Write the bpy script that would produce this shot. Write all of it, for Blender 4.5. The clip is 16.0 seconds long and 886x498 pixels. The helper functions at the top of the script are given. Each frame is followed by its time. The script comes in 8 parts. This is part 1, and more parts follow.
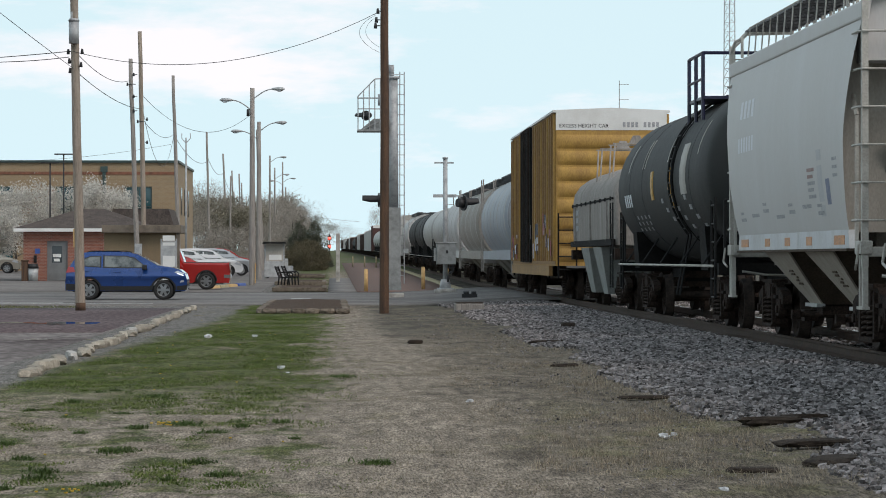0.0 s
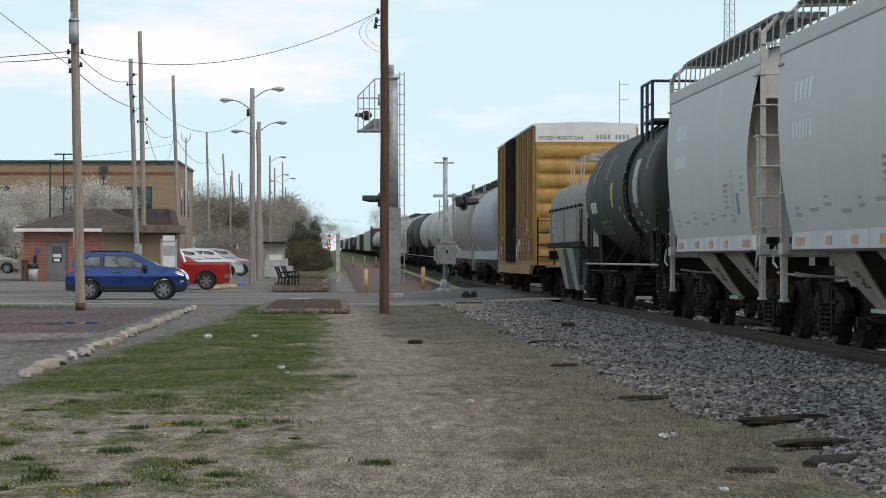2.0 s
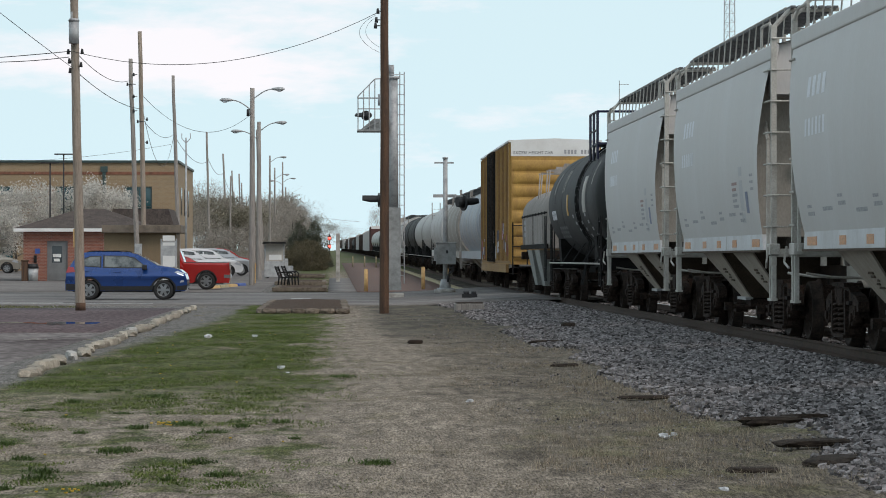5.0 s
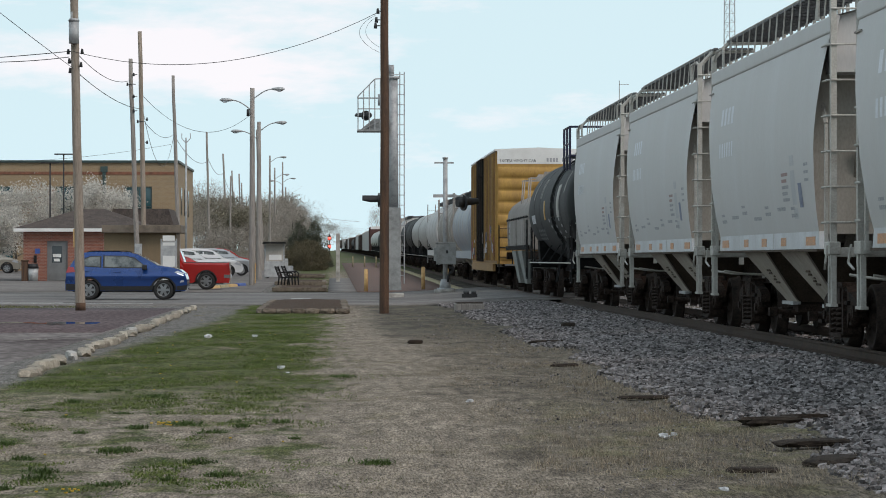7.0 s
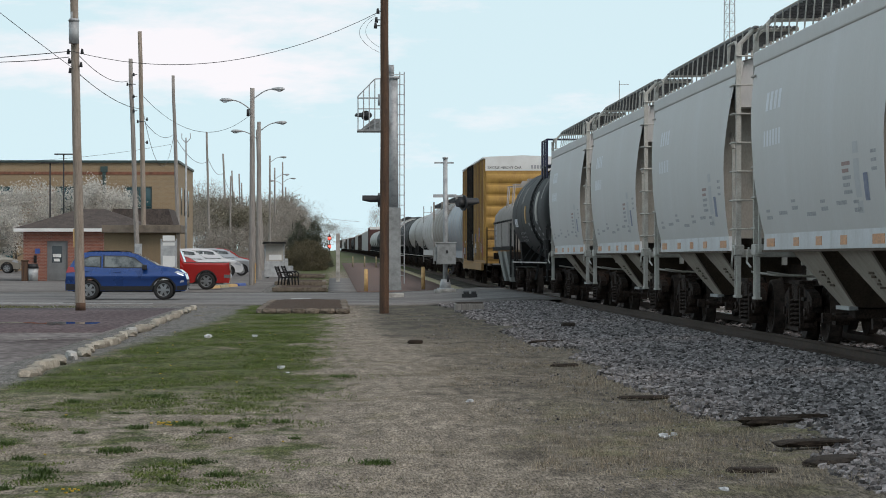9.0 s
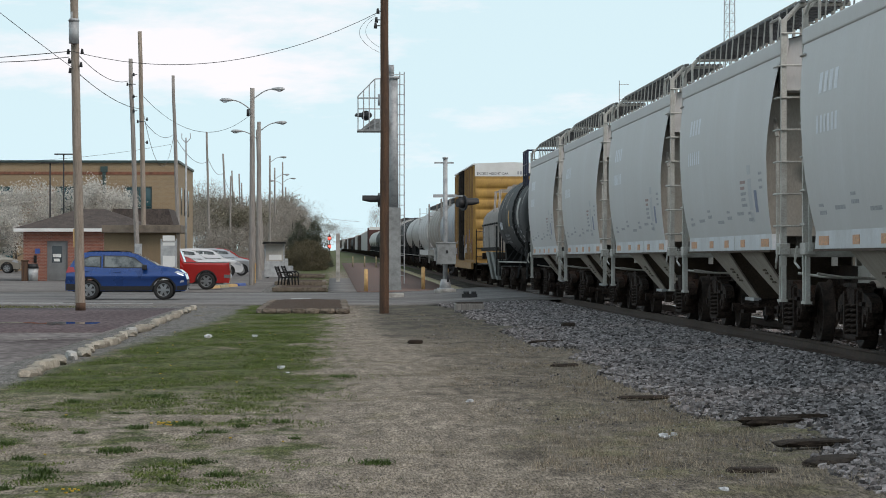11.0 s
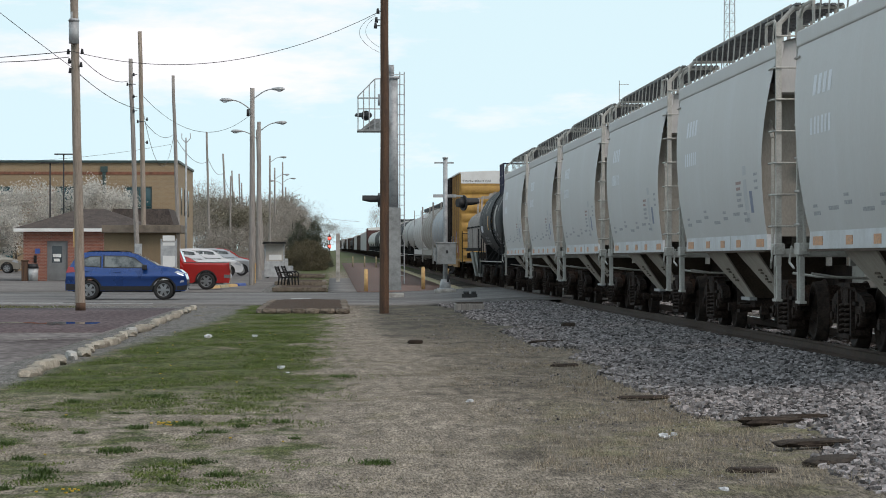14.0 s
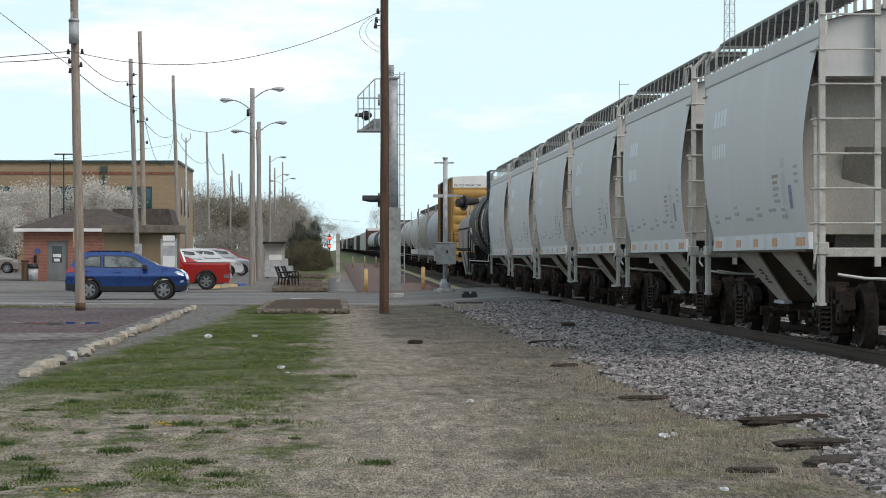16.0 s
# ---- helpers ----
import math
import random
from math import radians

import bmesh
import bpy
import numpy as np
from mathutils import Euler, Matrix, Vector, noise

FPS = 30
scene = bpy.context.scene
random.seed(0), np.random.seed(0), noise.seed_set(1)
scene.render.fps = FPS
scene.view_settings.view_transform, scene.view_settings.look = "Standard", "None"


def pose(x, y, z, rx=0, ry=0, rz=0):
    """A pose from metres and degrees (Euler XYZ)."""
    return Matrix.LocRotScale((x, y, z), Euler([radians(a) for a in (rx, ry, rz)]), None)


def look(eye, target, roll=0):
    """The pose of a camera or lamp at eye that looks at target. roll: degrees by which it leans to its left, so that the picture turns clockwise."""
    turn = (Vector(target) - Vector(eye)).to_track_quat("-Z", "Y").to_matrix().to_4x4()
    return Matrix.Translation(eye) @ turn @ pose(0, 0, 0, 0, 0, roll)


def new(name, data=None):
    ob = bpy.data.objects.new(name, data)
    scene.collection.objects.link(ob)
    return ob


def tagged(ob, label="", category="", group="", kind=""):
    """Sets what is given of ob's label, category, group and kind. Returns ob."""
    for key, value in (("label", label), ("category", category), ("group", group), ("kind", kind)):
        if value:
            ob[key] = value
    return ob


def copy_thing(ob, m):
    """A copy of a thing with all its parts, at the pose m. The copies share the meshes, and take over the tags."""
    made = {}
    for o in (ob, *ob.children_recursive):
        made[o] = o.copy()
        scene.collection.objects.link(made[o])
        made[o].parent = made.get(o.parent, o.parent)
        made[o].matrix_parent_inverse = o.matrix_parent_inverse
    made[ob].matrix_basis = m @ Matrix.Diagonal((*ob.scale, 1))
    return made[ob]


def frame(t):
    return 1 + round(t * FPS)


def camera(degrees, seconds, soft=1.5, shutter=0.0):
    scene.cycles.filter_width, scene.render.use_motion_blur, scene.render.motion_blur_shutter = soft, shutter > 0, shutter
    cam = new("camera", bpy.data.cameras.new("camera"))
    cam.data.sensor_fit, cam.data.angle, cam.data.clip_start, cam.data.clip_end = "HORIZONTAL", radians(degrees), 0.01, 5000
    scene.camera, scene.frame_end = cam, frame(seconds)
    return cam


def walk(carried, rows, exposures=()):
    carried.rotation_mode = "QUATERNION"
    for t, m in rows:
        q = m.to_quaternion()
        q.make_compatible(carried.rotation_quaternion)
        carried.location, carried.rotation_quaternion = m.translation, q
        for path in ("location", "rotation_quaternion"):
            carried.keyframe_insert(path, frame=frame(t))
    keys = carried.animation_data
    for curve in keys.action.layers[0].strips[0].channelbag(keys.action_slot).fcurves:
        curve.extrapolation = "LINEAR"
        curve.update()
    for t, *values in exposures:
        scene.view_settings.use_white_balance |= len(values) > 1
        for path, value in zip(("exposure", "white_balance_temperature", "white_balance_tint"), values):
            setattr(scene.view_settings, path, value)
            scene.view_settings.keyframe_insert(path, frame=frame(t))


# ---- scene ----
# ---------------------------------------------------------------- camera
EYE = (0.0, 0.0, 1.4)
cam = camera(17.82, 16.0, 0.95)
HOLD = look(EYE, (EYE[0] + 0.0390, EYE[1] + 1.0, EYE[2] + 0.0034))
walk(cam, [(0.0, HOLD), (16.0, HOLD)], [(0.0, 0.0, 6550, 16), (9.2, -0.06, 6550, 16), (12.5, 0.04, 6550, 16), (14.5, 0.06, 6550, 16), (16.0, 0.12, 6550, 16)])

# ---------------------------------------------------------------- light
SUN_AZ, SUN_EL = 138.0, 44.0      # degrees from the track's line towards the far side of the train, and above the horizon
world = bpy.data.worlds.new("world")
scene.world = world
world.use_nodes = True
wn, wl = world.node_tree.nodes, world.node_tree.links
wn.clear()
w_out = wn.new("ShaderNodeOutputWorld")
w_bg = wn.new("ShaderNodeBackground")
w_sky = wn.new("ShaderNodeTexSky")
w_sky.sky_type = "NISHITA"
w_sky.sun_disc = False
w_sky.sun_elevation = radians(SUN_EL)
w_sky.sun_rotation = radians(SUN_AZ)
w_sky.air_density, w_sky.dust_density = 1.0, 2.5
w_co = wn.new("ShaderNodeTexCoord")
w_map = wn.new("ShaderNodeMapping")
w_map.inputs["Scale"].default_value = (3.0, 3.0, 11.0)
w_noise = wn.new("ShaderNodeTexNoise")
w_noise.inputs["Scale"].default_value = 2.4
w_noise.inputs["Detail"].default_value = 7.0
w_noise.inputs["Roughness"].default_value = 0.6
w_ramp = wn.new("ShaderNodeValToRGB")
w_ramp.color_ramp.elements[0].position, w_ramp.color_ramp.elements[0].color = 0.50, (0, 0, 0, 1)
w_ramp.color_ramp.elements[1].position, w_ramp.color_ramp.elements[1].color = 0.63, (1, 1, 1, 1)
w_mix = wn.new("ShaderNodeMix")
w_mix.data_type = "RGBA"
w_sep = wn.new("ShaderNodeSeparateXYZ")
w_haze = wn.new("ShaderNodeMapRange")
w_haze.inputs["From Min"].default_value, w_haze.inputs["From Max"].default_value = 0.02, 0.55
w_haze.inputs["To Min"].default_value, w_haze.inputs["To Max"].default_value = 1.0, 0.60
w_cover = wn.new("ShaderNodeMix")
w_cover.data_type = "RGBA"
w_cover.inputs[6].default_value = (6.95, 9.25, 9.7, 1)
w_cover.inputs[7].default_value = (10.0, 10.15, 10.3, 1)
w_bg.inputs["Strength"].default_value = 0.10
wl.new(w_co.outputs["Generated"], w_map.inputs["Vector"])
wl.new(w_map.outputs["Vector"], w_noise.inputs["Vector"])
wl.new(w_noise.outputs["Fac"], w_ramp.inputs["Fac"])
wl.new(w_co.outputs["Generated"], w_sep.inputs[0])
wl.new(w_sep.outputs["Z"], w_haze.inputs["Value"])
wl.new(w_ramp.outputs["Color"], w_cover.inputs[0])
wl.new(w_cover.outputs[2], w_mix.inputs[7])
wl.new(w_haze.outputs["Result"], w_mix.inputs[0])
wl.new(w_sky.outputs["Color"], w_mix.inputs[6])
wl.new(w_mix.outputs[2], w_bg.inputs["Color"])
wl.new(w_bg.outputs["Background"], w_out.inputs["Surface"])

sun = new("sun", bpy.data.lights.new("sun", "SUN"))
sun.data.energy = 1.4
sun.data.angle = radians(24)
sun.data.color = (1.0, 0.93, 0.84)
_d = Vector((math.sin(radians(SUN_AZ)) * math.cos(radians(SUN_EL)), math.cos(radians(SUN_AZ)) * math.cos(radians(SUN_EL)), math.sin(radians(SUN_EL))))
sun.matrix_world = look(_d * 100, (0, 0, 0))
scene.view_settings.exposure = 0.0


# ---------------------------------------------------------------- materials
def mat(name, col, rough=0.7, metal=0.0, var=0.18, scale=2.0, bump=0.15, bscale=40.0, stretch=(1, 1, 1), second=None, amount=0.5, coat=0.0, lots=0.0):
    """A painted, stony or wooden surface: broad stains and fine grain in the colour, fine relief, an uneven gloss."""
    m = bpy.data.materials.new(name)
    m.use_nodes = True
    nt = m.node_tree
    n, l = nt.nodes, nt.links
    b = n["Principled BSDF"]
    co = n.new("ShaderNodeTexCoord")
    mp = n.new("ShaderNodeMapping")
    mp.inputs["Scale"].default_value = stretch
    l.new(co.outputs["Object"], mp.inputs["Vector"])
    big = n.new("ShaderNodeTexNoise")
    big.inputs["Scale"].default_value = scale
    big.inputs["Detail"].default_value = 6
    big.inputs["Roughness"].default_value = 0.65
    fine = n.new("ShaderNodeTexNoise")
    fine.inputs["Scale"].default_value = bscale
    fine.inputs["Detail"].default_value = 3
    for t in (big, fine):
        l.new(mp.outputs["Vector"], t.inputs["Vector"])
    sec = second or tuple(c * (1 - var) ** 2.5 for c in col)
    r = n.new("ShaderNodeValToRGB")
    e = r.color_ramp.elements
    e[0].position, e[0].color = 0.5 - 0.30 * amount, (*sec, 1)
    e[1].position, e[1].color = 0.5 + 0.16 * amount, (*col, 1)
    l.new(big.outputs["Fac"], r.inputs["Fac"])
    gm = n.new("ShaderNodeMapRange")
    gm.inputs["From Min"].default_value, gm.inputs["From Max"].default_value = 0.3, 0.7
    gm.inputs["To Min"].default_value, gm.inputs["To Max"].default_value = 1 - var, 1 + var * 0.6
    l.new(fine.outputs["Fac"], gm.inputs["Value"])
    mul = n.new("ShaderNodeVectorMath")
    mul.operation = "SCALE"
    l.new(r.outputs["Color"], mul.inputs[0])
    l.new(gm.outputs["Result"], mul.inputs["Scale"])
    last = mul
    if lots:
        oi = n.new("ShaderNodeObjectInfo")
        geo = n.new("ShaderNodeNewGeometry")
        add = n.new("ShaderNodeMath")
        add.operation = "ADD"
        l.new(oi.outputs["Random"], add.inputs[0])
        l.new(geo.outputs["Random Per Island"], add.inputs[1])
        fr = n.new("ShaderNodeMath")
        fr.operation = "FRACT"
        l.new(add.outputs[0], fr.inputs[0])
        mr = n.new("ShaderNodeMapRange")
        mr.inputs["To Min"].default_value, mr.inputs["To Max"].default_value = 1 - lots, 1 + lots
        l.new(fr.outputs[0], mr.inputs["Value"])
        m2 = n.new("ShaderNodeVectorMath")
        m2.operation = "SCALE"
        l.new(last.outputs[0], m2.inputs[0])
        l.new(mr.outputs["Result"], m2.inputs["Scale"])
        last = m2
    l.new(last.outputs[0], b.inputs["Base Color"])
    rr = n.new("ShaderNodeMapRange")
    rr.inputs["To Min"].default_value, rr.inputs["To Max"].default_value = max(0.02, rough - 0.12), min(1, rough + 0.12)
    l.new(big.outputs["Fac"], rr.inputs["Value"])
    l.new(rr.outputs["Result"], b.inputs["Roughness"])
    b.inputs["Metallic"].default_value = metal
    b.inputs["Coat Weight"].default_value = coat
    if bump:
        bp = n.new("ShaderNodeBump")
        bp.inputs["Strength"].default_value = bump
        bp.inputs["Distance"].default_value = 0.02
        l.new(fine.outputs["Fac"], bp.inputs["Height"])
        l.new(bp.outputs["Normal"], b.inputs["Normal"])
    return m


def glow(name, col, strength):
    m = bpy.data.materials.new(name)
    m.use_nodes = True
    b = m.node_tree.nodes["Principled BSDF"]
    b.inputs["Base Color"].default_value = (*col, 1)
    b.inputs["Emission Color"].default_value = (*col, 1)
    b.inputs["Emission Strength"].default_value = strength
    return m


def brickwork(name, c1, c2, mortar, bw, bh, upright=True):
    """Brick courses too small to tell apart one by one."""
    m = mat(name, c1, rough=0.85, var=0.2, scale=0.8)
    n, l = m.node_tree.nodes, m.node_tree.links
    b = n["Principled BSDF"]
    co = n.new("ShaderNodeTexCoord")
    sx = n.new("ShaderNodeSeparateXYZ")
    cb = n.new("ShaderNodeCombineXYZ")
    l.new(co.outputs["Object"], sx.inputs[0])
    if upright:
        ad = n.new("ShaderNodeMath")
        ad.operation = "ADD"
        l.new(sx.outputs["X"], ad.inputs[0])
        l.new(sx.outputs["Y"], ad.inputs[1])
        l.new(ad.outputs[0], cb.inputs["X"])
        l.new(sx.outputs["Z"], cb.inputs["Y"])
    else:
        l.new(sx.outputs["X"], cb.inputs["X"])
        l.new(sx.outputs["Y"], cb.inputs["Y"])
    bt = n.new("ShaderNodeTexBrick")
    bt.inputs["Color1"].default_value = (*c1, 1)
    bt.inputs["Color2"].default_value = (*c2, 1)
    bt.inputs["Mortar"].default_value = (*mortar, 1)
    bt.inputs["Scale"].default_value = 1.0
    bt.inputs["Mortar Size"].default_value = 0.008
    bt.inputs["Brick Width"].default_value = bw
    bt.inputs["Row Height"].default_value = bh
    l.new(cb.outputs[0], bt.inputs["Vector"])
    old = b.inputs["Base Color"].links[0].from_socket
    mx = n.new("ShaderNodeMix")
    mx.data_type = "RGBA"
    mx.inputs[0].default_value = 0.85
    l.new(old, mx.inputs[6])
    l.new(bt.outputs["Color"], mx.inputs[7])
    l.new(mx.outputs[2], b.inputs["Base Color"])
    return m


def glass(name, col=(0.02, 0.025, 0.03), rough=0.05):
    m = bpy.data.materials.new(name)
    m.use_nodes = True
    b = m.node_tree.nodes["Principled BSDF"]
    b.inputs["Base Color"].default_value = (*col, 1)
    b.inputs["Roughness"].default_value = rough
    b.inputs["IOR"].default_value = 1.5
    b.inputs["Coat Weight"].default_value = 0.4
    return m


M = dict(
    hopper=mat("hopper_paint", (0.55, 0.545, 0.535), 0.55, var=0.05, scale=0.7, stretch=(1.2, 1.6, 0.3), second=(0.47, 0.455, 0.43), amount=1.2, bump=0.02),
    end_beige=mat("dusty_beige_end", (0.47, 0.44, 0.39), 0.7, var=0.1, scale=1.2, stretch=(1, 1, 0.4), second=(0.33, 0.30, 0.26), amount=1.0),
    spring=mat("dusty_spring_steel", (0.050, 0.037, 0.030), 0.75, var=0.2, scale=6),
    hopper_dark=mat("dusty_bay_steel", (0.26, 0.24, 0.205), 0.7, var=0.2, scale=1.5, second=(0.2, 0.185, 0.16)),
    hopper_stripe=mat("pale_sill_paint", (0.57, 0.585, 0.60), 0.55, var=0.08, scale=1.5, second=(0.46, 0.46, 0.455), stretch=(1, 1, 0.5)),
    eave=mat("dusty_eave", (0.47, 0.455, 0.42), 0.7, var=0.12, scale=1.6, stretch=(1, 0.4, 1), second=(0.37, 0.35, 0.315)),
    grating=mat("galvanised_grating", (0.16, 0.165, 0.17), 0.6, 0.6, var=0.2),
    rail_white=mat("dull_white_steel", (0.47, 0.46, 0.42), 0.65, var=0.12, scale=2.5, second=(0.33, 0.31, 0.275), bump=0.02),
    orange=mat("orange_reflector", (0.62, 0.25, 0.06), 0.35, var=0.25, scale=30),
    mark=mat("white_stencil", (0.74, 0.76, 0.79), 0.6, var=0.1, scale=5, second=(0.66, 0.68, 0.70)),
    mark_dark=mat("grey_stencil", (0.29, 0.295, 0.31), 0.6, var=0.3, scale=18, second=(0.40, 0.40, 0.40)),
    smear=mat("grey_touch_up", (0.46, 0.465, 0.47), 0.6, var=0.1, scale=2, stretch=(1, 2, 0.4), second=(0.40, 0.40, 0.40)),
    mark_red=mat("faded_red_stencil", (0.36, 0.24, 0.22), 0.6, var=0.2, scale=18),
    mark_blue=mat("blue_decal", (0.12, 0.15, 0.25), 0.5, var=0.3, scale=20, second=(0.22, 0.24, 0.3)),
    steel=mat("grimy_truck_steel", (0.047, 0.033, 0.0265), 0.85, 0.0, var=0.4, scale=5, second=(0.014, 0.011, 0.0095), bump=0.5),
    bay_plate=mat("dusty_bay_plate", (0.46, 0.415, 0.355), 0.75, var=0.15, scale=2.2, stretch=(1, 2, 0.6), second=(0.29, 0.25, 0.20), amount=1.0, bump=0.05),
    # rust brown, darkened further to hold the shade under the bays
    bay_slope=mat("rust_and_shade_brown", (0.115, 0.088, 0.066), 0.85, var=0.25, scale=2.0, second=(0.055, 0.042, 0.034), amount=1.0),
    wheel=mat("worn_wheel_steel", (0.044, 0.033, 0.027), 0.75, 0.1, var=0.3, scale=6, second=(0.014, 0.011, 0.010)),
    tread=mat("polished_tread", (0.42, 0.41, 0.40), 0.25, 1.0, var=0.1),
    tank=mat("black_tank_paint", (0.012, 0.0145, 0.0135), 0.68, var=0.2, scale=1.4, stretch=(1.5, 2.4, 0.5), second=(0.007, 0.008, 0.008), amount=0.8),
    tank_soot=mat("sooty_black", (0.011, 0.0105, 0.010), 0.8, var=0.3, scale=3),
    tank_white=mat("off_white_tank", (0.46, 0.46, 0.44), 0.5, var=0.2, scale=1.2, stretch=(1, 2.6, 0.3), second=(0.22, 0.21, 0.19), amount=1.0),
    silver=mat("dull_silver_paint", (0.37, 0.405, 0.44), 0.5, 0.2, var=0.15, scale=1.4, stretch=(1, 2.6, 0.35), second=(0.23, 0.245, 0.255), amount=1.0),
    beige=mat("dusty_beige_paint", (0.36, 0.335, 0.295), 0.7, var=0.18, scale=1.3, stretch=(1, 2.6, 0.3), second=(0.21, 0.19, 0.165), amount=1.0),
    grimy=mat("grimy_grey_paint", (0.37, 0.345, 0.32), 0.8, var=0.25, scale=1.8, stretch=(1, 2.4, 0.3), second=(0.16, 0.14, 0.12), amount=1.1),
    chute=mat("pale_green_grey", (0.31, 0.33, 0.315), 0.75, var=0.2, scale=3, second=(0.2, 0.2, 0.18), amount=1.0),
    yellow=mat("boxcar_yellow", (0.45, 0.265, 0.058), 0.65, var=0.22, scale=1.8, stretch=(1.2, 1.2, 0.35), second=(0.24, 0.125, 0.035), amount=1.0),
    ochre=mat("weathered_yellow", (0.34, 0.20, 0.065), 0.7, var=0.3, scale=2.2, stretch=(1.5, 1.5, 0.3), second=(0.20, 0.10, 0.035), amount=1.0),
    white=mat("white_paint", (0.72, 0.72, 0.70), 0.55, var=0.05, scale=0.8, second=(0.62, 0.61, 0.58)),
    black=mat("black_paint", (0.022, 0.022, 0.022), 0.55, var=0.2, scale=5),
    navy=mat("navy_paint", (0.012, 0.014, 0.045), 0.4, var=0.2, scale=5),
    maroon=mat("oxide_red_paint", (0.095, 0.040, 0.035), 0.75, var=0.25, scale=1.5, second=(0.07, 0.03, 0.026)),
    brown=mat("rusty_brown_paint", (0.085, 0.052, 0.042), 0.8, var=0.25, scale=1.5),
    graf_a=mat("pale_spray_paint", (0.62, 0.62, 0.64), 0.6, var=0.2, scale=8, second=(0.35, 0.3, 0.35), amount=0.3),
    graf_b=mat("dark_spray_paint", (0.05, 0.04, 0.07), 0.6, var=0.2, scale=8),
    graf_c=mat("red_spray_paint", (0.35, 0.06, 0.07), 0.6, var=0.2, scale=8),
    placard=mat("yellow_placard", (0.62, 0.36, 0.08), 0.5, var=0.25, scale=14),
    wood_pole=mat("weathered_pole_wood", (0.34, 0.285, 0.235), 0.85, var=0.25, scale=4, stretch=(4, 4, 0.3), second=(0.22, 0.175, 0.13), bump=0.5),
    wood_creo=mat("creosoted_pole_wood", (0.125, 0.066, 0.036), 0.8, var=0.4, scale=2.2, stretch=(5, 5, 0.35), second=(0.026, 0.016, 0.012), amount=0.8, bump=0.5),
    pole_grey=mat("grey_pole_wood", (0.33, 0.30, 0.27), 0.85, var=0.25, scale=5, stretch=(5, 5, 0.3), second=(0.19, 0.17, 0.155), bump=0.4),
    concrete_pole=mat("pale_concrete", (0.44, 0.42, 0.385), 0.85, var=0.15, scale=3, second=(0.24, 0.225, 0.2)),
    galv=mat("galvanised_steel", (0.42, 0.43, 0.43), 0.5, 0.1, var=0.12, scale=4, second=(0.25, 0.255, 0.26)),
    sig_grey=mat("signal_grey_paint", (0.29, 0.30, 0.295), 0.55, 0.0, var=0.12, scale=3, second=(0.17, 0.175, 0.17)),
    cable=mat("cable_black", (0.03, 0.03, 0.032), 0.7, var=0.1),
    bollard=mat("faded_yellow_paint", (0.60, 0.39, 0.17), 0.75, var=0.15, scale=6, second=(0.46, 0.29, 0.12)),
    asphalt=mat("worn_asphalt", (0.225, 0.212, 0.20), 0.9, var=0.35, scale=0.8, bscale=16, stretch=(0.22, 0.35, 1), second=(0.085, 0.079, 0.077), amount=0.8, bump=0.4),
    lot_dark=mat("dark_purple_gravel", (0.155, 0.125, 0.130), 0.95, var=0.6, scale=0.6, bscale=11, stretch=(0.8, 0.3, 1), second=(0.085, 0.067, 0.071), amount=0.9, bump=0.6),
    lot=mat("gravelly_lot", (0.245, 0.23, 0.222), 0.92, var=0.55, scale=0.5, bscale=10, stretch=(0.6, 0.3, 1), second=(0.085, 0.068, 0.070), amount=0.7, bump=0.6),
    line=mat("worn_road_paint", (0.46, 0.46, 0.45), 0.8, var=0.3, scale=3, second=(0.16, 0.16, 0.155), amount=0.8),
    strip=mat("worn_yellow_strip", (0.42, 0.36, 0.22), 0.85, var=0.25, scale=2, second=(0.25, 0.21, 0.14)),
    stone=mat("limestone_block", (0.42, 0.375, 0.305), 0.9, var=0.3, scale=6, second=(0.19, 0.165, 0.13), amount=0.9, bump=0.6, lots=0.25),
    ballast=mat("ballast_rock", (0.25, 0.23, 0.226), 0.85, var=0.25, scale=14, bscale=60, second=(0.115, 0.105, 0.102), bump=0.3, lots=0.8),
    railsteel=mat("rusty_rail", (0.085, 0.06, 0.047), 0.7, 0.3, var=0.3, scale=6, second=(0.05, 0.036, 0.03)),
    tie=mat("old_tie_wood", (0.072, 0.056, 0.045), 0.9, var=0.35, scale=6, stretch=(1, 6, 6), second=(0.03, 0.024, 0.02), bump=0.6),
    grass=mat("spring_grass", (0.150, 0.188, 0.055), 0.75, var=0.2, scale=2.2, second=(0.068, 0.105, 0.030), bump=0, lots=0.5),
    straw_green=mat("ragged_dry_green", (0.17, 0.165, 0.075), 0.8, var=0.2, scale=1.5, second=(0.11, 0.115, 0.05), bump=0, lots=0.5),
    weed=mat("dark_weed", (0.085, 0.128, 0.040), 0.7, var=0.2, scale=2, bump=0, lots=0.4),
    dry_tuft=mat("pale_dry_tufts", (0.42, 0.355, 0.265), 0.85, var=0.2, scale=1.5, second=(0.27, 0.215, 0.155), bump=0, lots=0.45),
    straw=mat("dry_grass", (0.32, 0.28, 0.215), 0.85, var=0.2, scale=1.2, second=(0.25, 0.215, 0.155), bump=0, lots=0.35),
    dandelion=mat("dandelion_yellow", (0.65, 0.42, 0.02), 0.7, var=0.1, bump=0),
    timber=mat("brown_bed_timber", (0.20, 0.165, 0.13), 0.9, var=0.3, scale=5, second=(0.10, 0.08, 0.062), bump=0.5, lots=0.2),
    soil=mat("dry_soil", (0.085, 0.058, 0.042), 0.95, var=0.3, scale=3, second=(0.065, 0.045, 0.033), bump=0.8),
    litter=mat("white_litter", (0.72, 0.73, 0.74), 0.6, var=0.2, scale=20, bump=0.3),
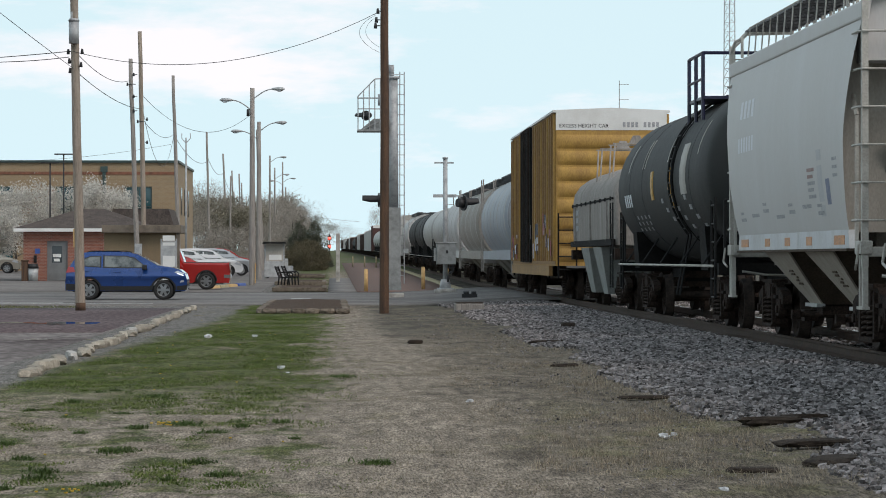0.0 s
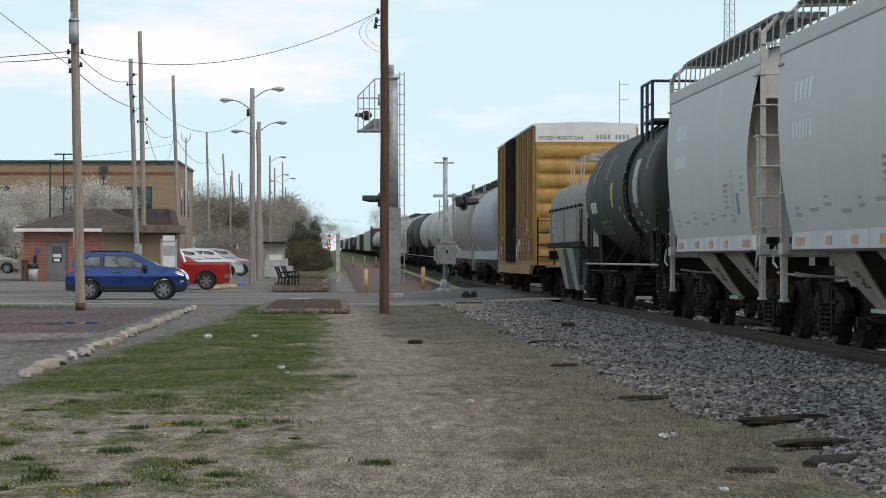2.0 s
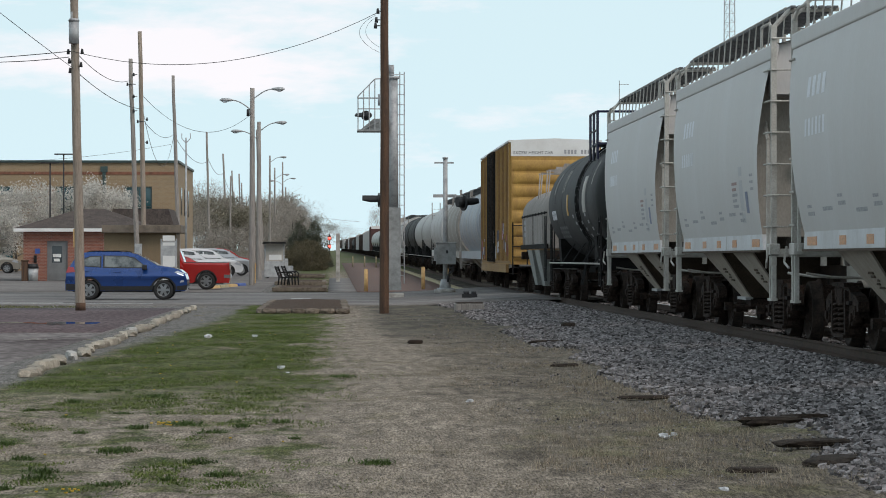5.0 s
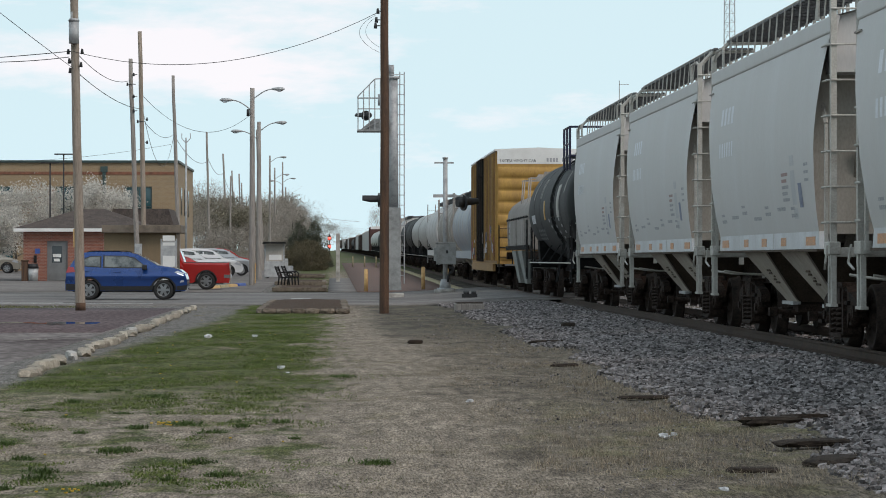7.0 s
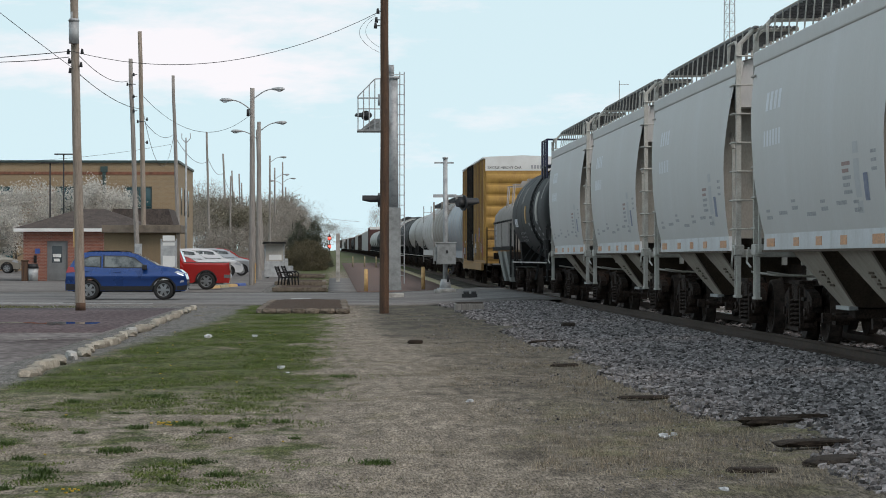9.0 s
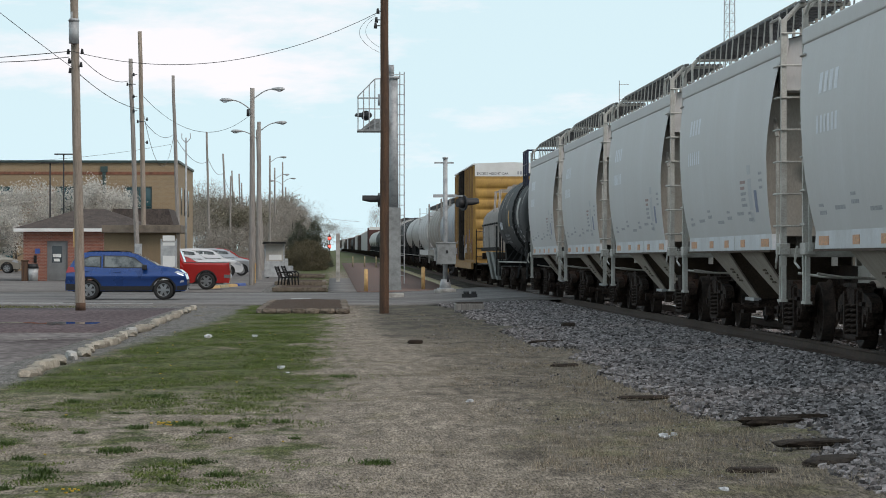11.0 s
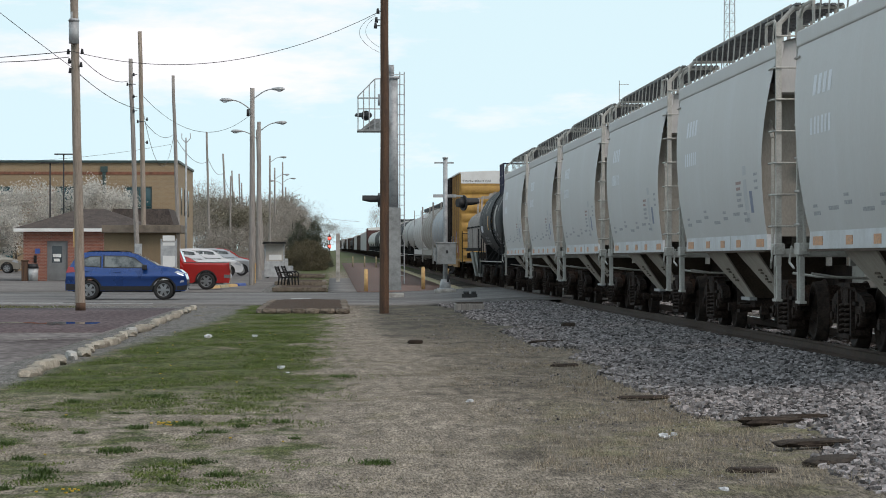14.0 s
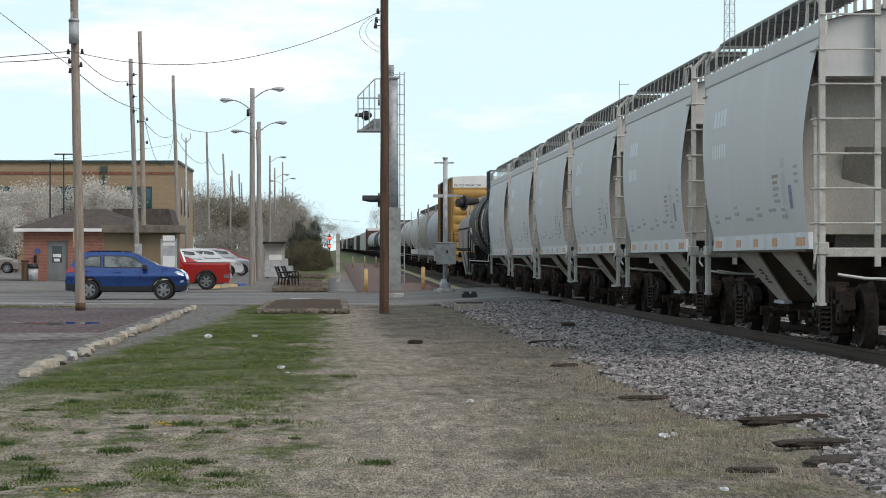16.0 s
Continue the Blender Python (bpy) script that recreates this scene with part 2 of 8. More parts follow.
    depot_brick=brickwork("red_brick", (0.29, 0.10, 0.06), (0.19, 0.06, 0.04), (0.33, 0.26, 0.22), 0.23, 0.08),
    tan_brick=brickwork("tan_brick", (0.30, 0.215, 0.125), (0.26, 0.18, 0.105), (0.30, 0.25, 0.18), 0.30, 0.10),
    band_brick=mat("red_brick_band", (0.24, 0.10, 0.06), 0.85, var=0.2, scale=3),
    paver=brickwork("platform_pavers", (0.20, 0.128, 0.104), (0.16, 0.102, 0.085), (0.15, 0.12, 0.105), 0.2, 0.1, False),
    shingle=mat("brown_shingles", (0.105, 0.085, 0.075), 0.9, var=0.25, scale=2.5, second=(0.065, 0.054, 0.05), bump=0.6, bscale=12),
    shed=mat("tan_stucco", (0.255, 0.19, 0.115), 0.9, var=0.15, scale=0.8, stretch=(1, 1, 0.4), second=(0.17, 0.125, 0.08), amount=0.9),
    shed_fascia=mat("weathered_fascia", (0.19, 0.155, 0.12), 0.85, var=0.2, scale=2),
    green_trim=mat("dark_green_trim", (0.035, 0.065, 0.06), 0.5, var=0.15, scale=3),
    teal_glass=glass("teal_window", (0.018, 0.07, 0.08), 0.08),
    dark_glass=glass("dark_window"),
    # opaque pane: pale blotches in the colour stand in for reflections and seats
    cab_glass=mat("car_window_reflections", (0.17, 0.185, 0.175), 0.15, var=0.1, scale=2.4, second=(0.022, 0.027, 0.028), amount=0.45, bump=0, coat=1.0),
    door_grey=mat("grey_door", (0.17, 0.175, 0.175), 0.6, var=0.1, scale=3),
    sign_blue=mat("blue_sign", (0.04, 0.09, 0.33), 0.5, var=0.1),
    board_grey=mat("grey_board", (0.42, 0.43, 0.43), 0.6, var=0.12, scale=4),
    car_blue=mat("blue_car_paint", (0.006, 0.05, 0.22), 0.28, 0.35, var=0.05, scale=1, bump=0, coat=1.0),
    car_red=mat("red_car_paint", (0.42, 0.014, 0.012), 0.25, 0.1, var=0.05, scale=1, bump=0, coat=1.0),
    car_white=mat("white_car_paint", (0.70, 0.71, 0.72), 0.25, 0.0, var=0.04, scale=1, bump=0, coat=1.0),
    car_silver=mat("silver_car_paint", (0.40, 0.41, 0.42), 0.3, 0.5, var=0.05, scale=1, bump=0, coat=1.0),
    car_tan=mat("champagne_car_paint", (0.33, 0.30, 0.25), 0.3, 0.4, var=0.05, scale=1, bump=0, coat=1.0),
    trim_black=mat("black_plastic", (0.02, 0.02, 0.021), 0.6, var=0.15, scale=8, bump=0.1),
    rubber=mat("tyre_rubber", (0.018, 0.018, 0.018), 0.8, var=0.2, scale=10),
    alloy=mat("alloy_rim", (0.27, 0.275, 0.28), 0.35, 0.8, var=0.1, scale=6),
    lamp_red=mat("red_tail_lens", (0.35, 0.012, 0.012), 0.2, var=0.1, bump=0, coat=1.0),
    lamp_clear=mat("headlight_lens", (0.62, 0.66, 0.70), 0.15, 0.3, var=0.1, bump=0, coat=1.0),
    chrome=mat("chrome", (0.6, 0.6, 0.61), 0.15, 1.0, var=0.05, bump=0),
    bark=mat("grey_bark", (0.17, 0.15, 0.13), 0.9, var=0.3, scale=4, stretch=(3, 3, 0.6), bump=0.5),
    twig=mat("budding_twigs", (0.40, 0.355, 0.31), 0.9, var=0.2, scale=0.6, second=(0.28, 0.245, 0.21), bump=0, lots=0.4),
    bud_green=mat("young_leaves", (0.28, 0.25, 0.185), 0.8, var=0.2, scale=0.6, bump=0, lots=0.4),
    conifer=mat("dark_conifer", (0.090, 0.098, 0.066), 0.8, var=0.2, scale=1, bump=0, lots=0.45),
    bush=mat("brown_hedge", (0.14, 0.115, 0.07), 0.85, var=0.2, scale=1, second=(0.075, 0.07, 0.036), bump=0, lots=0.45),
    blossom=mat("white_blossom", (0.66, 0.63, 0.58), 0.8, var=0.1, scale=1.5, second=(0.45, 0.42, 0.37), bump=0, lots=0.25),
    red_glow=glow("red_signal_light", (1.0, 0.05, 0.03), 9.0),
    head_glow=glow("lit_headlight", (0.8, 0.84, 0.9), 0.8),
)


def translucent(m, share):
    """Thin blades and petals let part of the light through."""
    n, l = m.node_tree.nodes, m.node_tree.links
    b = n["Principled BSDF"]
    t = n.new("ShaderNodeBsdfTranslucent")
    l.new(b.inputs["Base Color"].links[0].from_socket, t.inputs["Color"])
    mx = n.new("ShaderNodeMixShader")
    mx.inputs[0].default_value = share
    l.new(b.outputs[0], mx.inputs[1])
    l.new(t.outputs[0], mx.inputs[2])
    l.new(mx.outputs[0], n["Material Output"].inputs["Surface"])


for key in ("grass", "weed", "straw", "straw_green", "dry_tuft", "blossom", "bush", "twig", "bud_green", "conifer"):
    translucent(M[key], 0.4)


# dusty, dirty and weathered surfaces have next to no sheen
for key in ("steel", "wheel", "spring", "tank_soot", "bay_slope", "bay_plate", "tie", "railsteel", "ballast", "asphalt", "lot", "lot_dark", "soil", "line", "paver", "strip", "grass", "straw", "straw_green", "weed", "dry_tuft", "twig", "bark", "shingle", "hopper_dark", "end_beige", "grimy", "chute", "black", "timber", "stone"):
    M[key].node_tree.nodes["Principled BSDF"].inputs["Specular IOR Level"].default_value = 0.12


# ---------------------------------------------------------------- mesh helpers
def bm_new():
    return bmesh.new()


def box(bm, c, s, m=None):
    x, y, z = (v / 2 for v in s)
    vs = [bm.verts.new((m @ Vector((c[0] + i * x, c[1] + j * y, c[2] + k * z))) if m else (c[0] + i * x, c[1] + j * y, c[2] + k * z))
          for i in (-1, 1) for j in (-1, 1) for k in (-1, 1)]
    for f in ((0, 1, 3, 2), (4, 6, 7, 5), (0, 4, 5, 1), (2, 3, 7, 6), (0, 2, 6, 4), (1, 5, 7, 3)):
        bm.faces.new([vs[i] for i in f])


def cyl(bm, a, b, r, r2=None, n=10, caps=True):
    a, b = Vector(a), Vector(b)
    r2 = r if r2 is None else r2
    d = (b - a).normalized()
    u = d.orthogonal().normalized()
    v = d.cross(u)
    rings = []
    for p, q in ((a, r), (b, r2)):
        rings.append([bm.verts.new(p + (u * math.cos(6.28318 * i / n) + v * math.sin(6.28318 * i / n)) * q) for i in range(n)])
    for i in range(n):
        f = bm.faces.new((rings[0][i], rings[0][(i + 1) % n], rings[1][(i + 1) % n], rings[1][i]))
        f.smooth = n > 6
    if caps:
        bm.faces.new(rings[0][::-1])
        bm.faces.new(rings[1])


def tube(bm, pts, r, n=6):
    for a, b in zip(pts, pts[1:]):
        cyl(bm, a, b, r, n=n)


def prism(bm, pts, axis, a, b):
    """A closed outline (two coordinates) drawn out along an axis, from a to b."""
    def put(p, w):
        return {"x": (w, p[0], p[1]), "y": (p[0], w, p[1]), "z": (p[0], p[1], w)}[axis]
    A = [bm.verts.new(put(p, a)) for p in pts]
    B = [bm.verts.new(put(p, b)) for p in pts]
    k = len(pts)
    for i in range(k):
        bm.faces.new((A[i], A[(i + 1) % k], B[(i + 1) % k], B[i]))
    bm.faces.new(A[::-1])
    bm.faces.new(B)


def hexa(bm, low, high):
    """A solid between two quads of four points each."""
    a = [bm.verts.new(p) for p in low]
    b = [bm.verts.new(p) for p in high]
    bm.faces.new(a[::-1])
    bm.faces.new(b)
    for i in range(4):
        bm.faces.new((a[i], a[(i + 1) % 4], b[(i + 1) % 4], b[i]))


def sheet(bm, rows, close=False):
    """A smooth skin through rows of points."""
    vs = [[bm.verts.new(p) for p in r] for r in rows]
    for a, b in zip(vs, vs[1:]):
        k = len(a)
        for i in range(k if close else k - 1):
            f = bm.faces.new((a[i], a[(i + 1) % k], b[(i + 1) % k], b[i]))
            f.smooth = True
    return vs


def to_mesh(name, bm, material):
    bmesh.ops.recalc_face_normals(bm, faces=bm.faces[:])
    me = bpy.data.meshes.new(name)
    bm.to_mesh(me)
    bm.free()
    me.materials.append(material)
    return me


def part(name, bm, material, parent, label="", at=None, bevel=0.0):
    ob = new(name, to_mesh(name, bm, material))
    ob.parent = parent
    if at is not None:
        ob.matrix_basis = at
    if label:
        ob["label"] = label
    if bevel:
        mod = ob.modifiers.new("bevel", "BEVEL")
        mod.width, mod.segments, mod.limit_method, mod.angle_limit = bevel, 2, "ANGLE", radians(35)
    return ob


def thing(name, label, category, m=None, group="", kind=""):
    ob = new(name)
    ob.empty_display_size = 0.3
    if m is not None:
        ob.matrix_basis = m
    return tagged(ob, label, category, group, kind)


def solo(name, bm, material, label, category, m=None, group="", kind="", bevel=0.0):
    ob = new(name, to_mesh(name, bm, material))
    if m is not None:
        ob.matrix_basis = m
    if bevel:
        mod = ob.modifiers.new("bevel", "BEVEL")
        mod.width, mod.segments, mod.limit_method, mod.angle_limit = bevel, 2, "ANGLE", radians(35)
    return tagged(ob, label, category, group, kind)


def stuff(name, verts, faces, material, label, category, smooth=False):
    me = bpy.data.meshes.new(name)
    me.from_pydata(verts, [], faces)
    me.materials.append(material)
    return tagged(new(name, me), label, category, kind="stuff")


def lettering(text, size):
    """The outline of a word as a mesh, in its own plane."""
    cu = bpy.data.curves.new("word", "FONT")
    cu.body, cu.size, cu.extrude, cu.resolution_u = text, size, 0.002, 2
    cu.align_x = "LEFT"
    ob = bpy.data.objects.new("word", cu)
    scene.collection.objects.link(ob)
    dg = bpy.context.evaluated_depsgraph_get()
    me = bpy.data.meshes.new_from_object(ob.evaluated_get(dg))
    bpy.data.objects.remove(ob)
    return me


# ---------------------------------------------------------------- the lie of the land
GRADE = 0.0042
TRACK_X, RAIL_Z = 7.65, 0.235
SEAT = 0.085          # how far the trucks sit above the cars' own zero


def land(y):
    """Height of the ground: level near by, then a gentle climb."""
    d = y - 100
    if d < 0:
        return 0.0
    if d < 40:
        return GRADE * d * d / 80
    if d < 1300:
        return GRADE * (d - 20)
    return GRADE * 1280


def track_x(y):
    return TRACK_X - (3.4 * ((y - 400) / 730) ** 2 if y > 400 else 0.0)


def ground_sheet():
    ys = [-60, -20, 0, 8]
    y = 12.0
    while y < 1500:
        ys.append(y)
        y += 0.35 if y < 40 else 1.0 if y < 100 else 6 if y < 300 else 40
    ys += [1700, 2300, 3200]
    xs = [-1500, -600, -200, -80, -40, -20, -12, -8, -6]
    x = -4.6
    while x < 9:
        xs.append(x)
        x += 0.2
    xs += [9.5, 11, 14, 20, 40, 100, 300, 800, 1500]
    verts = []
    for yy in ys:
        for xx in xs:
            z = land(yy)
            if -4.4 < xx < 6.3 and 8 < yy < 84:
                fade = min(1, (xx + 4.4) / 0.6, (84 - yy) / 6)
                z += fade * 0.035 * noise.noise(Vector((xx * 0.8, yy * 0.5, 0))) + fade * 0.018 * noise.noise(Vector((xx * 3.1, yy * 2.2, 4)))
            if 12 < yy < 88 and xx > 3.0:
                z += 0.11 * min(1, max(0, (xx - 3.2) / 2.6)) - 0.08 * (min(1, max(0, (xx - 6.35) / 0.3)) if xx < 8.9 else 0)
            if -5.4 < xx <= 9 and 84 <= yy:
                z -= 0.012
            if xx <= -4.2:
                z -= 0.012
            verts.append((xx, yy, z))
    k = len(xs)
    faces = [(j * k + i, j * k + i + 1, (j + 1) * k + i + 1, (j + 1) * k + i) for j in range(len(ys) - 1) for i in range(k - 1)]
    me = bpy.data.meshes.new("ground")
    me.from_pydata(verts, [], faces)
    me.polygons.foreach_set("use_smooth", [True] * len(faces))
    m = bpy.data.materials.new("verge_earth")
    m.use_nodes = True
    n, l = m.node_tree.nodes, m.node_tree.links
    b = n["Principled BSDF"]
    b.inputs["Roughness"].default_value = 0.95
    b.inputs["Specular IOR Level"].default_value = 0.1
    geo = n.new("ShaderNodeNewGeometry")
    sep = n.new("ShaderNodeSeparateXYZ")
    l.new(geo.outputs["Position"], sep.inputs[0])

    def nz(scale, detail=5, st=(1, 1, 1)):
        mp = n.new("ShaderNodeMapping")
        mp.inputs["Scale"].default_value = st
        l.new(geo.outputs["Position"], mp.inputs["Vector"])
        t = n.new("ShaderNodeTexNoise")
        t.inputs["Scale"].default_value, t.inputs["Detail"].default_value, t.inputs["Roughness"].default_value = scale, detail, 0.65
        l.new(mp.outputs["Vector"], t.inputs["Vector"])
        return t.outputs["Fac"]

    def math_(op, a, c):
        t = n.new("ShaderNodeMath")
        t.operation = op
        for i, v in enumerate((a, c)):
            if isinstance(v, (int, float)):
                t.inputs[i].default_value = v
            else:
                l.new(v, t.inputs[i])
        return t.outputs[0]

    def ramp(v, lo, hi):
        t = n.new("ShaderNodeMapRange")
        t.interpolation_type = "SMOOTHSTEP"
        t.inputs["From Min"].default_value, t.inputs["From Max"].default_value = lo, hi
        l.new(v, t.inputs["Value"])
        return t.outputs["Result"]

    def mixc(f, a, c):
        t = n.new("ShaderNodeMix")
        t.data_type = "RGBA"
        l.new(f, t.inputs[0])
        for i, v in ((6, a), (7, c)):
            if isinstance(v, tuple):
                t.inputs[i].default_value = (*v, 1)
            else:
                l.new(v, t.inputs[i])
        return t.outputs[2]

    wob = math_("MULTIPLY", math_("SUBTRACT", nz(0.45, 6, (1, 0.6, 1)), 0.5), 3.0)
    x = math_("ADD", sep.outputs["X"], wob)
    fine = nz(22, 4)
    mid = nz(3.0, 6)
    path = mixc(ramp(mid, 0.35, 0.65), (0.205, 0.173, 0.138), (0.305, 0.262, 0.212))
    path = mixc(ramp(fine, 0.35, 0.7), path, (0.205, 0.172, 0.134))
    green = mixc(ramp(mid, 0.3, 0.7), (0.055, 0.076, 0.024), (0.112, 0.112, 0.048))
    straw = mixc(ramp(mid, 0.3, 0.7), (0.112, 0.095, 0.075), (0.212, 0.180, 0.142))
    dark = mixc(ramp(fine, 0.3, 0.7), (0.06, 0.056, 0.054), (0.115, 0.108, 0.104))
    gravel = mixc(ramp(fine, 0.3, 0.7), (0.115, 0.108, 0.10), (0.205, 0.195, 0.18))
    lx = math_("SUBTRACT", math_("ADD", sep.outputs["X"], math_("MULTIPLY", wob, 0.3)), math_("MULTIPLY", math_("MINIMUM", math_("SUBTRACT", sep.outputs["Y"], 34), 34), 0.029))
    xg = math_("ADD", x, math_("MULTIPLY", math_("SUBTRACT", nz(3.2, 7, (1, 0.45, 1)), 0.5), 2.6))
    c = mixc(ramp(xg, -0.45, 0.0), green, path)
    c = mixc(ramp(lx, -3.25, -3.75), c, gravel)
    c = mixc(ramp(x, 1.0, 1.9), c, straw)
    c = mixc(ramp(x, 3.35, 3.95), c, dark)
    moss = math_("MULTIPLY", math_("MULTIPLY", ramp(x, 1.3, 2.0), ramp(sep.outputs["Y"], 30, 22)), ramp(nz(1.1, 5, (1, 0.5, 1)), 0.50, 0.60))
    c = mixc(math_("MULTIPLY", moss, 0.4), c, (0.15, 0.15, 0.055))
    trod = math_("MULTIPLY", math_("MULTIPLY", ramp(x, 0.9, 1.5), ramp(x, 3.4, 2.6)), ramp(nz(0.8, 5, (1, 0.35, 1)), 0.52, 0.60))
    c = mixc(math_("MULTIPLY", trod, 0.75), c, (0.085, 0.072, 0.056))
    near = ramp(math_("ADD", sep.outputs["Y"], math_("MULTIPLY", wob, 3.0)), 32, 26)
    west = ramp(x, 1.2, 0.4)
    patch = math_("MULTIPLY", math_("MULTIPLY", near, west), ramp(nz(1.7, 5, (1, 0.5, 1)), 0.38, 0.52))
    c = mixc(patch, c, path)
    bare = math_("MULTIPLY", ramp(nz(1.4, 6, (1, 0.4, 1)), 0.56, 0.66), ramp(x, 1.5, 0.9))
    c = mixc(bare, c, (0.17, 0.145, 0.10))
    fibre = nz(1.0, 3, (70, 9, 30))
    fm = n.new("ShaderNodeMapRange")
    fm.inputs["From Min"].default_value, fm.inputs["From Max"].default_value = 0.36, 0.64
    fm.inputs["To Min"].default_value, fm.inputs["To Max"].default_value = 0.42, 1.55
    l.new(fibre, fm.inputs["Value"])
    clump = nz(1.0, 5, (7, 1.1, 5))
    cm = n.new("ShaderNodeMapRange")
    cm.inputs["From Min"].default_value, cm.inputs["From Max"].default_value = 0.36, 0.64
    cm.inputs["To Min"].default_value, cm.inputs["To Max"].default_value = 0.68, 1.28
    l.new(clump, cm.inputs["Value"])
    sc = n.new("ShaderNodeVectorMath")
    sc.operation = "SCALE"
    l.new(c, sc.inputs[0])
    l.new(math_("MULTIPLY", fm.outputs["Result"], cm.outputs["Result"]), sc.inputs["Scale"])
    c = sc.outputs[0]
    dk = math_("MULTIPLY", ramp(math_("ADD", sep.outputs["Y"], math_("MULTIPLY", wob, 5.0)), 44, 60), ramp(x, 0.5, 1.5))
    damp = mixc(ramp(nz(1.2, 5, (1, 0.4, 1)), 0.4, 0.6), (0.062, 0.056, 0.048), (0.125, 0.112, 0.085))
    c = mixc(math_("MULTIPLY", dk, 0.95), c, damp)
    far = ramp(sep.outputs["Y"], 170, 260)
    farc = mixc(ramp(nz(0.12, 5), 0.35, 0.6), (0.12, 0.105, 0.08), (0.085, 0.11, 0.035))
    c = mixc(far, c, farc)
    l.new(c, b.inputs["Base Color"])
    bp = n.new("ShaderNodeBump")
    bp.inputs["Strength"].default_value, bp.inputs["Distance"].default_value = 0.8, 0.03
    l.new(fine, bp.inputs["Height"])
    l.new(bp.outputs["Normal"], b.inputs["Normal"])
    me.materials.append(m)
    tagged(new("ground", me), "trodden earth verge with patchy grass beside the railway", "ground", kind="structure")


def slab(name, x0, x1, y0, y1, material, label, category, lift=0.004, step=4.0, thick=0.05, prof=None):
    """A flat surface laid on the land, with a little thickness."""
    bm = bm_new()
    rows = []
    k = max(1, int((y1 - y0) / step))
    nx = max(1, int((x1 - x0) / 2.0)) if prof else 1
    top = [[(x0 + (x1 - x0) * i / nx, y0 + (y1 - y0) * j / k, land(y0 + (y1 - y0) * j / k) + lift + (prof(x0 + (x1 - x0) * i / nx) if prof else 0)) for i in range(nx + 1)] for j in range(k + 1)]
    vs = sheet(bm, top)
    r = bmesh.ops.extrude_face_region(bm, geom=bm.faces[:])
    bmesh.ops.translate(bm, vec=(0, 0, -thick), verts=[v for v in r["geom"] if isinstance(v, bmesh.types.BMVert)])
    return solo(name, bm, material, label, category, kind="structure")


ground_sheet()
# the street over the crossing, humped to the rails; the lot beside it; the platform beyond
slab("road", -60, 30, 85, 116, M["asphalt"], "worn grey asphalt street over the railway crossing", "road", prof=lambda x: 0.20 * min(1, max(0, (x - 3.0) / 2.6)))
slab("parking_lot", -60, -4.3, 10, 80.5, M["lot"], "gravelly purple-grey parking lot with worn patches", "parking lot")
slab("lot_patch", -60, -4.35, 53.5, 79.6, M["lot_dark"], "dark purple gravel patch across the lot", "parking lot", lift=0.009, thick=0.006)
slab("parking_lot_far", -60, -3.0, 116.05, 260, M["asphalt"], "pale worn asphalt parking area beyond the street", "parking lot")
slab("pavement", -0.2, 1.0, 116.05, 170, M["asphalt"], "grey asphalt footway along the platform", "pavement", lift=0.012)
slab("platform", 1.02, 5.3, 116.05, 330, M["paver"], "long platform of dark red brick pavers", "platform", lift=0.02)
slab("platform_edge", 5.32, 5.8, 116.05, 330, M["strip"], "worn pale yellow strip on the platform's edge", "platform edge", lift=0.06, thick=0.1)


# ---------------------------------------------------------------- the track
def railway():
    tr = thing("railway_track", "rusty steel rails on dark ties in grey ballast", "railway track", kind="structure")
    prof = [(-0.07, -0.17), (0.07, -0.17), (0.07, -0.155), (0.012, -0.13), (0.012, -0.045), (0.037, -0.035), (0.037, 0.0), (-0.037, 0.0), (-0.037, -0.035), (-0.012, -0.045), (-0.012, -0.13), (-0.07, -0.155)]
    ys = [-20, 0, 20, 40, 60, 80, 100, 110, 120, 130, 140] + list(range(160, 1420, 40))
    for side in (-0.755, 0.755):
        bm = bm_new()
        sheet(bm, [[(track_x(y) + side + px, y, land(y) + RAIL_Z + pz) for px, pz in prof] for y in ys], close=True)
        for f in bm.faces:
            f.smooth = False
        part("rail", bm, M["railsteel"], tr)
        bm = bm_new()
        sheet(bm, [[(track_x(y) + side + px, y, land(y) + RAIL_Z + 0.003) for px in (-0.028, 0.028)] for y in ys])
        part("running_surface", bm, M["tread"], tr, "polished steel running surface")
    bm = bm_new()
    box(bm, (0, 0, 0), (2.6, 0.22, 0.16))
    me = to_mesh("tie", bm, M["tie"])
    y = 18.0
    while y < 84:
        ob = new("tie", me)
        ob.parent = tr
        ob.matrix_basis = pose(TRACK_X + random.uniform(-0.04, 0.04), y, RAIL_Z - 0.17 - 0.08 + random.uniform(-0.006, 0.006), 0, 0, random.uniform(-1, 1))
        y += 0.54
    bm = bm_new()
    for dx in (-0.755, 0.755):
        box(bm, (TRACK_X + dx, 30.4, RAIL_Z - 0.085), (0.11, 0.9, 0.09))
    part("joint_bar", bm, M["railsteel"], tr)


railway()


# ---------------------------------------------------------------- rolling stock
def spring(bm, x, y, z0, z1, r):
    rows = []
    turns, k = 6, 12
    for i in range(turns * k + 1):
        a = 6.28318 * i / k
        z = z0 + (z1 - z0) * i / (turns * k)
        rows.append([(x + (r + 0.018 * u) * math.cos(a), y + (r + 0.018 * u) * math.sin(a), z + 0.018 * w) for u, w in ((1, 0), (0, 1), (-1, 0), (0, -1))])
    sheet(bm, rows, close=True)


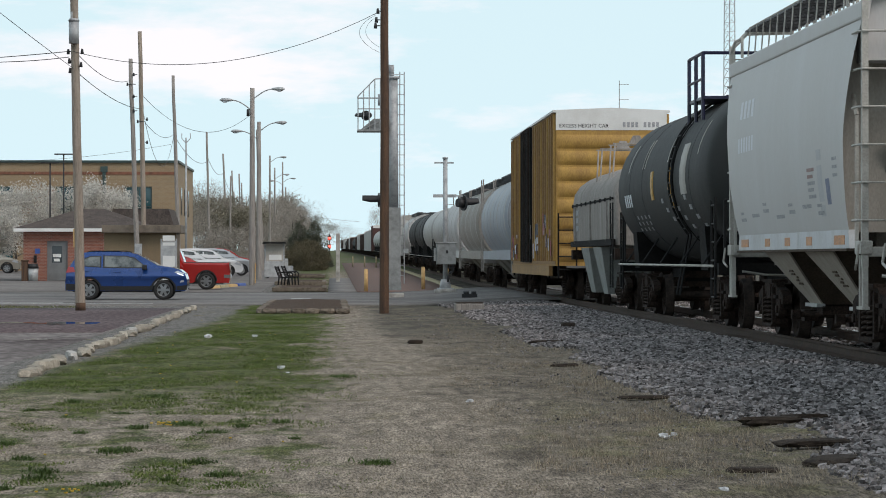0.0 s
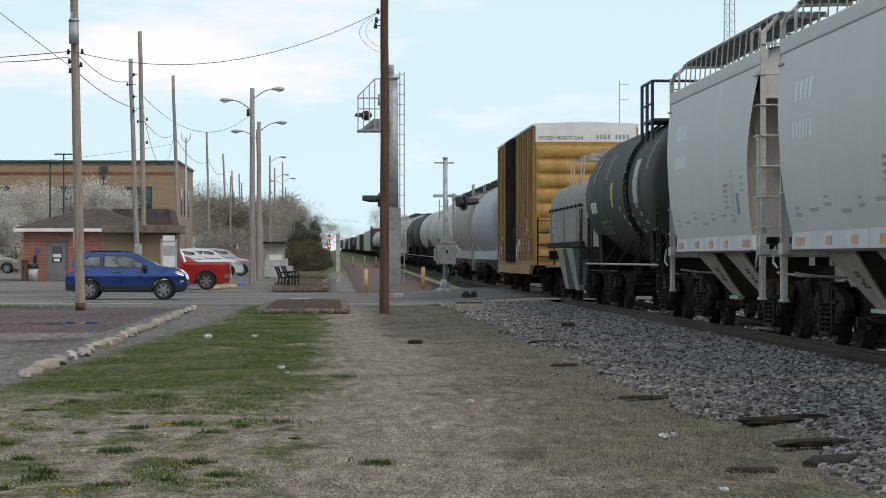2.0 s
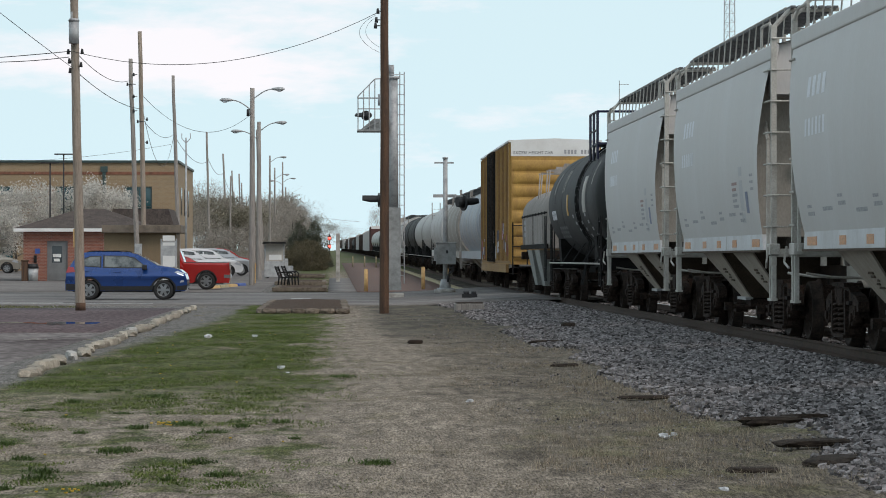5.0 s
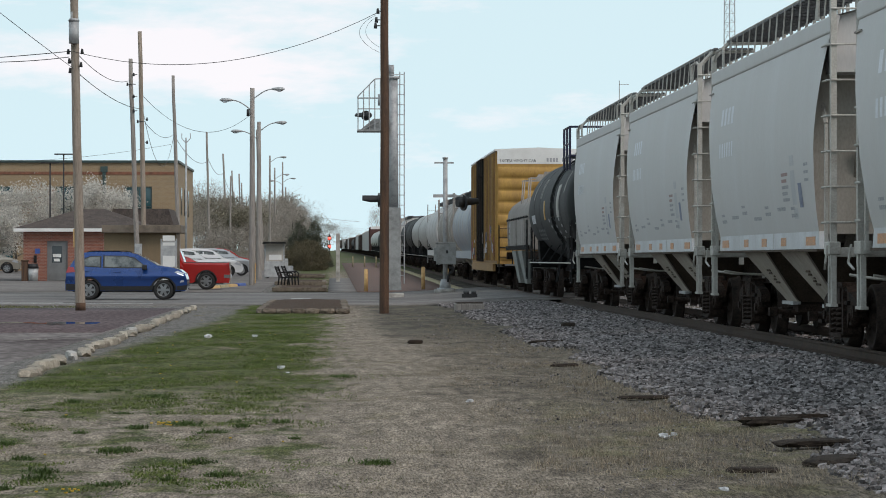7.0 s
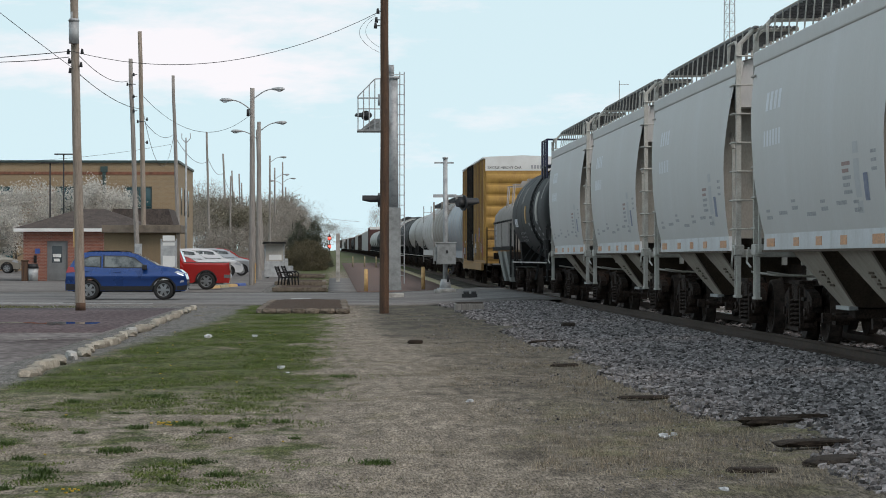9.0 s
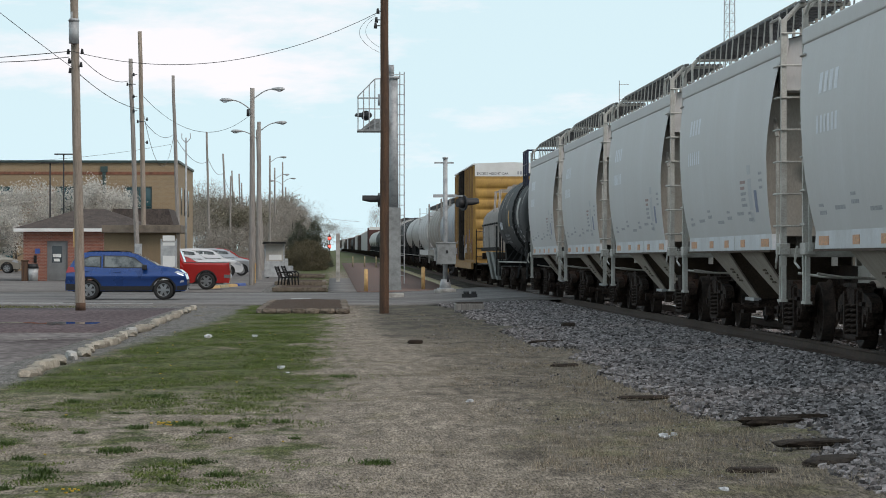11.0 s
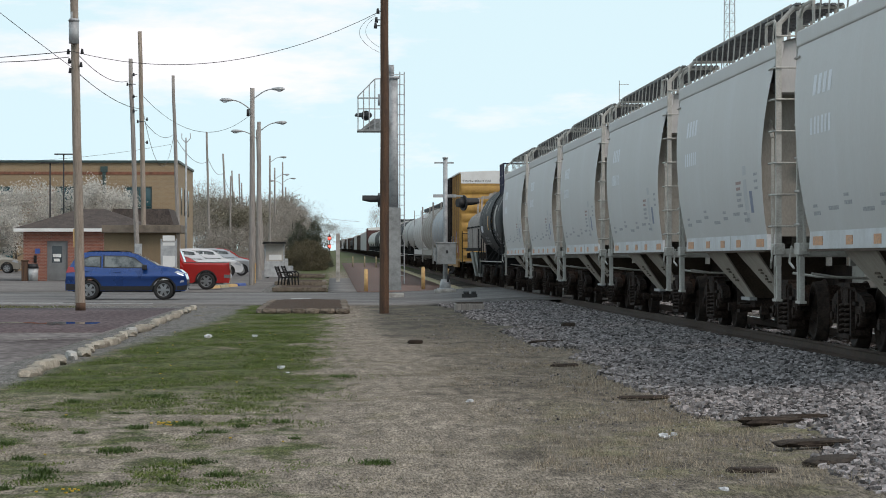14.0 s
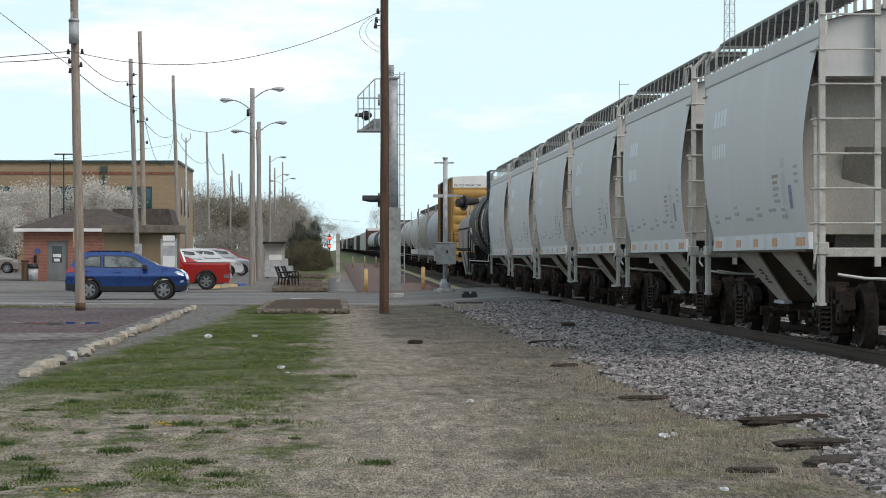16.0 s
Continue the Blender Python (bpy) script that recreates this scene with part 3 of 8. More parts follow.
def bogie(car, y, fine=True):
    """A two-axle truck: side frames, springs, bolster and two wheelsets of their own."""
    bm = bm_new()
    box(bm, (0, 0, 0.68), (2.2, 0.34, 0.2))
    truck = part("truck", bm, M["steel"], car, "grimy cast-steel truck", pose(0, y, SEAT))
    for s in (-1, 1):
        bm = bm_new()
        x = s * 1.0
        arch = [(-1.16, 0.50), (-1.16, 0.62), (-0.95, 0.70), (-0.62, 0.74), (-0.40, 0.84), (0.40, 0.84), (0.62, 0.74), (0.95, 0.70), (1.16, 0.62), (1.16, 0.50), (0.72, 0.50), (0.62, 0.36), (0.40, 0.18), (0.30, 0.15), (-0.30, 0.15), (-0.40, 0.18), (-0.62, 0.36), (-0.72, 0.50)]
        prism(bm, arch, "x", x - 0.07, x + 0.07)
        for yy in (-1, 1):
            box(bm, (x, yy * 0.46, 0.47), (0.24, 0.09, 0.56))
            box(bm, (x, yy * 0.62, 0.60), (0.22, 0.26, 0.05))
        box(bm, (x, 0, 0.175), (0.26, 0.8, 0.05))
        box(bm, (x, 0, 0.83), (0.24, 0.9, 0.05))
        for yy in (-0.88, 0.88):
            cyl(bm, (x - 0.04 * s, yy, 0.42), (x + 0.10 * s, yy, 0.42), 0.105, n=14)
            cyl(bm, (x + 0.10 * s, yy, 0.42), (x + 0.13 * s, yy, 0.42), 0.06, n=10)
            prism(bm, [(yy - 0.17, 0.42), (yy - 0.13, 0.57), (yy + 0.13, 0.57), (yy + 0.17, 0.42), (yy + 0.12, 0.42), (yy + 0.10, 0.52), (yy - 0.10, 0.52), (yy - 0.12, 0.42)], "x", x - 0.09, x + 0.09)
            cyl(bm, (x + 0.07 * s, yy * 0.36, 0.70), (x + 0.09 * s, yy * 0.36, 0.70), 0.07, n=10)
        part("side_frame", bm, M["steel"], truck)
    bm = bm_new()
    box(bm, (0, 0, 0.84), (0.7, 0.5, 0.14))
    part("centre_plate", bm, M["steel"], truck)
    if fine:
        for s in (-1, 1):
            for yy in (-0.17, 0.17):
                bm = bm_new()
                spring(bm, s * 1.07, yy, 0.21, 0.60, 0.066)
                part("spring", bm, M["spring"], truck)
        for yy in (-0.52, 0.52):
            bm = bm_new()
            cyl(bm, (-0.9, yy, 0.33), (0.9, yy, 0.33), 0.045, n=8)
            for s in (-1, 1):
                box(bm, (s * 0.755, yy * 1.1, 0.4), (0.1, 0.07, 0.3))
            part("brake_beam", bm, M["steel"], truck)
    for yy in (-0.88, 0.88):
        bm = bm_new()
        cyl(bm, (-0.95, 0, 0), (0.95, 0, 0), 0.08, n=10)
        for s in (-1, 1):
            a, b_ = s * 0.69, s * 0.82
            n = 26
            rings = []
            for px, pr in ((0.66, 0.455), (0.685, 0.452), (0.70, 0.425), (0.825, 0.418), (0.825, 0.36), (0.79, 0.335), (0.775, 0.2), (0.82, 0.15), (0.86, 0.12)):
                rings.append([(s * px, pr * math.cos(6.28318 * i / n), pr * math.sin(6.28318 * i / n)) for i in range(n)])
            vs = sheet(bm, rings, close=True)
            bm.faces.new(vs[0])
            bm.faces.new(vs[-1])
            for i in range(4):
                q = 1.5708 * i + 0.4
                cyl(bm, (s * 0.785, 0.27 * math.cos(q), 0.27 * math.sin(q)), (s * 0.80, 0.27 * math.cos(q), 0.27 * math.sin(q)), 0.03, n=6)
        part("wheelset", bm, M["wheel"], truck, "steel axle with two wheels", pose(0, yy, 0.42))


def coupler(car, y, s):
    bm = bm_new()
    box(bm, (0, y + s * 0.25, 0.84), (0.14, 0.7, 0.15))
    box(bm, (0.03, y + s * 0.62, 0.84), (0.26, 0.24, 0.28))
    part("coupler", bm, M["steel"], car)
    bm = bm_new()
    tube(bm, [(-0.25, y, 0.75), (-0.27, y + s * 0.3, 0.5), (-0.2, y + s * 0.6, 0.42), (-0.05, y + s * 0.8, 0.5)], 0.025)
    part("air_hose", bm, M["black"], car)


def plate(car, name, x, y0, y1, z0, z1, material, label="", t=0.006):
    """A painted mark or plate on the side that faces x; x is the face it lies on."""
    bm = bm_new()
    box(bm, (x, (y0 + y1) / 2, (z0 + z1) / 2), (t, abs(y1 - y0), z1 - z0))
    return part(name, bm, material, car, label)


def hopper_side(z):
    """Half width and end inset of the curved side sheet at a height above the rail."""
    u = (z - 1.57) / (4.10 - 1.57)
    half = 1.42 + 0.155 * math.sin(math.pi * min(1, max(0, u * 0.94 + 0.03))) ** 0.8
    if u > 0.62:
        inset = 0.02 + 0.42 * (1 - u) / 0.38
    elif u > 0.35:
        inset = 0.44 + 0.22 * math.sin((0.62 - u) / 0.27 * 1.57)
    else:
        inset = 0.66 + 0.26 * (0.35 - u) / 0.35
    return half, inset


def decal(car, name, s, y0, y1, z0, z1, material, label=""):
    """Paint on the curved side sheet."""
    bm = bm_new()
    sheet(bm, [[(s * (hopper_side(z)[0] + 0.003), y, z) for y in (y0, y1)] for z in (z0, (z0 + z1) / 2, z1)])
    return part(name, bm, material, car, label)


def hopper_car():
    car = thing("covered_hopper_car", "pale grey two-bay covered hopper car with curved sides and orange reflectors", "railway car", group="grey hopper cars of the train")
    H = 5.5          # half length over the end posts
    zs = [1.57 + (4.10 - 1.57) * i / 14 for i in range(15)]
    for s in (-1, 1):
        bm = bm_new()
        rows = []
        for z in zs:
            half, inset = hopper_side(z)
            k = 14
            rows.append([(s * half, -H + inset + 2 * (H - inset) * i / k, z) for i in range(k + 1)])
        sheet(bm, rows)
        part("side_sheet", bm, M["hopper"], car, "smooth curved pale grey steel side")
        bm = bm_new()
        prism(bm, [(s * 1.43, 4.05), (s * 1.47, 4.07), (s * 1.47, 4.27), (s * 1.40, 4.30), (s * 1.34, 4.28), (s * 1.38, 4.05)], "y", -H, H)
        part("eave", bm, M["hopper"], car, "pale grey rounded eave angle", bevel=0.02)
        # side sill with its reflectors
        bm = bm_new()
        hexa(bm, [(s * 1.33, -H + 0.86, 1.375), (s * 1.45, -H + 0.86, 1.375), (s * 1.45, H - 0.86, 1.375), (s * 1.33, H - 0.86, 1.375)],
             [(s * 1.33, -H + 0.95, 1.60), (s * 1.45, -H + 0.95, 1.60), (s * 1.45, H - 0.95, 1.60), (s * 1.33, H - 0.95, 1.60)])
        part("side_sill", bm, M["hopper_stripe"], car, "pale painted side sill")
        for k in range(5):
            y = (-3.96, -1.76, 0.0, 1.76, 3.96)[k]
            w = 0.72 if k in (0, 4) else 0.44
            plate(car, "reflector", s * 1.452, y - w / 2, y + w / 2, 1.42, 1.535, M["orange"], "orange reflector")
            if k == 1:
                plate(car, "sill_seam", s * 1.451, y + 0.86, y + 0.885, 1.38, 1.597, M["eave"])
        bm = bm_new()
        box(bm, (s * 1.40, 0, 1.357), (0.16, 2 * H - 1.8, 0.03))
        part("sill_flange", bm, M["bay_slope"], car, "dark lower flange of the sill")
        # stencils
        for i in range(4):
            y0 = H - 1.75 - i * 0.36
            decal(car, "reporting_mark", s, y0, y0 - 0.22, 3.32, 3.58, M["mark"], "white stencilled bar")
        for i in range(6):
            y0 = H - 1.7 - i * 0.26
            decal(car, "car_number_mark", s, y0, y0 - 0.14, 2.82, 3.04, M["mark"], "white stencilled bar")
        for i in range(5):
            z = 2.36 - i * 0.085
            decal(car, "stencil_line", s, -H + 3.3, -H + 2.75 + 0.12 * (i % 2), z, z + 0.045, M["mark_red"] if i < 2 else M["mark_dark"])
        decal(car, "data_decal", s, -H + 2.0, -H + 1.72, 1.92, 2.24, M["mark_blue"], "dark blue data decal")
        decal(car, "paint_patch", s, -H + 2.55, -H + 2.2, 1.78, 2.62, M["smear"], "greyer touched-up paint patch")
        for i in range(3):
            decal(car, "stencil_line", s, -H + 1.45, -H + 1.12, 2.45 - i * 0.1, 2.49 - i * 0.1, M["mark_dark"])
        for i in range(7):
            y = H - 1.5 - i * 1.12
            z = 1.8 + 0.05 * (i % 3)
            decal(car, "stencil_line", s, y, y - 0.5 - 0.2 * (i % 2), z, z + 0.05, M["mark_dark"])
            if i % 2 == 0:
                decal(car, "stencil_line", s, y, y - 0.34, z + 0.1, z + 0.14, M["mark_dark"])
    # roof and running boards
    bm = bm_new()
    sheet(bm, [[(-1.4, y, 4.28), (-0.9, y, 4.42), (0, y, 4.48), (0.9, y, 4.42), (1.4, y, 4.28)] for y in (-H, -H / 2, 0, H / 2, H)])
    part("roof", bm, M["hopper"], car)
    for i in range(4):
        bm = bm_new()
        y = -3.9 + i * 2.6
        box(bm, (0, y, 4.56), (0.62, 1.5, 0.2))
        cyl(bm, (-0.3, y, 4.66), (0.3, y, 4.66), 0.03, n=6)
        part("roof_hatch", bm, M["eave"], car, bevel=0.02)
    for s in (-1, 1):
        bm = bm_new()
        x = s * 0.85
        for dx in (-0.32, -0.22, -0.12, -0.02, 0.08, 0.18, 0.28):
            box(bm, (x + dx, 0, 4.80), (0.065, 2 * H + 0.3, 0.03))
        for i in range(45):
            box(bm, (x, -H + 2 * H * i / 44, 4.785), (0.70, 0.03, 0.035))
        part("running_board", bm, M["grating"], car, "dark grating walkway on the roof")
        bm = bm_new()
        for i in range(16):
            y = -H + 0.4 + (2 * H - 0.8) * i / 15
            tube(bm, [(s * 1.24, y, 4.32), (s * 1.2, y, 4.82)], 0.012, 5)
            box(bm, (s * 0.55, y, 4.6), (0.04, 0.05, 0.36))
        tube(bm, [(s * 1.2, -H + 0.3, 4.82), (s * 1.2, H - 0.3, 4.82)], 0.013, 5)
        part("running_board_bracket", bm, M["rail_white"], car)
    # ends: slope sheet, bulkhead, posts, ladders, platforms
    for e in (-1, 1):
        bm = bm_new()
        rows = []
        for z in [v for v in zs if v < 3.75]:
            half, inset = hopper_side(z)
            w = 0.22 * max(0, 1 - (z - 1.57) / 1.9)
            rows.append([((half - 0.01) * u, e * (H - 0.66 - max(0, inset - 0.5) - w * (1 - abs(u)) ** 0.5), z) for u in (-1, -0.8, -0.55, -0.3, 0, 0.3, 0.55, 0.8, 1)])
        sheet(bm, rows)
        part("slope_sheet", bm, M["end_beige"], car, "dusty beige hollowed end sheet")
        bm = bm_new()
        prism(bm, [(-1.40, 3.58), (1.40, 3.58), (1.40, 4.27), (0.9, 4.41), (0, 4.47), (-0.9, 4.41), (-1.40, 4.27)], "y", e * (H - 0.10), e * (H - 1.2))
        part("end_sheet", bm, M["hopper"], car)
        bm = bm_new()
        box(bm, (0, e * (H - 1.2), 2.1), (0.5, 0.12, 1.9))
        hexa(bm, [(-1.0, e * (H - 1.7), 1.3), (1.0, e * (H - 1.7), 1.3), (1.0, e * (H - 1.62), 1.3), (-1.0, e * (H - 1.62), 1.3)],
             [(-1.0, e * (H - 0.75), 2.7), (1.0, e * (H - 0.75), 2.7), (1.0, e * (H - 0.67), 2.7), (-1.0, e * (H - 0.67), 2.7)])
        part("end_bracing", bm, M["hopper_dark"], car)
        for s in (-1, 1):
            for xx in (1.43, 0.72):
                bm = bm_new()
                box(bm, (s * xx, e * H, 2.85), (0.075, 0.09, 3.4))
                if xx > 1:
                    box(bm, (s * xx, e * (H + 0.02), 0.98), (0.06, 0.09, 0.62))
                    box(bm, (s * xx, e * (H - 0.19), 0.98), (0.06, 0.06, 0.62))
                    box(bm, (s * xx, e * (H - 0.1), 0.67), (0.09, 0.36, 0.035))
                    tube(bm, [(s * 1.43, e * H, 4.52), (s * 1.2, e * (H - 0.0), 4.76), (s * 0.5, e * (H - 0.0), 4.78)], 0.035, 6)
                    tube(bm, [(s * 1.43, e * H, 4.45), (s * 1.43, e * (H - 0.35), 4.60), (s * 1.43, e * (H - 1.1), 4.60), (s * 1.43, e * (H - 1.1), 4.3)], 0.022, 6)
                part("end_post", bm, M["rail_white"], car, "dull white end post")
            for i in range(7):
                z = 1.70 + i * 0.443
                bm = bm_new()
                cyl(bm, (s * 0.68, e * (H + 0.06), z), (s * 1.47, e * (H + 0.06), z), 0.013, n=6)
                part("rung", bm, M["rail_white"], car)
            for i in range(6):
                z = 1.70 + i * 0.443
                bm = bm_new()
                tube(bm, [(s * 1.46, e * H, z), (s * 1.50, e * (H - 0.05), z), (s * 1.50, e * (H - 0.42), z)], 0.016, 5)
                part("rung", bm, M["rail_white"], car)
            bm = bm_new()
            box(bm, (s * 1.44, e * (H - 0.45), 2.15), (0.04, 0.05, 1.6))
            tube(bm, [(s * 1.44, e * (H - 0.45), 2.95), (s * 1.44, e * (H - 0.72), 3.25)], 0.03, 5)
            part("ladder_stile", bm, M["rail_white"], car)
            bm = bm_new()
            box(bm, (s * 1.42, e * (H - 0.12), 1.38), (0.14, 0.40, 0.16))
            tube(bm, [(s * 1.52, e * (H + 0.1), 1.42), (s * 1.55, e * (H + 0.12), 1.2), (s * 1.52, e * (H - 0.1), 1.12)], 0.02, 5)
            part("end_bracket", bm, M["rail_white"], car, bevel=0.015)
        bm = bm_new()
        box(bm, (0, e * (H - 0.1), 1.33), (2.86, 0.28, 0.12))
        box(bm, (0, e * (H - 0.35), 1.05), (0.5, 0.9, 0.42))
        part("end_sill", bm, M["rail_white"], car, bevel=0.012)
        bm = bm_new()
        tube(bm, [(-1.25, e * (H + 0.12), 1.05), (-0.9, e * (H + 0.16), 1.0), (-0.3, e * (H + 0.16), 0.98)], 0.02, 5)
        part("cut_lever", bm, M["rail_white"], car)
        bogie(car, e * 3.95)
        coupler(car, e * (H - 0.1), e)
        # hopper bay, with a flange down each corner
        c = e * 1.75
        lo_x, lo_y, hi_x, hi_y, z0, z1 = 0.72, 0.42, 1.36, 1.08, 0.60, 1.42
        for q in (-1, 1):
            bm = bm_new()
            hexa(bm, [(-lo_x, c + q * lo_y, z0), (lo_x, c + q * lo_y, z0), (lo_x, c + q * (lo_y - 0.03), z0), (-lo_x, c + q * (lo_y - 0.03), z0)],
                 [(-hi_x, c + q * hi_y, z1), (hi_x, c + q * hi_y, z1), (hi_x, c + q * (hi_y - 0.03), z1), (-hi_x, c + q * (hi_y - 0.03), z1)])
            # darker than the side plates: rust, plus shade put into the colour
            part("bay_slope_sheet", bm, M["bay_slope"], car, "rusty brown slope sheet of the discharge bay, its shade in the colour")
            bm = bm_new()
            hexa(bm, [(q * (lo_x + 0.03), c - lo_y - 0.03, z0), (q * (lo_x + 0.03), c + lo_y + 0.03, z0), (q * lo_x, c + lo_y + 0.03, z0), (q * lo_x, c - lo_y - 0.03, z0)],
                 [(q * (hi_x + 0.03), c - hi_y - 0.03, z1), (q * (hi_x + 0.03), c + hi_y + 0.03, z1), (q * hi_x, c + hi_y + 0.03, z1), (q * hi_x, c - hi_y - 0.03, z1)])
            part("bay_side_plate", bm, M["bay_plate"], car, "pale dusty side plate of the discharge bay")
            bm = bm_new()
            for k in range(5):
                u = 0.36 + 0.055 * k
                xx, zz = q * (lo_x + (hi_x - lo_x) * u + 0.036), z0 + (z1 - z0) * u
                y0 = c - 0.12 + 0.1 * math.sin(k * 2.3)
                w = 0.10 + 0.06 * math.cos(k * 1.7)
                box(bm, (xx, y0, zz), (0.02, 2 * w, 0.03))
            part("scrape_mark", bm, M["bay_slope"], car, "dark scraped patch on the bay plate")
            bm = bm_new()
            box(bm, (q * (lo_x + 0.05), c, z0 - 0.01), (0.12, 2 * lo_y + 0.16, 0.05))
            part("bay_flange", bm, M["galv"], car)
        bm = bm_new()
        box(bm, (0, c, 0.52), (1.5, 1.0, 0.12))
        cyl(bm, (-1.05, c - 0.2, 0.46), (1.05, c - 0.2, 0.46), 0.04, n=8)
        for q in (-1, 1):
            box(bm, (q * 1.08, c - 0.2, 0.46), (0.12, 0.13, 0.13))
            box(bm, (q * 0.82, c + 0.15, 0.44), (0.2, 0.3, 0.16))
        part("outlet_gate", bm, M["steel"], car)
    bm = bm_new()
    box(bm, (0, 0, 1.0), (0.5, 2 * H - 1.5, 0.3))
    cyl(bm, (0.35, -0.9, 0.75), (0.35, 0.9, 0.75), 0.18, n=12)
    part("centre_sill", bm, M["steel"], car)
    # the shell behind the side sheets keeps the light out
    bm = bm_new()
    hexa(bm, [(-1.2, -H + 2.2, 1.46), (1.2, -H + 2.2, 1.46), (1.2, H - 2.2, 1.46), (-1.2, H - 2.2, 1.46)],
         [(-1.36, -H + 0.65, 4.2), (1.36, -H + 0.65, 4.2), (1.36, H - 0.65, 4.2), (-1.36, H - 0.65, 4.2)])
    part("inner_shell", bm, M["hopper_dark"], car)
    return car


def tank_shell(bm, H, r, zc, n=40, head=0.55, k=10):
    rings = []
    for i in range(6):
        a = math.pi / 2 * i / 5
        rings.append((-H + head - head * math.cos(a) if i else -H, r * math.sin(a) if i else 0.02))
    rings += [(-H + head + (2 * H - 2 * head) * i / k, r) for i in range(1, k)]
    for i in range(5, -1, -1):
        a = math.pi / 2 * i / 5
        rings.append((H - head + head * math.cos(a) if i else H, r * math.sin(a) if i else 0.02))
    sheet(bm, [[(q * math.cos(6.28318 * j / n), y, zc + q * math.sin(6.28318 * j / n)) for j in range(n)] for y, q in rings], close=True)


def hoop(bm, y, r, zc, w, t, a0=0.0, a1=360.0, n=40):
    rows = []
    for i in range(n + 1):
        a = radians(a0 + (a1 - a0) * i / n)
        c, s = math.cos(a), math.sin(a)
        rows.append([(c * (r), y - w / 2, zc + s * r), (c * (r + t), y - w / 2, zc + s * (r + t)), (c * (r + t), y + w / 2, zc + s * (r + t)), (c * r, y + w / 2, zc + s * r)])
    sheet(bm, rows, close=True)
    for f in bm.faces:
        f.smooth = False


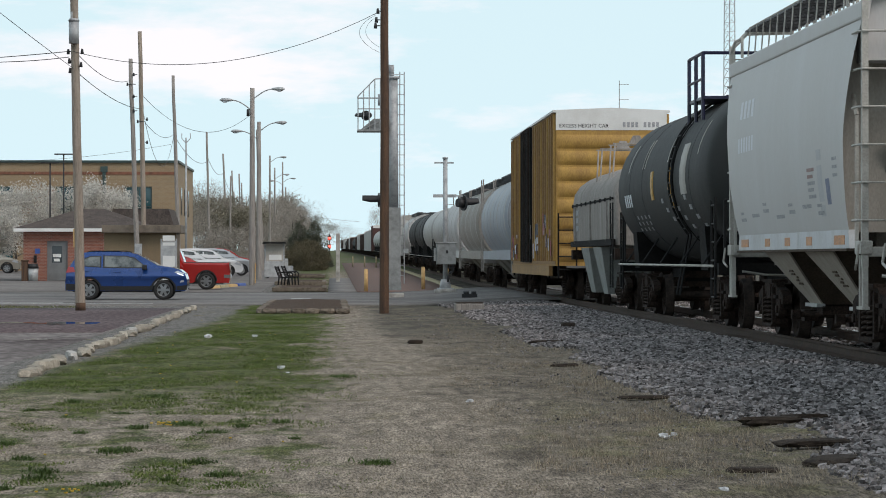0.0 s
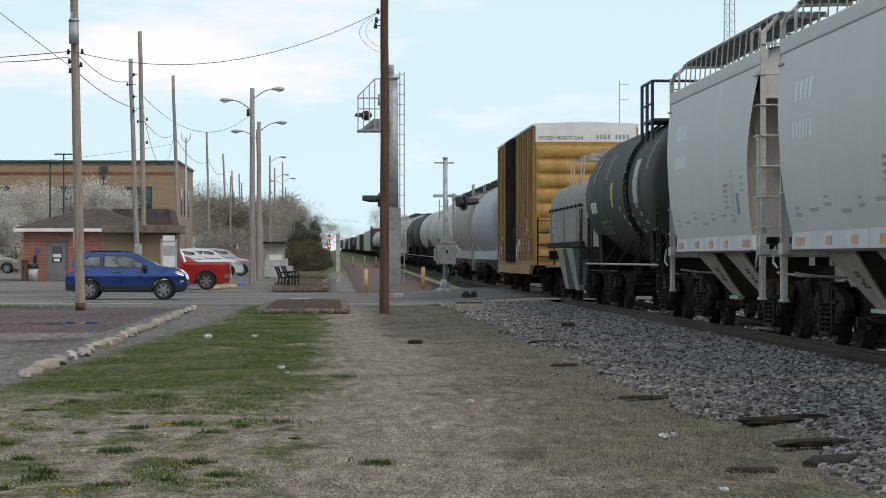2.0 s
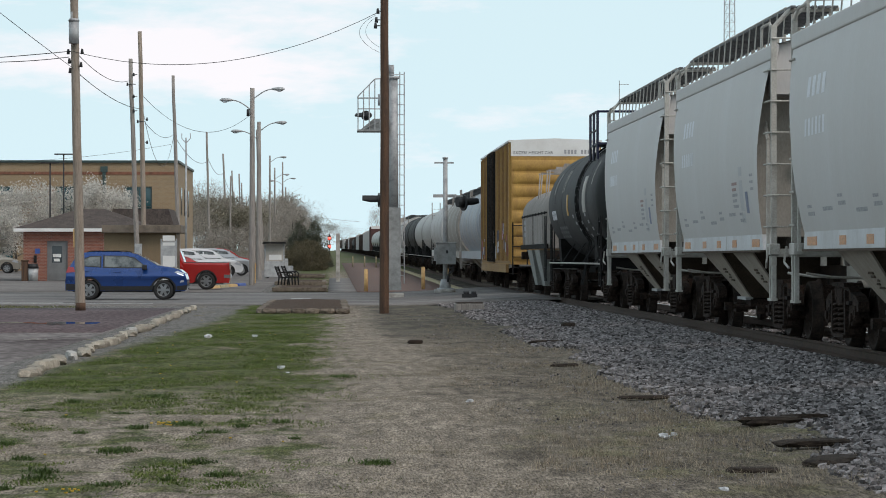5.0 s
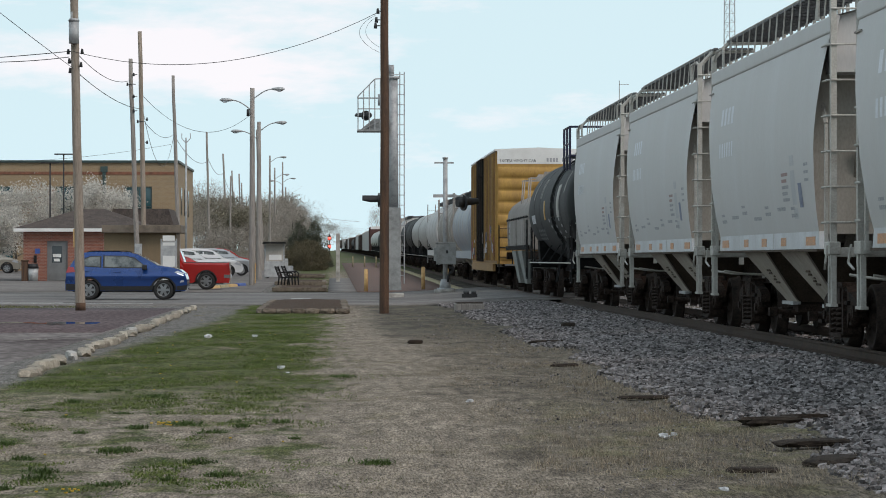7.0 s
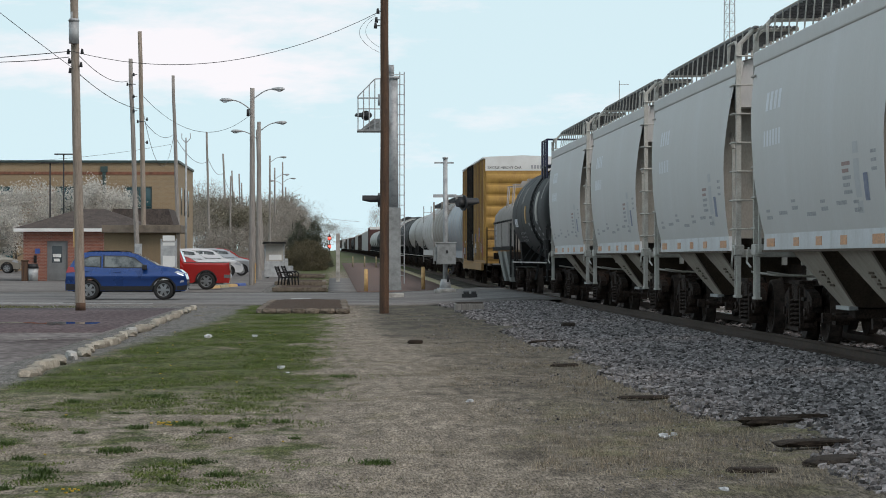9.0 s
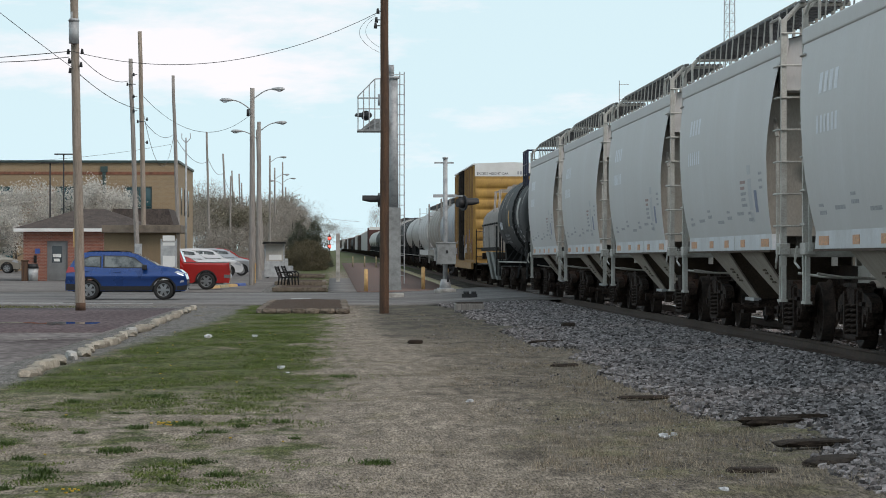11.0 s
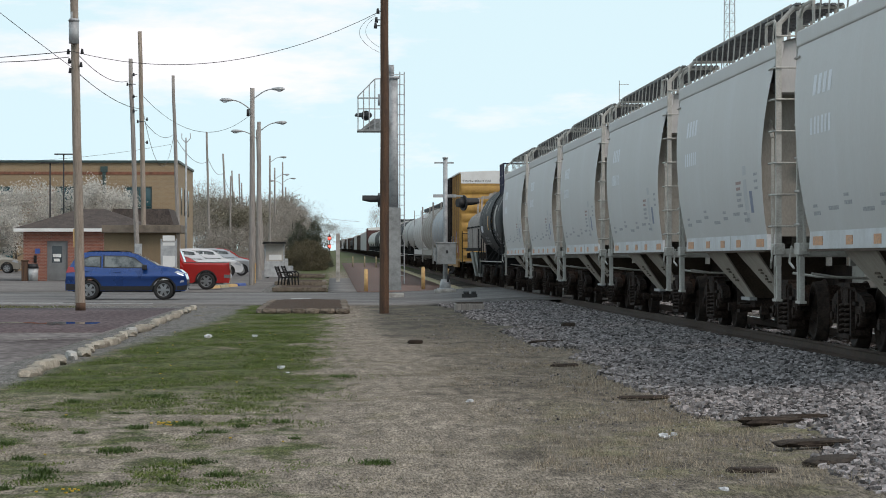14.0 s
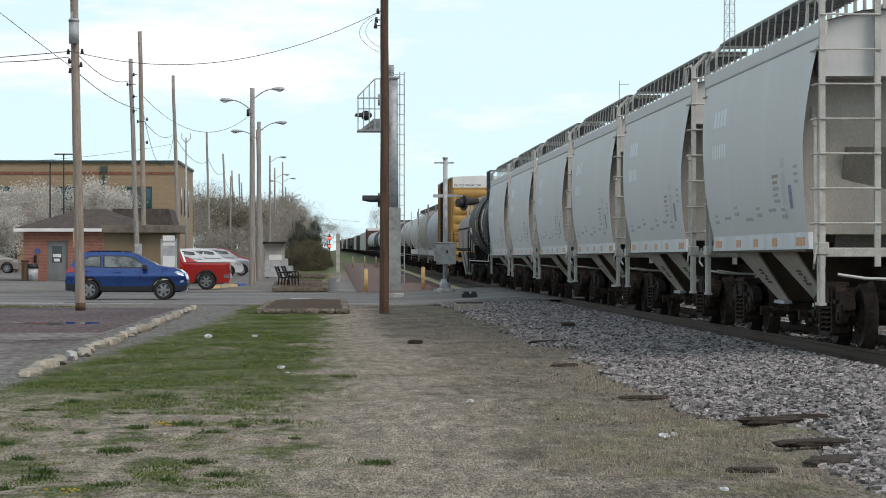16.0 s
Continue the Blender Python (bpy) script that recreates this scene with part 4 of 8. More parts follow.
def tank_car(length, body, detail=True, name="tank_car", label="black tank car with a navy railed platform on top", stripes=True):
    car = thing(name, label, "railway car")
    H, r, zc = length / 2 - 0.85, 1.52, 2.70
    bm = bm_new()
    tank_shell(bm, H - 0.15, r, zc)
    part("tank", bm, body, car)
    bm = bm_new()
    hoop(bm, -2.6, r, zc, 0.06, 0.014)
    part("tank_band", bm, M["tank_soot"] if body is M["tank"] else body, car)
    for y in (-H * 0.62, -H * 0.33, H * 0.33, H * 0.62):
        bm = bm_new()
        hoop(bm, y, r, zc, 0.05, 0.005)
        part("weld_band", bm, body, car)
    bm = bm_new()
    cyl(bm, (0, 0, 1.05), (0, 0, 1.25), 0.16, n=10)
    part("bottom_outlet", bm, M["tank_soot"] if body is M["tank"] else body, car)
    for e in (-1, 1):
        bm = bm_new()
        hexa(bm, [(-1.3, e * (H - 2.9), 1.05), (1.3, e * (H - 2.9), 1.05), (1.3, e * (H - 2.0), 1.05), (-1.3, e * (H - 2.0), 1.05)],
             [(-1.35, e * (H - 2.8), 1.8), (1.35, e * (H - 2.8), 1.8), (1.35, e * (H - 2.1), 1.8), (-1.35, e * (H - 2.1), 1.8)])
        part("saddle", bm, M["tank_soot"], car)
        bm = bm_new()
        box(bm, (0, e * (H - 1.2), 0.95), (0.6, 2.6, 0.35))
        box(bm, (0, e * (H - 0.1), 1.08), (2.8, 0.3, 0.2))
        part("draft_sill", bm, M["tank_soot"], car)
    for s in (-1, 1):
        bm = bm_new()
        cyl(bm, (s * 1.46, -H + 0.3, 1.13), (s * 1.46, H - 0.3, 1.13), 0.022, n=8)
        part("side_rail", bm, M["rail_white"], car, "thin white handrail")
        for i in range(5):
            bm = bm_new()
            y = -H + 1.6 + (2 * H - 3.2) * i / 4
            tube(bm, [(s * 1.46, y, 1.13), (s * 1.1, y + 0.1, 1.65)], 0.02, 5)
            part("rail_bracket", bm, M["black"], car)
        for e in (-1, 1):
            bm = bm_new()
            for y in (H - 0.25, H - 0.7):
                tube(bm, [(s * 1.42, e * y, 0.6), (s * 1.42, e * y, 2.25)], 0.022, 5)
            for k in range(6):
                tube(bm, [(s * 1.42, e * (H - 0.25), 0.62 + k * 0.3), (s * 1.42, e * (H - 0.7), 0.62 + k * 0.3)], 0.016, 5)
            part("corner_ladder", bm, M["black"], car)
    for e in (-1, 1):
        bm = bm_new()
        tube(bm, [(-1.3, e * (H + 0.02), 1.15), (-1.3, e * (H + 0.02), 2.2), (1.3, e * (H + 0.02), 2.2), (1.3, e * (H + 0.02), 1.15)], 0.025, 6)
        part("end_rail", bm, M["black"], car)
        bogie(car, e * (H - 2.3), detail)
        coupler(car, e * (H - 0.1), e)
    if detail:
        # platform, dome and rails on top, ladders down the sides
        bm = bm_new()
        cyl(bm, (0, -4.6, zc + r - 0.05), (0, -4.6, zc + r + 0.42), 0.42, n=20)
        box(bm, (0, -3.4, zc + r + 0.1), (0.35, 0.35, 0.3))
        part("dome", bm, M["tank_soot"], car)
        bm = bm_new()
        box(bm, (-0.95, -3.4, zc + r - 0.16), (0.5, 2.0, 0.05))
        box(bm, (0.95, -3.4, zc + r - 0.16), (0.5, 2.0, 0.05))
        part("top_platform", bm, M["navy"], car)
        for s in (-1, 1):
            bm = bm_new()
            zt = zc + r + 0.62
            for y in (-4.35, -3.4, -2.45):
                cyl(bm, (s * 1.2, y, zc + r - 0.55), (s * 1.2, y, zt), 0.035, n=6)
            tube(bm, [(s * 1.2, -4.35, zt), (s * 1.2, -2.45, zt)], 0.03)
            tube(bm, [(s * 1.2, -4.35, zt), (0, -4.35, zt)], 0.03)
            tube(bm, [(s * 1.2, -4.35, zt - 0.45), (s * 1.2, -2.45, zt - 0.45)], 0.024)
            part("platform_rail", bm, M["navy"], car, "navy blue safety rail")
            bm = bm_new()
            for y in (-2.82, -2.38):
                pts = [(s * (r + 0.06) * math.cos(radians(a)), y, zc + (r + 0.06) * math.sin(radians(a))) for a in range(-40, 71, 10)]
                tube(bm, [(s * 1.42, y, 0.6)] + pts, 0.022, 5)
            ladder = part("side_ladder", bm, M["black"], car)
            for k in range(13):
                bm = bm_new()
                a = radians(-35 + k * 8.0)
                cyl(bm, (s * (r + 0.06) * math.cos(a), -2.82, zc + (r + 0.06) * math.sin(a)), (s * (r + 0.06) * math.cos(a), -2.38, zc + (r + 0.06) * math.sin(a)), 0.014, n=5)
                part("rung", bm, M["black"], ladder)
    if stripes:
        for s in (-1, 1):
            def on(a, y0, y1, h, m, nm, lab=""):
                bm = bm_new()
                da = math.degrees(h / r) / 2
                sheet(bm, [[(s * q * math.cos(radians(a + da * u)), yy, zc + q * math.sin(radians(a + da * u))) for yy, q in ((y0, r + 0.002), (y0, r + 0.009), (y1, r + 0.009), (y1, r + 0.002))] for u in (-1, -0.5, 0, 0.5, 1)])
                part(nm, bm, m, car, lab)
            for i, y in enumerate((H - 2.6, H - 5.2, 2.2, -1.6, -H + 1.9)):
                on(24, y, y + 0.06, 0.62, M["rail_white"], "white_stripe", "thin white reflective stripe")
            on(-2, 0.55, 1.0, 0.55, M["placard"], "placard", "yellow warning placard")
            on(-6, -2.2, -1.8, 0.75, M["placard"], "placard", "yellow warning placard")
            on(5, -4.4, -3.6, 0.9, M["eave"], "data_panel", "grey data panel")
            for k in range(4):
                on(-10, H - 2.0 - k * 0.36, H - 2.18 - k * 0.36, 0.26, M["mark"], "reporting_mark")
            for k in range(12):
                on(-14 - (k % 4) * 7, -0.8 - k * 0.42, -0.5 - k * 0.42, 0.09, M["mark_dark"], "stencil_line")
                on(-24 - (k % 3) * 5, 2.2 + k * 0.22, 2.35 + k * 0.22, 0.08, M["mark_dark"], "stencil_line")
    return car


def short_hopper():
    """The small grimy hopper car with a rounded cover between the tank car and the boxcar."""
    car = thing("round_top_hopper_car", "grimy grey short hopper car with a rounded roof and cradle racks", "railway car")
    H = 5.35
    bm = bm_new()
    sec = [(-1.48, 1.55), (-1.50, 2.3)] + [(-1.50 * math.cos(radians(a)), 2.62 + 0.88 * math.sin(radians(a)) ** 0.85) for a in range(0, 181, 15)] + [(1.50, 2.3), (1.48, 1.55)]
    rows = [[(x * q * 0.94, y, 1.55 + (z - 1.55) * q2) for x, z in sec] for y, q, q2 in ((-H, 0.9, 0.86), (-H + 0.08, 0.97, 0.95), (-H + 0.3, 1, 1), (H - 0.3, 1, 1), (H - 0.08, 0.97, 0.95), (H, 0.9, 0.86))]
    vs = sheet(bm, rows)
    bm.faces.new(vs[0])
    bm.faces.new(vs[-1])
    part("body", bm, M["grimy"], car)
    bm = bm_new()
    for s in (-1, 1):
        box(bm, (s * 1.405, 0, 2.60), (0.04, 2 * H - 0.1, 0.045))
        for k in range(9):
            box(bm, (s * 1.42, -H + 0.4 + k * (2 * H - 0.8) / 8, 2.60), (0.04, 0.08, 0.09))
        box(bm, (s * 1.40, 0, 1.62), (0.10, 2 * H, 0.14))
    part("cover_seam", bm, M["tank_soot"], car, "dark clamped cover seam")
    for y in (-2.9, 0.2):
        bm = bm_new()
        for s in (-1, 1):
            tube(bm, [(s * 1.2, y + 0.5, 3.0), (s * 1.1, y + 1.1, 3.92)], 0.02)
            tube(bm, [(s * 1.2, y - 0.3, 3.0), (s * 1.1, y + 0.1, 3.92)], 0.02)
        box(bm, (0, y + 1.1, 3.92), (2.3, 0.03, 0.035))
        box(bm, (0, y + 0.1, 3.92), (2.3, 0.03, 0.035))
        for x in (-0.5, 0.5):
            prism(bm, [(x - 0.18, 3.95), (x + 0.18, 3.95), (x + 0.08, 4.15), (x - 0.08, 4.15)], "y", y + 1.02, y + 1.12)
        part("top_rack", bm, M["grimy"], car, "dull steel rack on the cover")
    for s in (-1, 1):
        bm = bm_new()
        for y in (-H - 0.1, -H + 0.4):
            tube(bm, [(s * 1.42, y, 0.6), (s * 1.42, y, 2.5)], 0.02)
        for k in range(6):
            tube(bm, [(s * 1.42, -H - 0.1, 0.65 + k * 0.34), (s * 1.42, -H + 0.4, 0.65 + k * 0.34)], 0.014, 5)
        part("ladder", bm, M["black"], car)
        for k in range(3):
            yy = -H + 1.2 + k * (2 * H - 2.4) / 2
            bm = bm_new()
            box(bm, (s * 1.425, yy, 2.1), (0.05, 0.09, 0.92))
            part("side_stake", bm, M["grimy"], car)
    for s in (-1, 1):
        for i in range(3):
            plate(car, "stencil_block", s * 1.415, H - 1.2, H - 2.0, 1.95 + i * 0.2, 2.08 + i * 0.2, M["mark_dark"])
    for c in (-1.7, 1.5):
        bm = bm_new()
        hexa(bm, [(-1.2, c - 0.55, 0.42), (1.2, c - 0.55, 0.42), (1.2, c + 0.55, 0.42), (-1.2, c + 0.55, 0.42)],
             [(-1.42, c - 1.05, 1.52), (1.42, c - 1.05, 1.52), (1.42, c + 1.05, 1.52), (-1.42, c + 1.05, 1.52)])
        part("chute", bm, M["chute"], car, "pale green-grey stained chute")
    bm = bm_new()
    box(bm, (0, 0, 1.2), (0.6, 2 * H + 0.5, 0.4))
    box(bm, (0, H + 0.15, 1.35), (2.8, 0.4, 0.25))
    box(bm, (0, -H - 0.15, 1.35), (2.8, 0.4, 0.25))
    part("underframe", bm, M["steel"], car)
    for e in (-1, 1):
        bogie(car, e * 3.9)
        coupler(car, e * (H + 0.2), e)
    return car


def high_boxcar():
    car = thing("boxcar", "tall yellow boxcar with a white roof and ribbed weathered sides", "railway car")
    H, W, Z0, Z1 = 9.25, 1.52, 1.05, 5.36
    bm = bm_new()
    prism(bm, [(-W, Z0), (W, Z0), (W, Z1 - 0.58), (-W, Z1 - 0.58)], "y", -H, H)
    part("body", bm, M["yellow"], car)
    bm = bm_new()
    prism(bm, [(-W - 0.006, Z1 - 0.58), (W + 0.006, Z1 - 0.58), (W + 0.006, Z1 - 0.10), (W + 0.09, Z1 - 0.09), (W + 0.09, Z1 - 0.03), (0, Z1 + 0.035), (-W - 0.09, Z1 - 0.03), (-W - 0.09, Z1 - 0.09), (-W - 0.006, Z1 - 0.10)], "y", -H - 0.012, H + 0.012)
    part("roof", bm, M["white"], car, "white painted roof and upper end band")
    for e in (-1, 1):
        for k in range(8):
            bm = bm_new()
            z = Z0 + 0.30 + k * 0.445
            rows = [[(x, e * (H + 0.005 + 0.075 * math.sin(math.pi * u) ** 0.7 * min(1, (W - abs(x)) / 0.25)), z - 0.19 + 0.38 * u) for u in (0, 0.12, 0.3, 0.5, 0.7, 0.88, 1)] for x in (-W + 0.03, -W + 0.15, -W + 0.3, 0, W - 0.3, W - 0.15, W - 0.03)]
            sheet(bm, rows)
            part("end_corrugation", bm, M["yellow"], car, "pressed yellow end rib")
    for s in (-1, 1):
        for i in range(24):
            y = -H + 0.15 + i * (2 * H - 0.3) / 23
            if -0.4 < y < 3.5:
                continue
            bm = bm_new()
            box(bm, (s * (W + 0.04), y, (Z0 + Z1) / 2 - 0.0), (0.08, 0.16, Z1 - Z0 - 0.26))
            part("side_post", bm, M["ochre"] if i % 3 else M["yellow"], car)
        bm = bm_new()
        box(bm, (s * (W + 0.01), 0, (Z0 + Z1) / 2), (0.02, 2 * H - 0.2, Z1 - Z0 - 0.08))
        part("side_panel", bm, M["ochre"], car, "weathered ochre side panel")
        for q in (-1, 1):
            bm = bm_new()
            box(bm, (s * (W + 0.07), 1.55 + q * 0.92, (Z0 + Z1) / 2), (0.08, 1.78, Z1 - Z0 - 0.16))
            door = part("sliding_door", bm, M["black"], car, "black ribbed sliding door")
            for k in range(5):
                bm = bm_new()
                box(bm, (s * (W + 0.135), 1.55 + q * 0.92 - 0.7 + k * 0.35, (Z0 + Z1) / 2), (0.05, 0.07, Z1 - Z0 - 0.2))
                part("door_rib", bm, M["black"] if k % 2 else M["steel"], door)
        bm = bm_new()
        box(bm, (s * (W + 0.06), 0, Z0 - 0.14), (0.1, 2 * H - 2.4, 0.28))
        part("side_sill", bm, M["ochre"], car)
        rnd = random.Random(5)
        for k in range(40):
            y = rnd.uniform(-H + 0.5, H - 0.5)
            z = Z0 + rnd.uniform(0.05, 1.1)
            w, h = rnd.uniform(0.15, 0.6), rnd.uniform(0.1, 0.45)
            plate(car, "graffiti_patch", s * (W + 0.084), y, y + w, z, z + h, M[rnd.choice(("graf_a", "graf_a", "graf_b", "graf_c"))], "spray-painted patch", 0.004)
    me = lettering("EXCESS HEIGHT CAR", 0.145)
    me.materials.append(M["black"])
    for e in (-1, 1):
        for k in range(9):
            if k != 4:
                bm = bm_new()
                box(bm, (e * (-0.35 - 0.115 * k), e * (H + 0.014), Z1 - 0.43), (0.075, 0.008, 0.14))
                part("reporting_mark", bm, M["mark_dark"], car, "dark stencilled bar")
        ob = new("lettering", me)
        ob.parent = car
        ob["label"] = "black lettering EXCESS HEIGHT CAR"
        ob.matrix_basis = Matrix.Translation((e * W * 0.95, e * (H + 0.014), Z1 - 0.51)) @ pose(0, 0, 0, 90, 0, 0 if e < 0 else 180)
    for e in (-1, 1):
        bm = bm_new()
        for s in (-1, 1):
            for x in (0.62, 1.15):
                cyl(bm, (s * (W - 0.05), e * (H + 0.12), 0.7), (s * (W - 0.05), e * (H + 0.12), 2.5), 0.025, n=6)
                cyl(bm, (s * (W - 0.55), e * (H + 0.12), 1.0), (s * (W - 0.55), e * (H + 0.12), 2.5), 0.025, n=6)
            for k in range(5):
                cyl(bm, (s * (W - 0.05), e * (H + 0.12), 0.95 + k * 0.36), (s * (W - 0.55), e * (H + 0.12), 0.95 + k * 0.36), 0.018, n=5)
        part("end_ladder", bm, M["black"], car)
        bm = bm_new()
        box(bm, (0, e * (H + 0.22), 1.02), (2.5, 0.4, 0.06))
        box(bm, (0, e * (H - 0.4), 0.85), (0.6, 1.4, 0.4))
        part("end_platform", bm, M["grating"], car)
        bogie(car, e * 6.9)
        coupler(car, e * (H + 0.1), e)
    bm = bm_new()
    box(bm, (0, 0, 0.85), (0.5, 2 * H - 2, 0.35))
    part("centre_sill", bm, M["steel"], car)
    return car


def round_hopper(body, L=18.4, label="silver round-sided covered hopper car"):
    """A long covered hopper with cylindrical sides, seen further up the train."""
    car = thing("round_sided_hopper_car", label, "railway car")
    H = L / 2 - 0.7
    sec = [(-1.15, 1.25)] + [(-1.56 * math.cos(radians(a)) , 2.75 + 1.65 * math.sin(radians(a))) for a in range(-48, 229, 12)][:] + [(1.15, 1.25)]
    bm = bm_new()
    rows = [[(x * q, y, 1.25 + (z - 1.25) * 1.0) for x, z in sec] for y, q in ((-H + 0.5, 1), (-H / 2, 1), (0, 1), (H / 2, 1), (H - 0.5, 1))]
    vs = sheet(bm, rows)
    bm.faces.new(vs[0])
    bm.faces.new(vs[-1])
    part("body", bm, body, car)
    bm = bm_new()
    for s in (-1, 1):
        box(bm, (s * 1.42, 0, 1.38), (0.12, 2 * H - 1, 0.34))
    part("side_sill", bm, body, car)
    bm = bm_new()
    for dx in (-0.5, 0.5):
        box(bm, (dx, 0, 4.55), (0.45, 2 * H - 0.4, 0.05))
    for k in range(9):
        box(bm, (0, -H + 1 + k * (2 * H - 2) / 8, 4.45), (1.5, 0.1, 0.2))
    part("running_board", bm, M["grating"], car)
    for c in (-H * 0.45, 0, H * 0.45):
        bm = bm_new()
        hexa(bm, [(-0.5, c - 0.5, 0.5), (0.5, c - 0.5, 0.5), (0.5, c + 0.5, 0.5), (-0.5, c + 0.5, 0.5)],
             [(-1.25, c - 1.7, 1.28), (1.25, c - 1.7, 1.28), (1.25, c + 1.7, 1.28), (-1.25, c + 1.7, 1.28)])
        part("hopper_bay", bm, M["hopper_dark"], car)
    for k in range(9):
        bm = bm_new()
        y = -H + 0.55 + k * (2 * H - 1.1) / 8
        sheet(bm, [[(x * 1.008, y - 0.06, 1.25 + (z - 1.25) * 1.004), (x * 1.02, y, 1.25 + (z - 1.25) * 1.006), (x * 1.008, y + 0.06, 1.25 + (z - 1.25) * 1.004)] for x, z in sec])
        part("panel_seam", bm, M["eave"] if k % 2 else body, car)
    for e in (-1, 1):
        bm = bm_new()
        for s in (-1, 1):
            for x in (1.45, 0.95):
                cyl(bm, (s * x, e * H, 0.7), (s * x, e * H, 4.5), 0.03, n=5)
            for k in range(9):
                cyl(bm, (s * 1.45, e * H, 0.9 + k * 0.4), (s * 0.95, e * H, 0.9 + k * 0.4), 0.016, n=4)
        box(bm, (0, e * (H - 0.1), 1.15), (2.8, 0.4, 0.2))
        box(bm, (0, e * (H - 0.6), 0.95), (0.6, 1.6, 0.35))
        part("end_frame", bm, M["grimy"], car)
        bogie(car, e * (H - 1.7), False)
        coupler(car, e * (H - 0.1), e)
    return car


def plain_boxcar(body, top, label, L=17.0, h=4.6):
    """A closed car far up the train: ribbed sides, flat ends, trucks."""
    car = thing("freight_car", label, "railway car")
    H = L / 2 - 0.6
    bm = bm_new()
    box(bm, (0, 0, (1.05 + h - 0.4) / 2), (3.0, 2 * H, h - 0.4 - 1.05))
    part("body", bm, body, car)
    bm = bm_new()
    prism(bm, [(-1.51, h - 0.4), (1.51, h - 0.4), (1.51, h), (0, h + 0.12), (-1.51, h)], "y", -H, H)
    part("roof", bm, top, car)
    bm = bm_new()
    for s in (-1, 1):
        for k in range(15):
            box(bm, (s * 1.54, -H + 0.1 + k * (2 * H - 0.2) / 14, (1.0 + h) / 2), (0.08, 0.14, h - 1.1))
    part("side_posts", bm, body, car)
    for e in (-1, 1):
        bogie(car, e * (H - 1.9), False)
        coupler(car, e * (H - 0.1), e)
    return car


# the train, from its last car up to its head: each entry is a car and its middle along the track at the start
TRAIN = []
first = hopper_car()
SPIN = []
for i in range(6):
    TRAIN.append([first if i == 0 else copy_thing(first, pose(0, 0, 0)), 38.35 - 12.8 * i])
TRAIN.append([tank_car(17.3, M["tank"]), 53.4])
TRAIN.append([short_hopper(), 68.2])
TRAIN.append([high_boxcar(), 86.65])
NEAR = len(TRAIN)
silver = round_hopper(M["silver"], 20.0, "silver-blue round-sided covered hopper car")
beige = round_hopper(M["beige"], 20.5, "dusty beige round-sided covered hopper car")
pale = round_hopper(M["hopper"], 20.0, "pale grey round-sided covered hopper car")
tank_w = tank_car(18.0, M["tank_white"], False, label="off-white tank car with dark bands", stripes=False)
tank_b = tank_car(18.0, M["tank"], False, label="plain black tank car in the train", stripes=False)
red_box = plain_boxcar(M["maroon"], M["white"], "dark red boxcar with a white roof", 18.5, 5.0)
brown_gon = plain_boxcar(M["brown"], M["brown"], "rusty brown ribbed freight car", 17.0, 4.2)
grey_hop = plain_boxcar(M["hopper"], M["eave"], "pale grey ribbed hopper car", 18.0, 4.5)
kinds = dict(s=(silver, 20.0), b=(beige, 20.5), p=(pale, 20.0), w=(tank_w, 18.0), k=(tank_b, 18.0), r=(red_box, 18.5), n=(brown_gon, 17.0), g=(grey_hop, 18.0))
y = 96.9
used = set()
for c in "sbpwwkkpgkwwkkwwwwrgggggnnnngggnnkkkknnnggnnnkkkgggnnnnn":
    car, L = kinds[c]
    if c in used:
        car = copy_thing(car, pose(0, 0, 0))
    used.add(c)
    TRAIN.append([car, y + L / 2])
    y += L


# ---------------------------------------------------------------- buildings
def panel(parent, name, x0, x1, y, z0, z1, material, label="", t=0.05):
    bm = bm_new()
    box(bm, ((x0 + x1) / 2, y, (z0 + z1) / 2), (x1 - x0, t, z1 - z0))
    return part(name, bm, material, parent, label)


def wall_with_holes(bm, x0, x1, y, t, z0, z1, holes):
    """A wall along x, t thick, with holes (x0, x1, z0, z1) that go through it."""
    xs = sorted({x0, x1, *[h[0] for h in holes], *[h[1] for h in holes]})
    for a, b in zip(xs, xs[1:]):
        cut = sorted([(h[2], h[3]) for h in holes if h[0] <= a + 1e-6 and h[1] >= b - 1e-6])
        z = z0
        for lo, hi in cut + [(z1, z1)]:
            if lo > z:
                box(bm, ((a + b) / 2, y + t / 2, (z + lo) / 2), (b - a, t, lo - z))
            z = hi


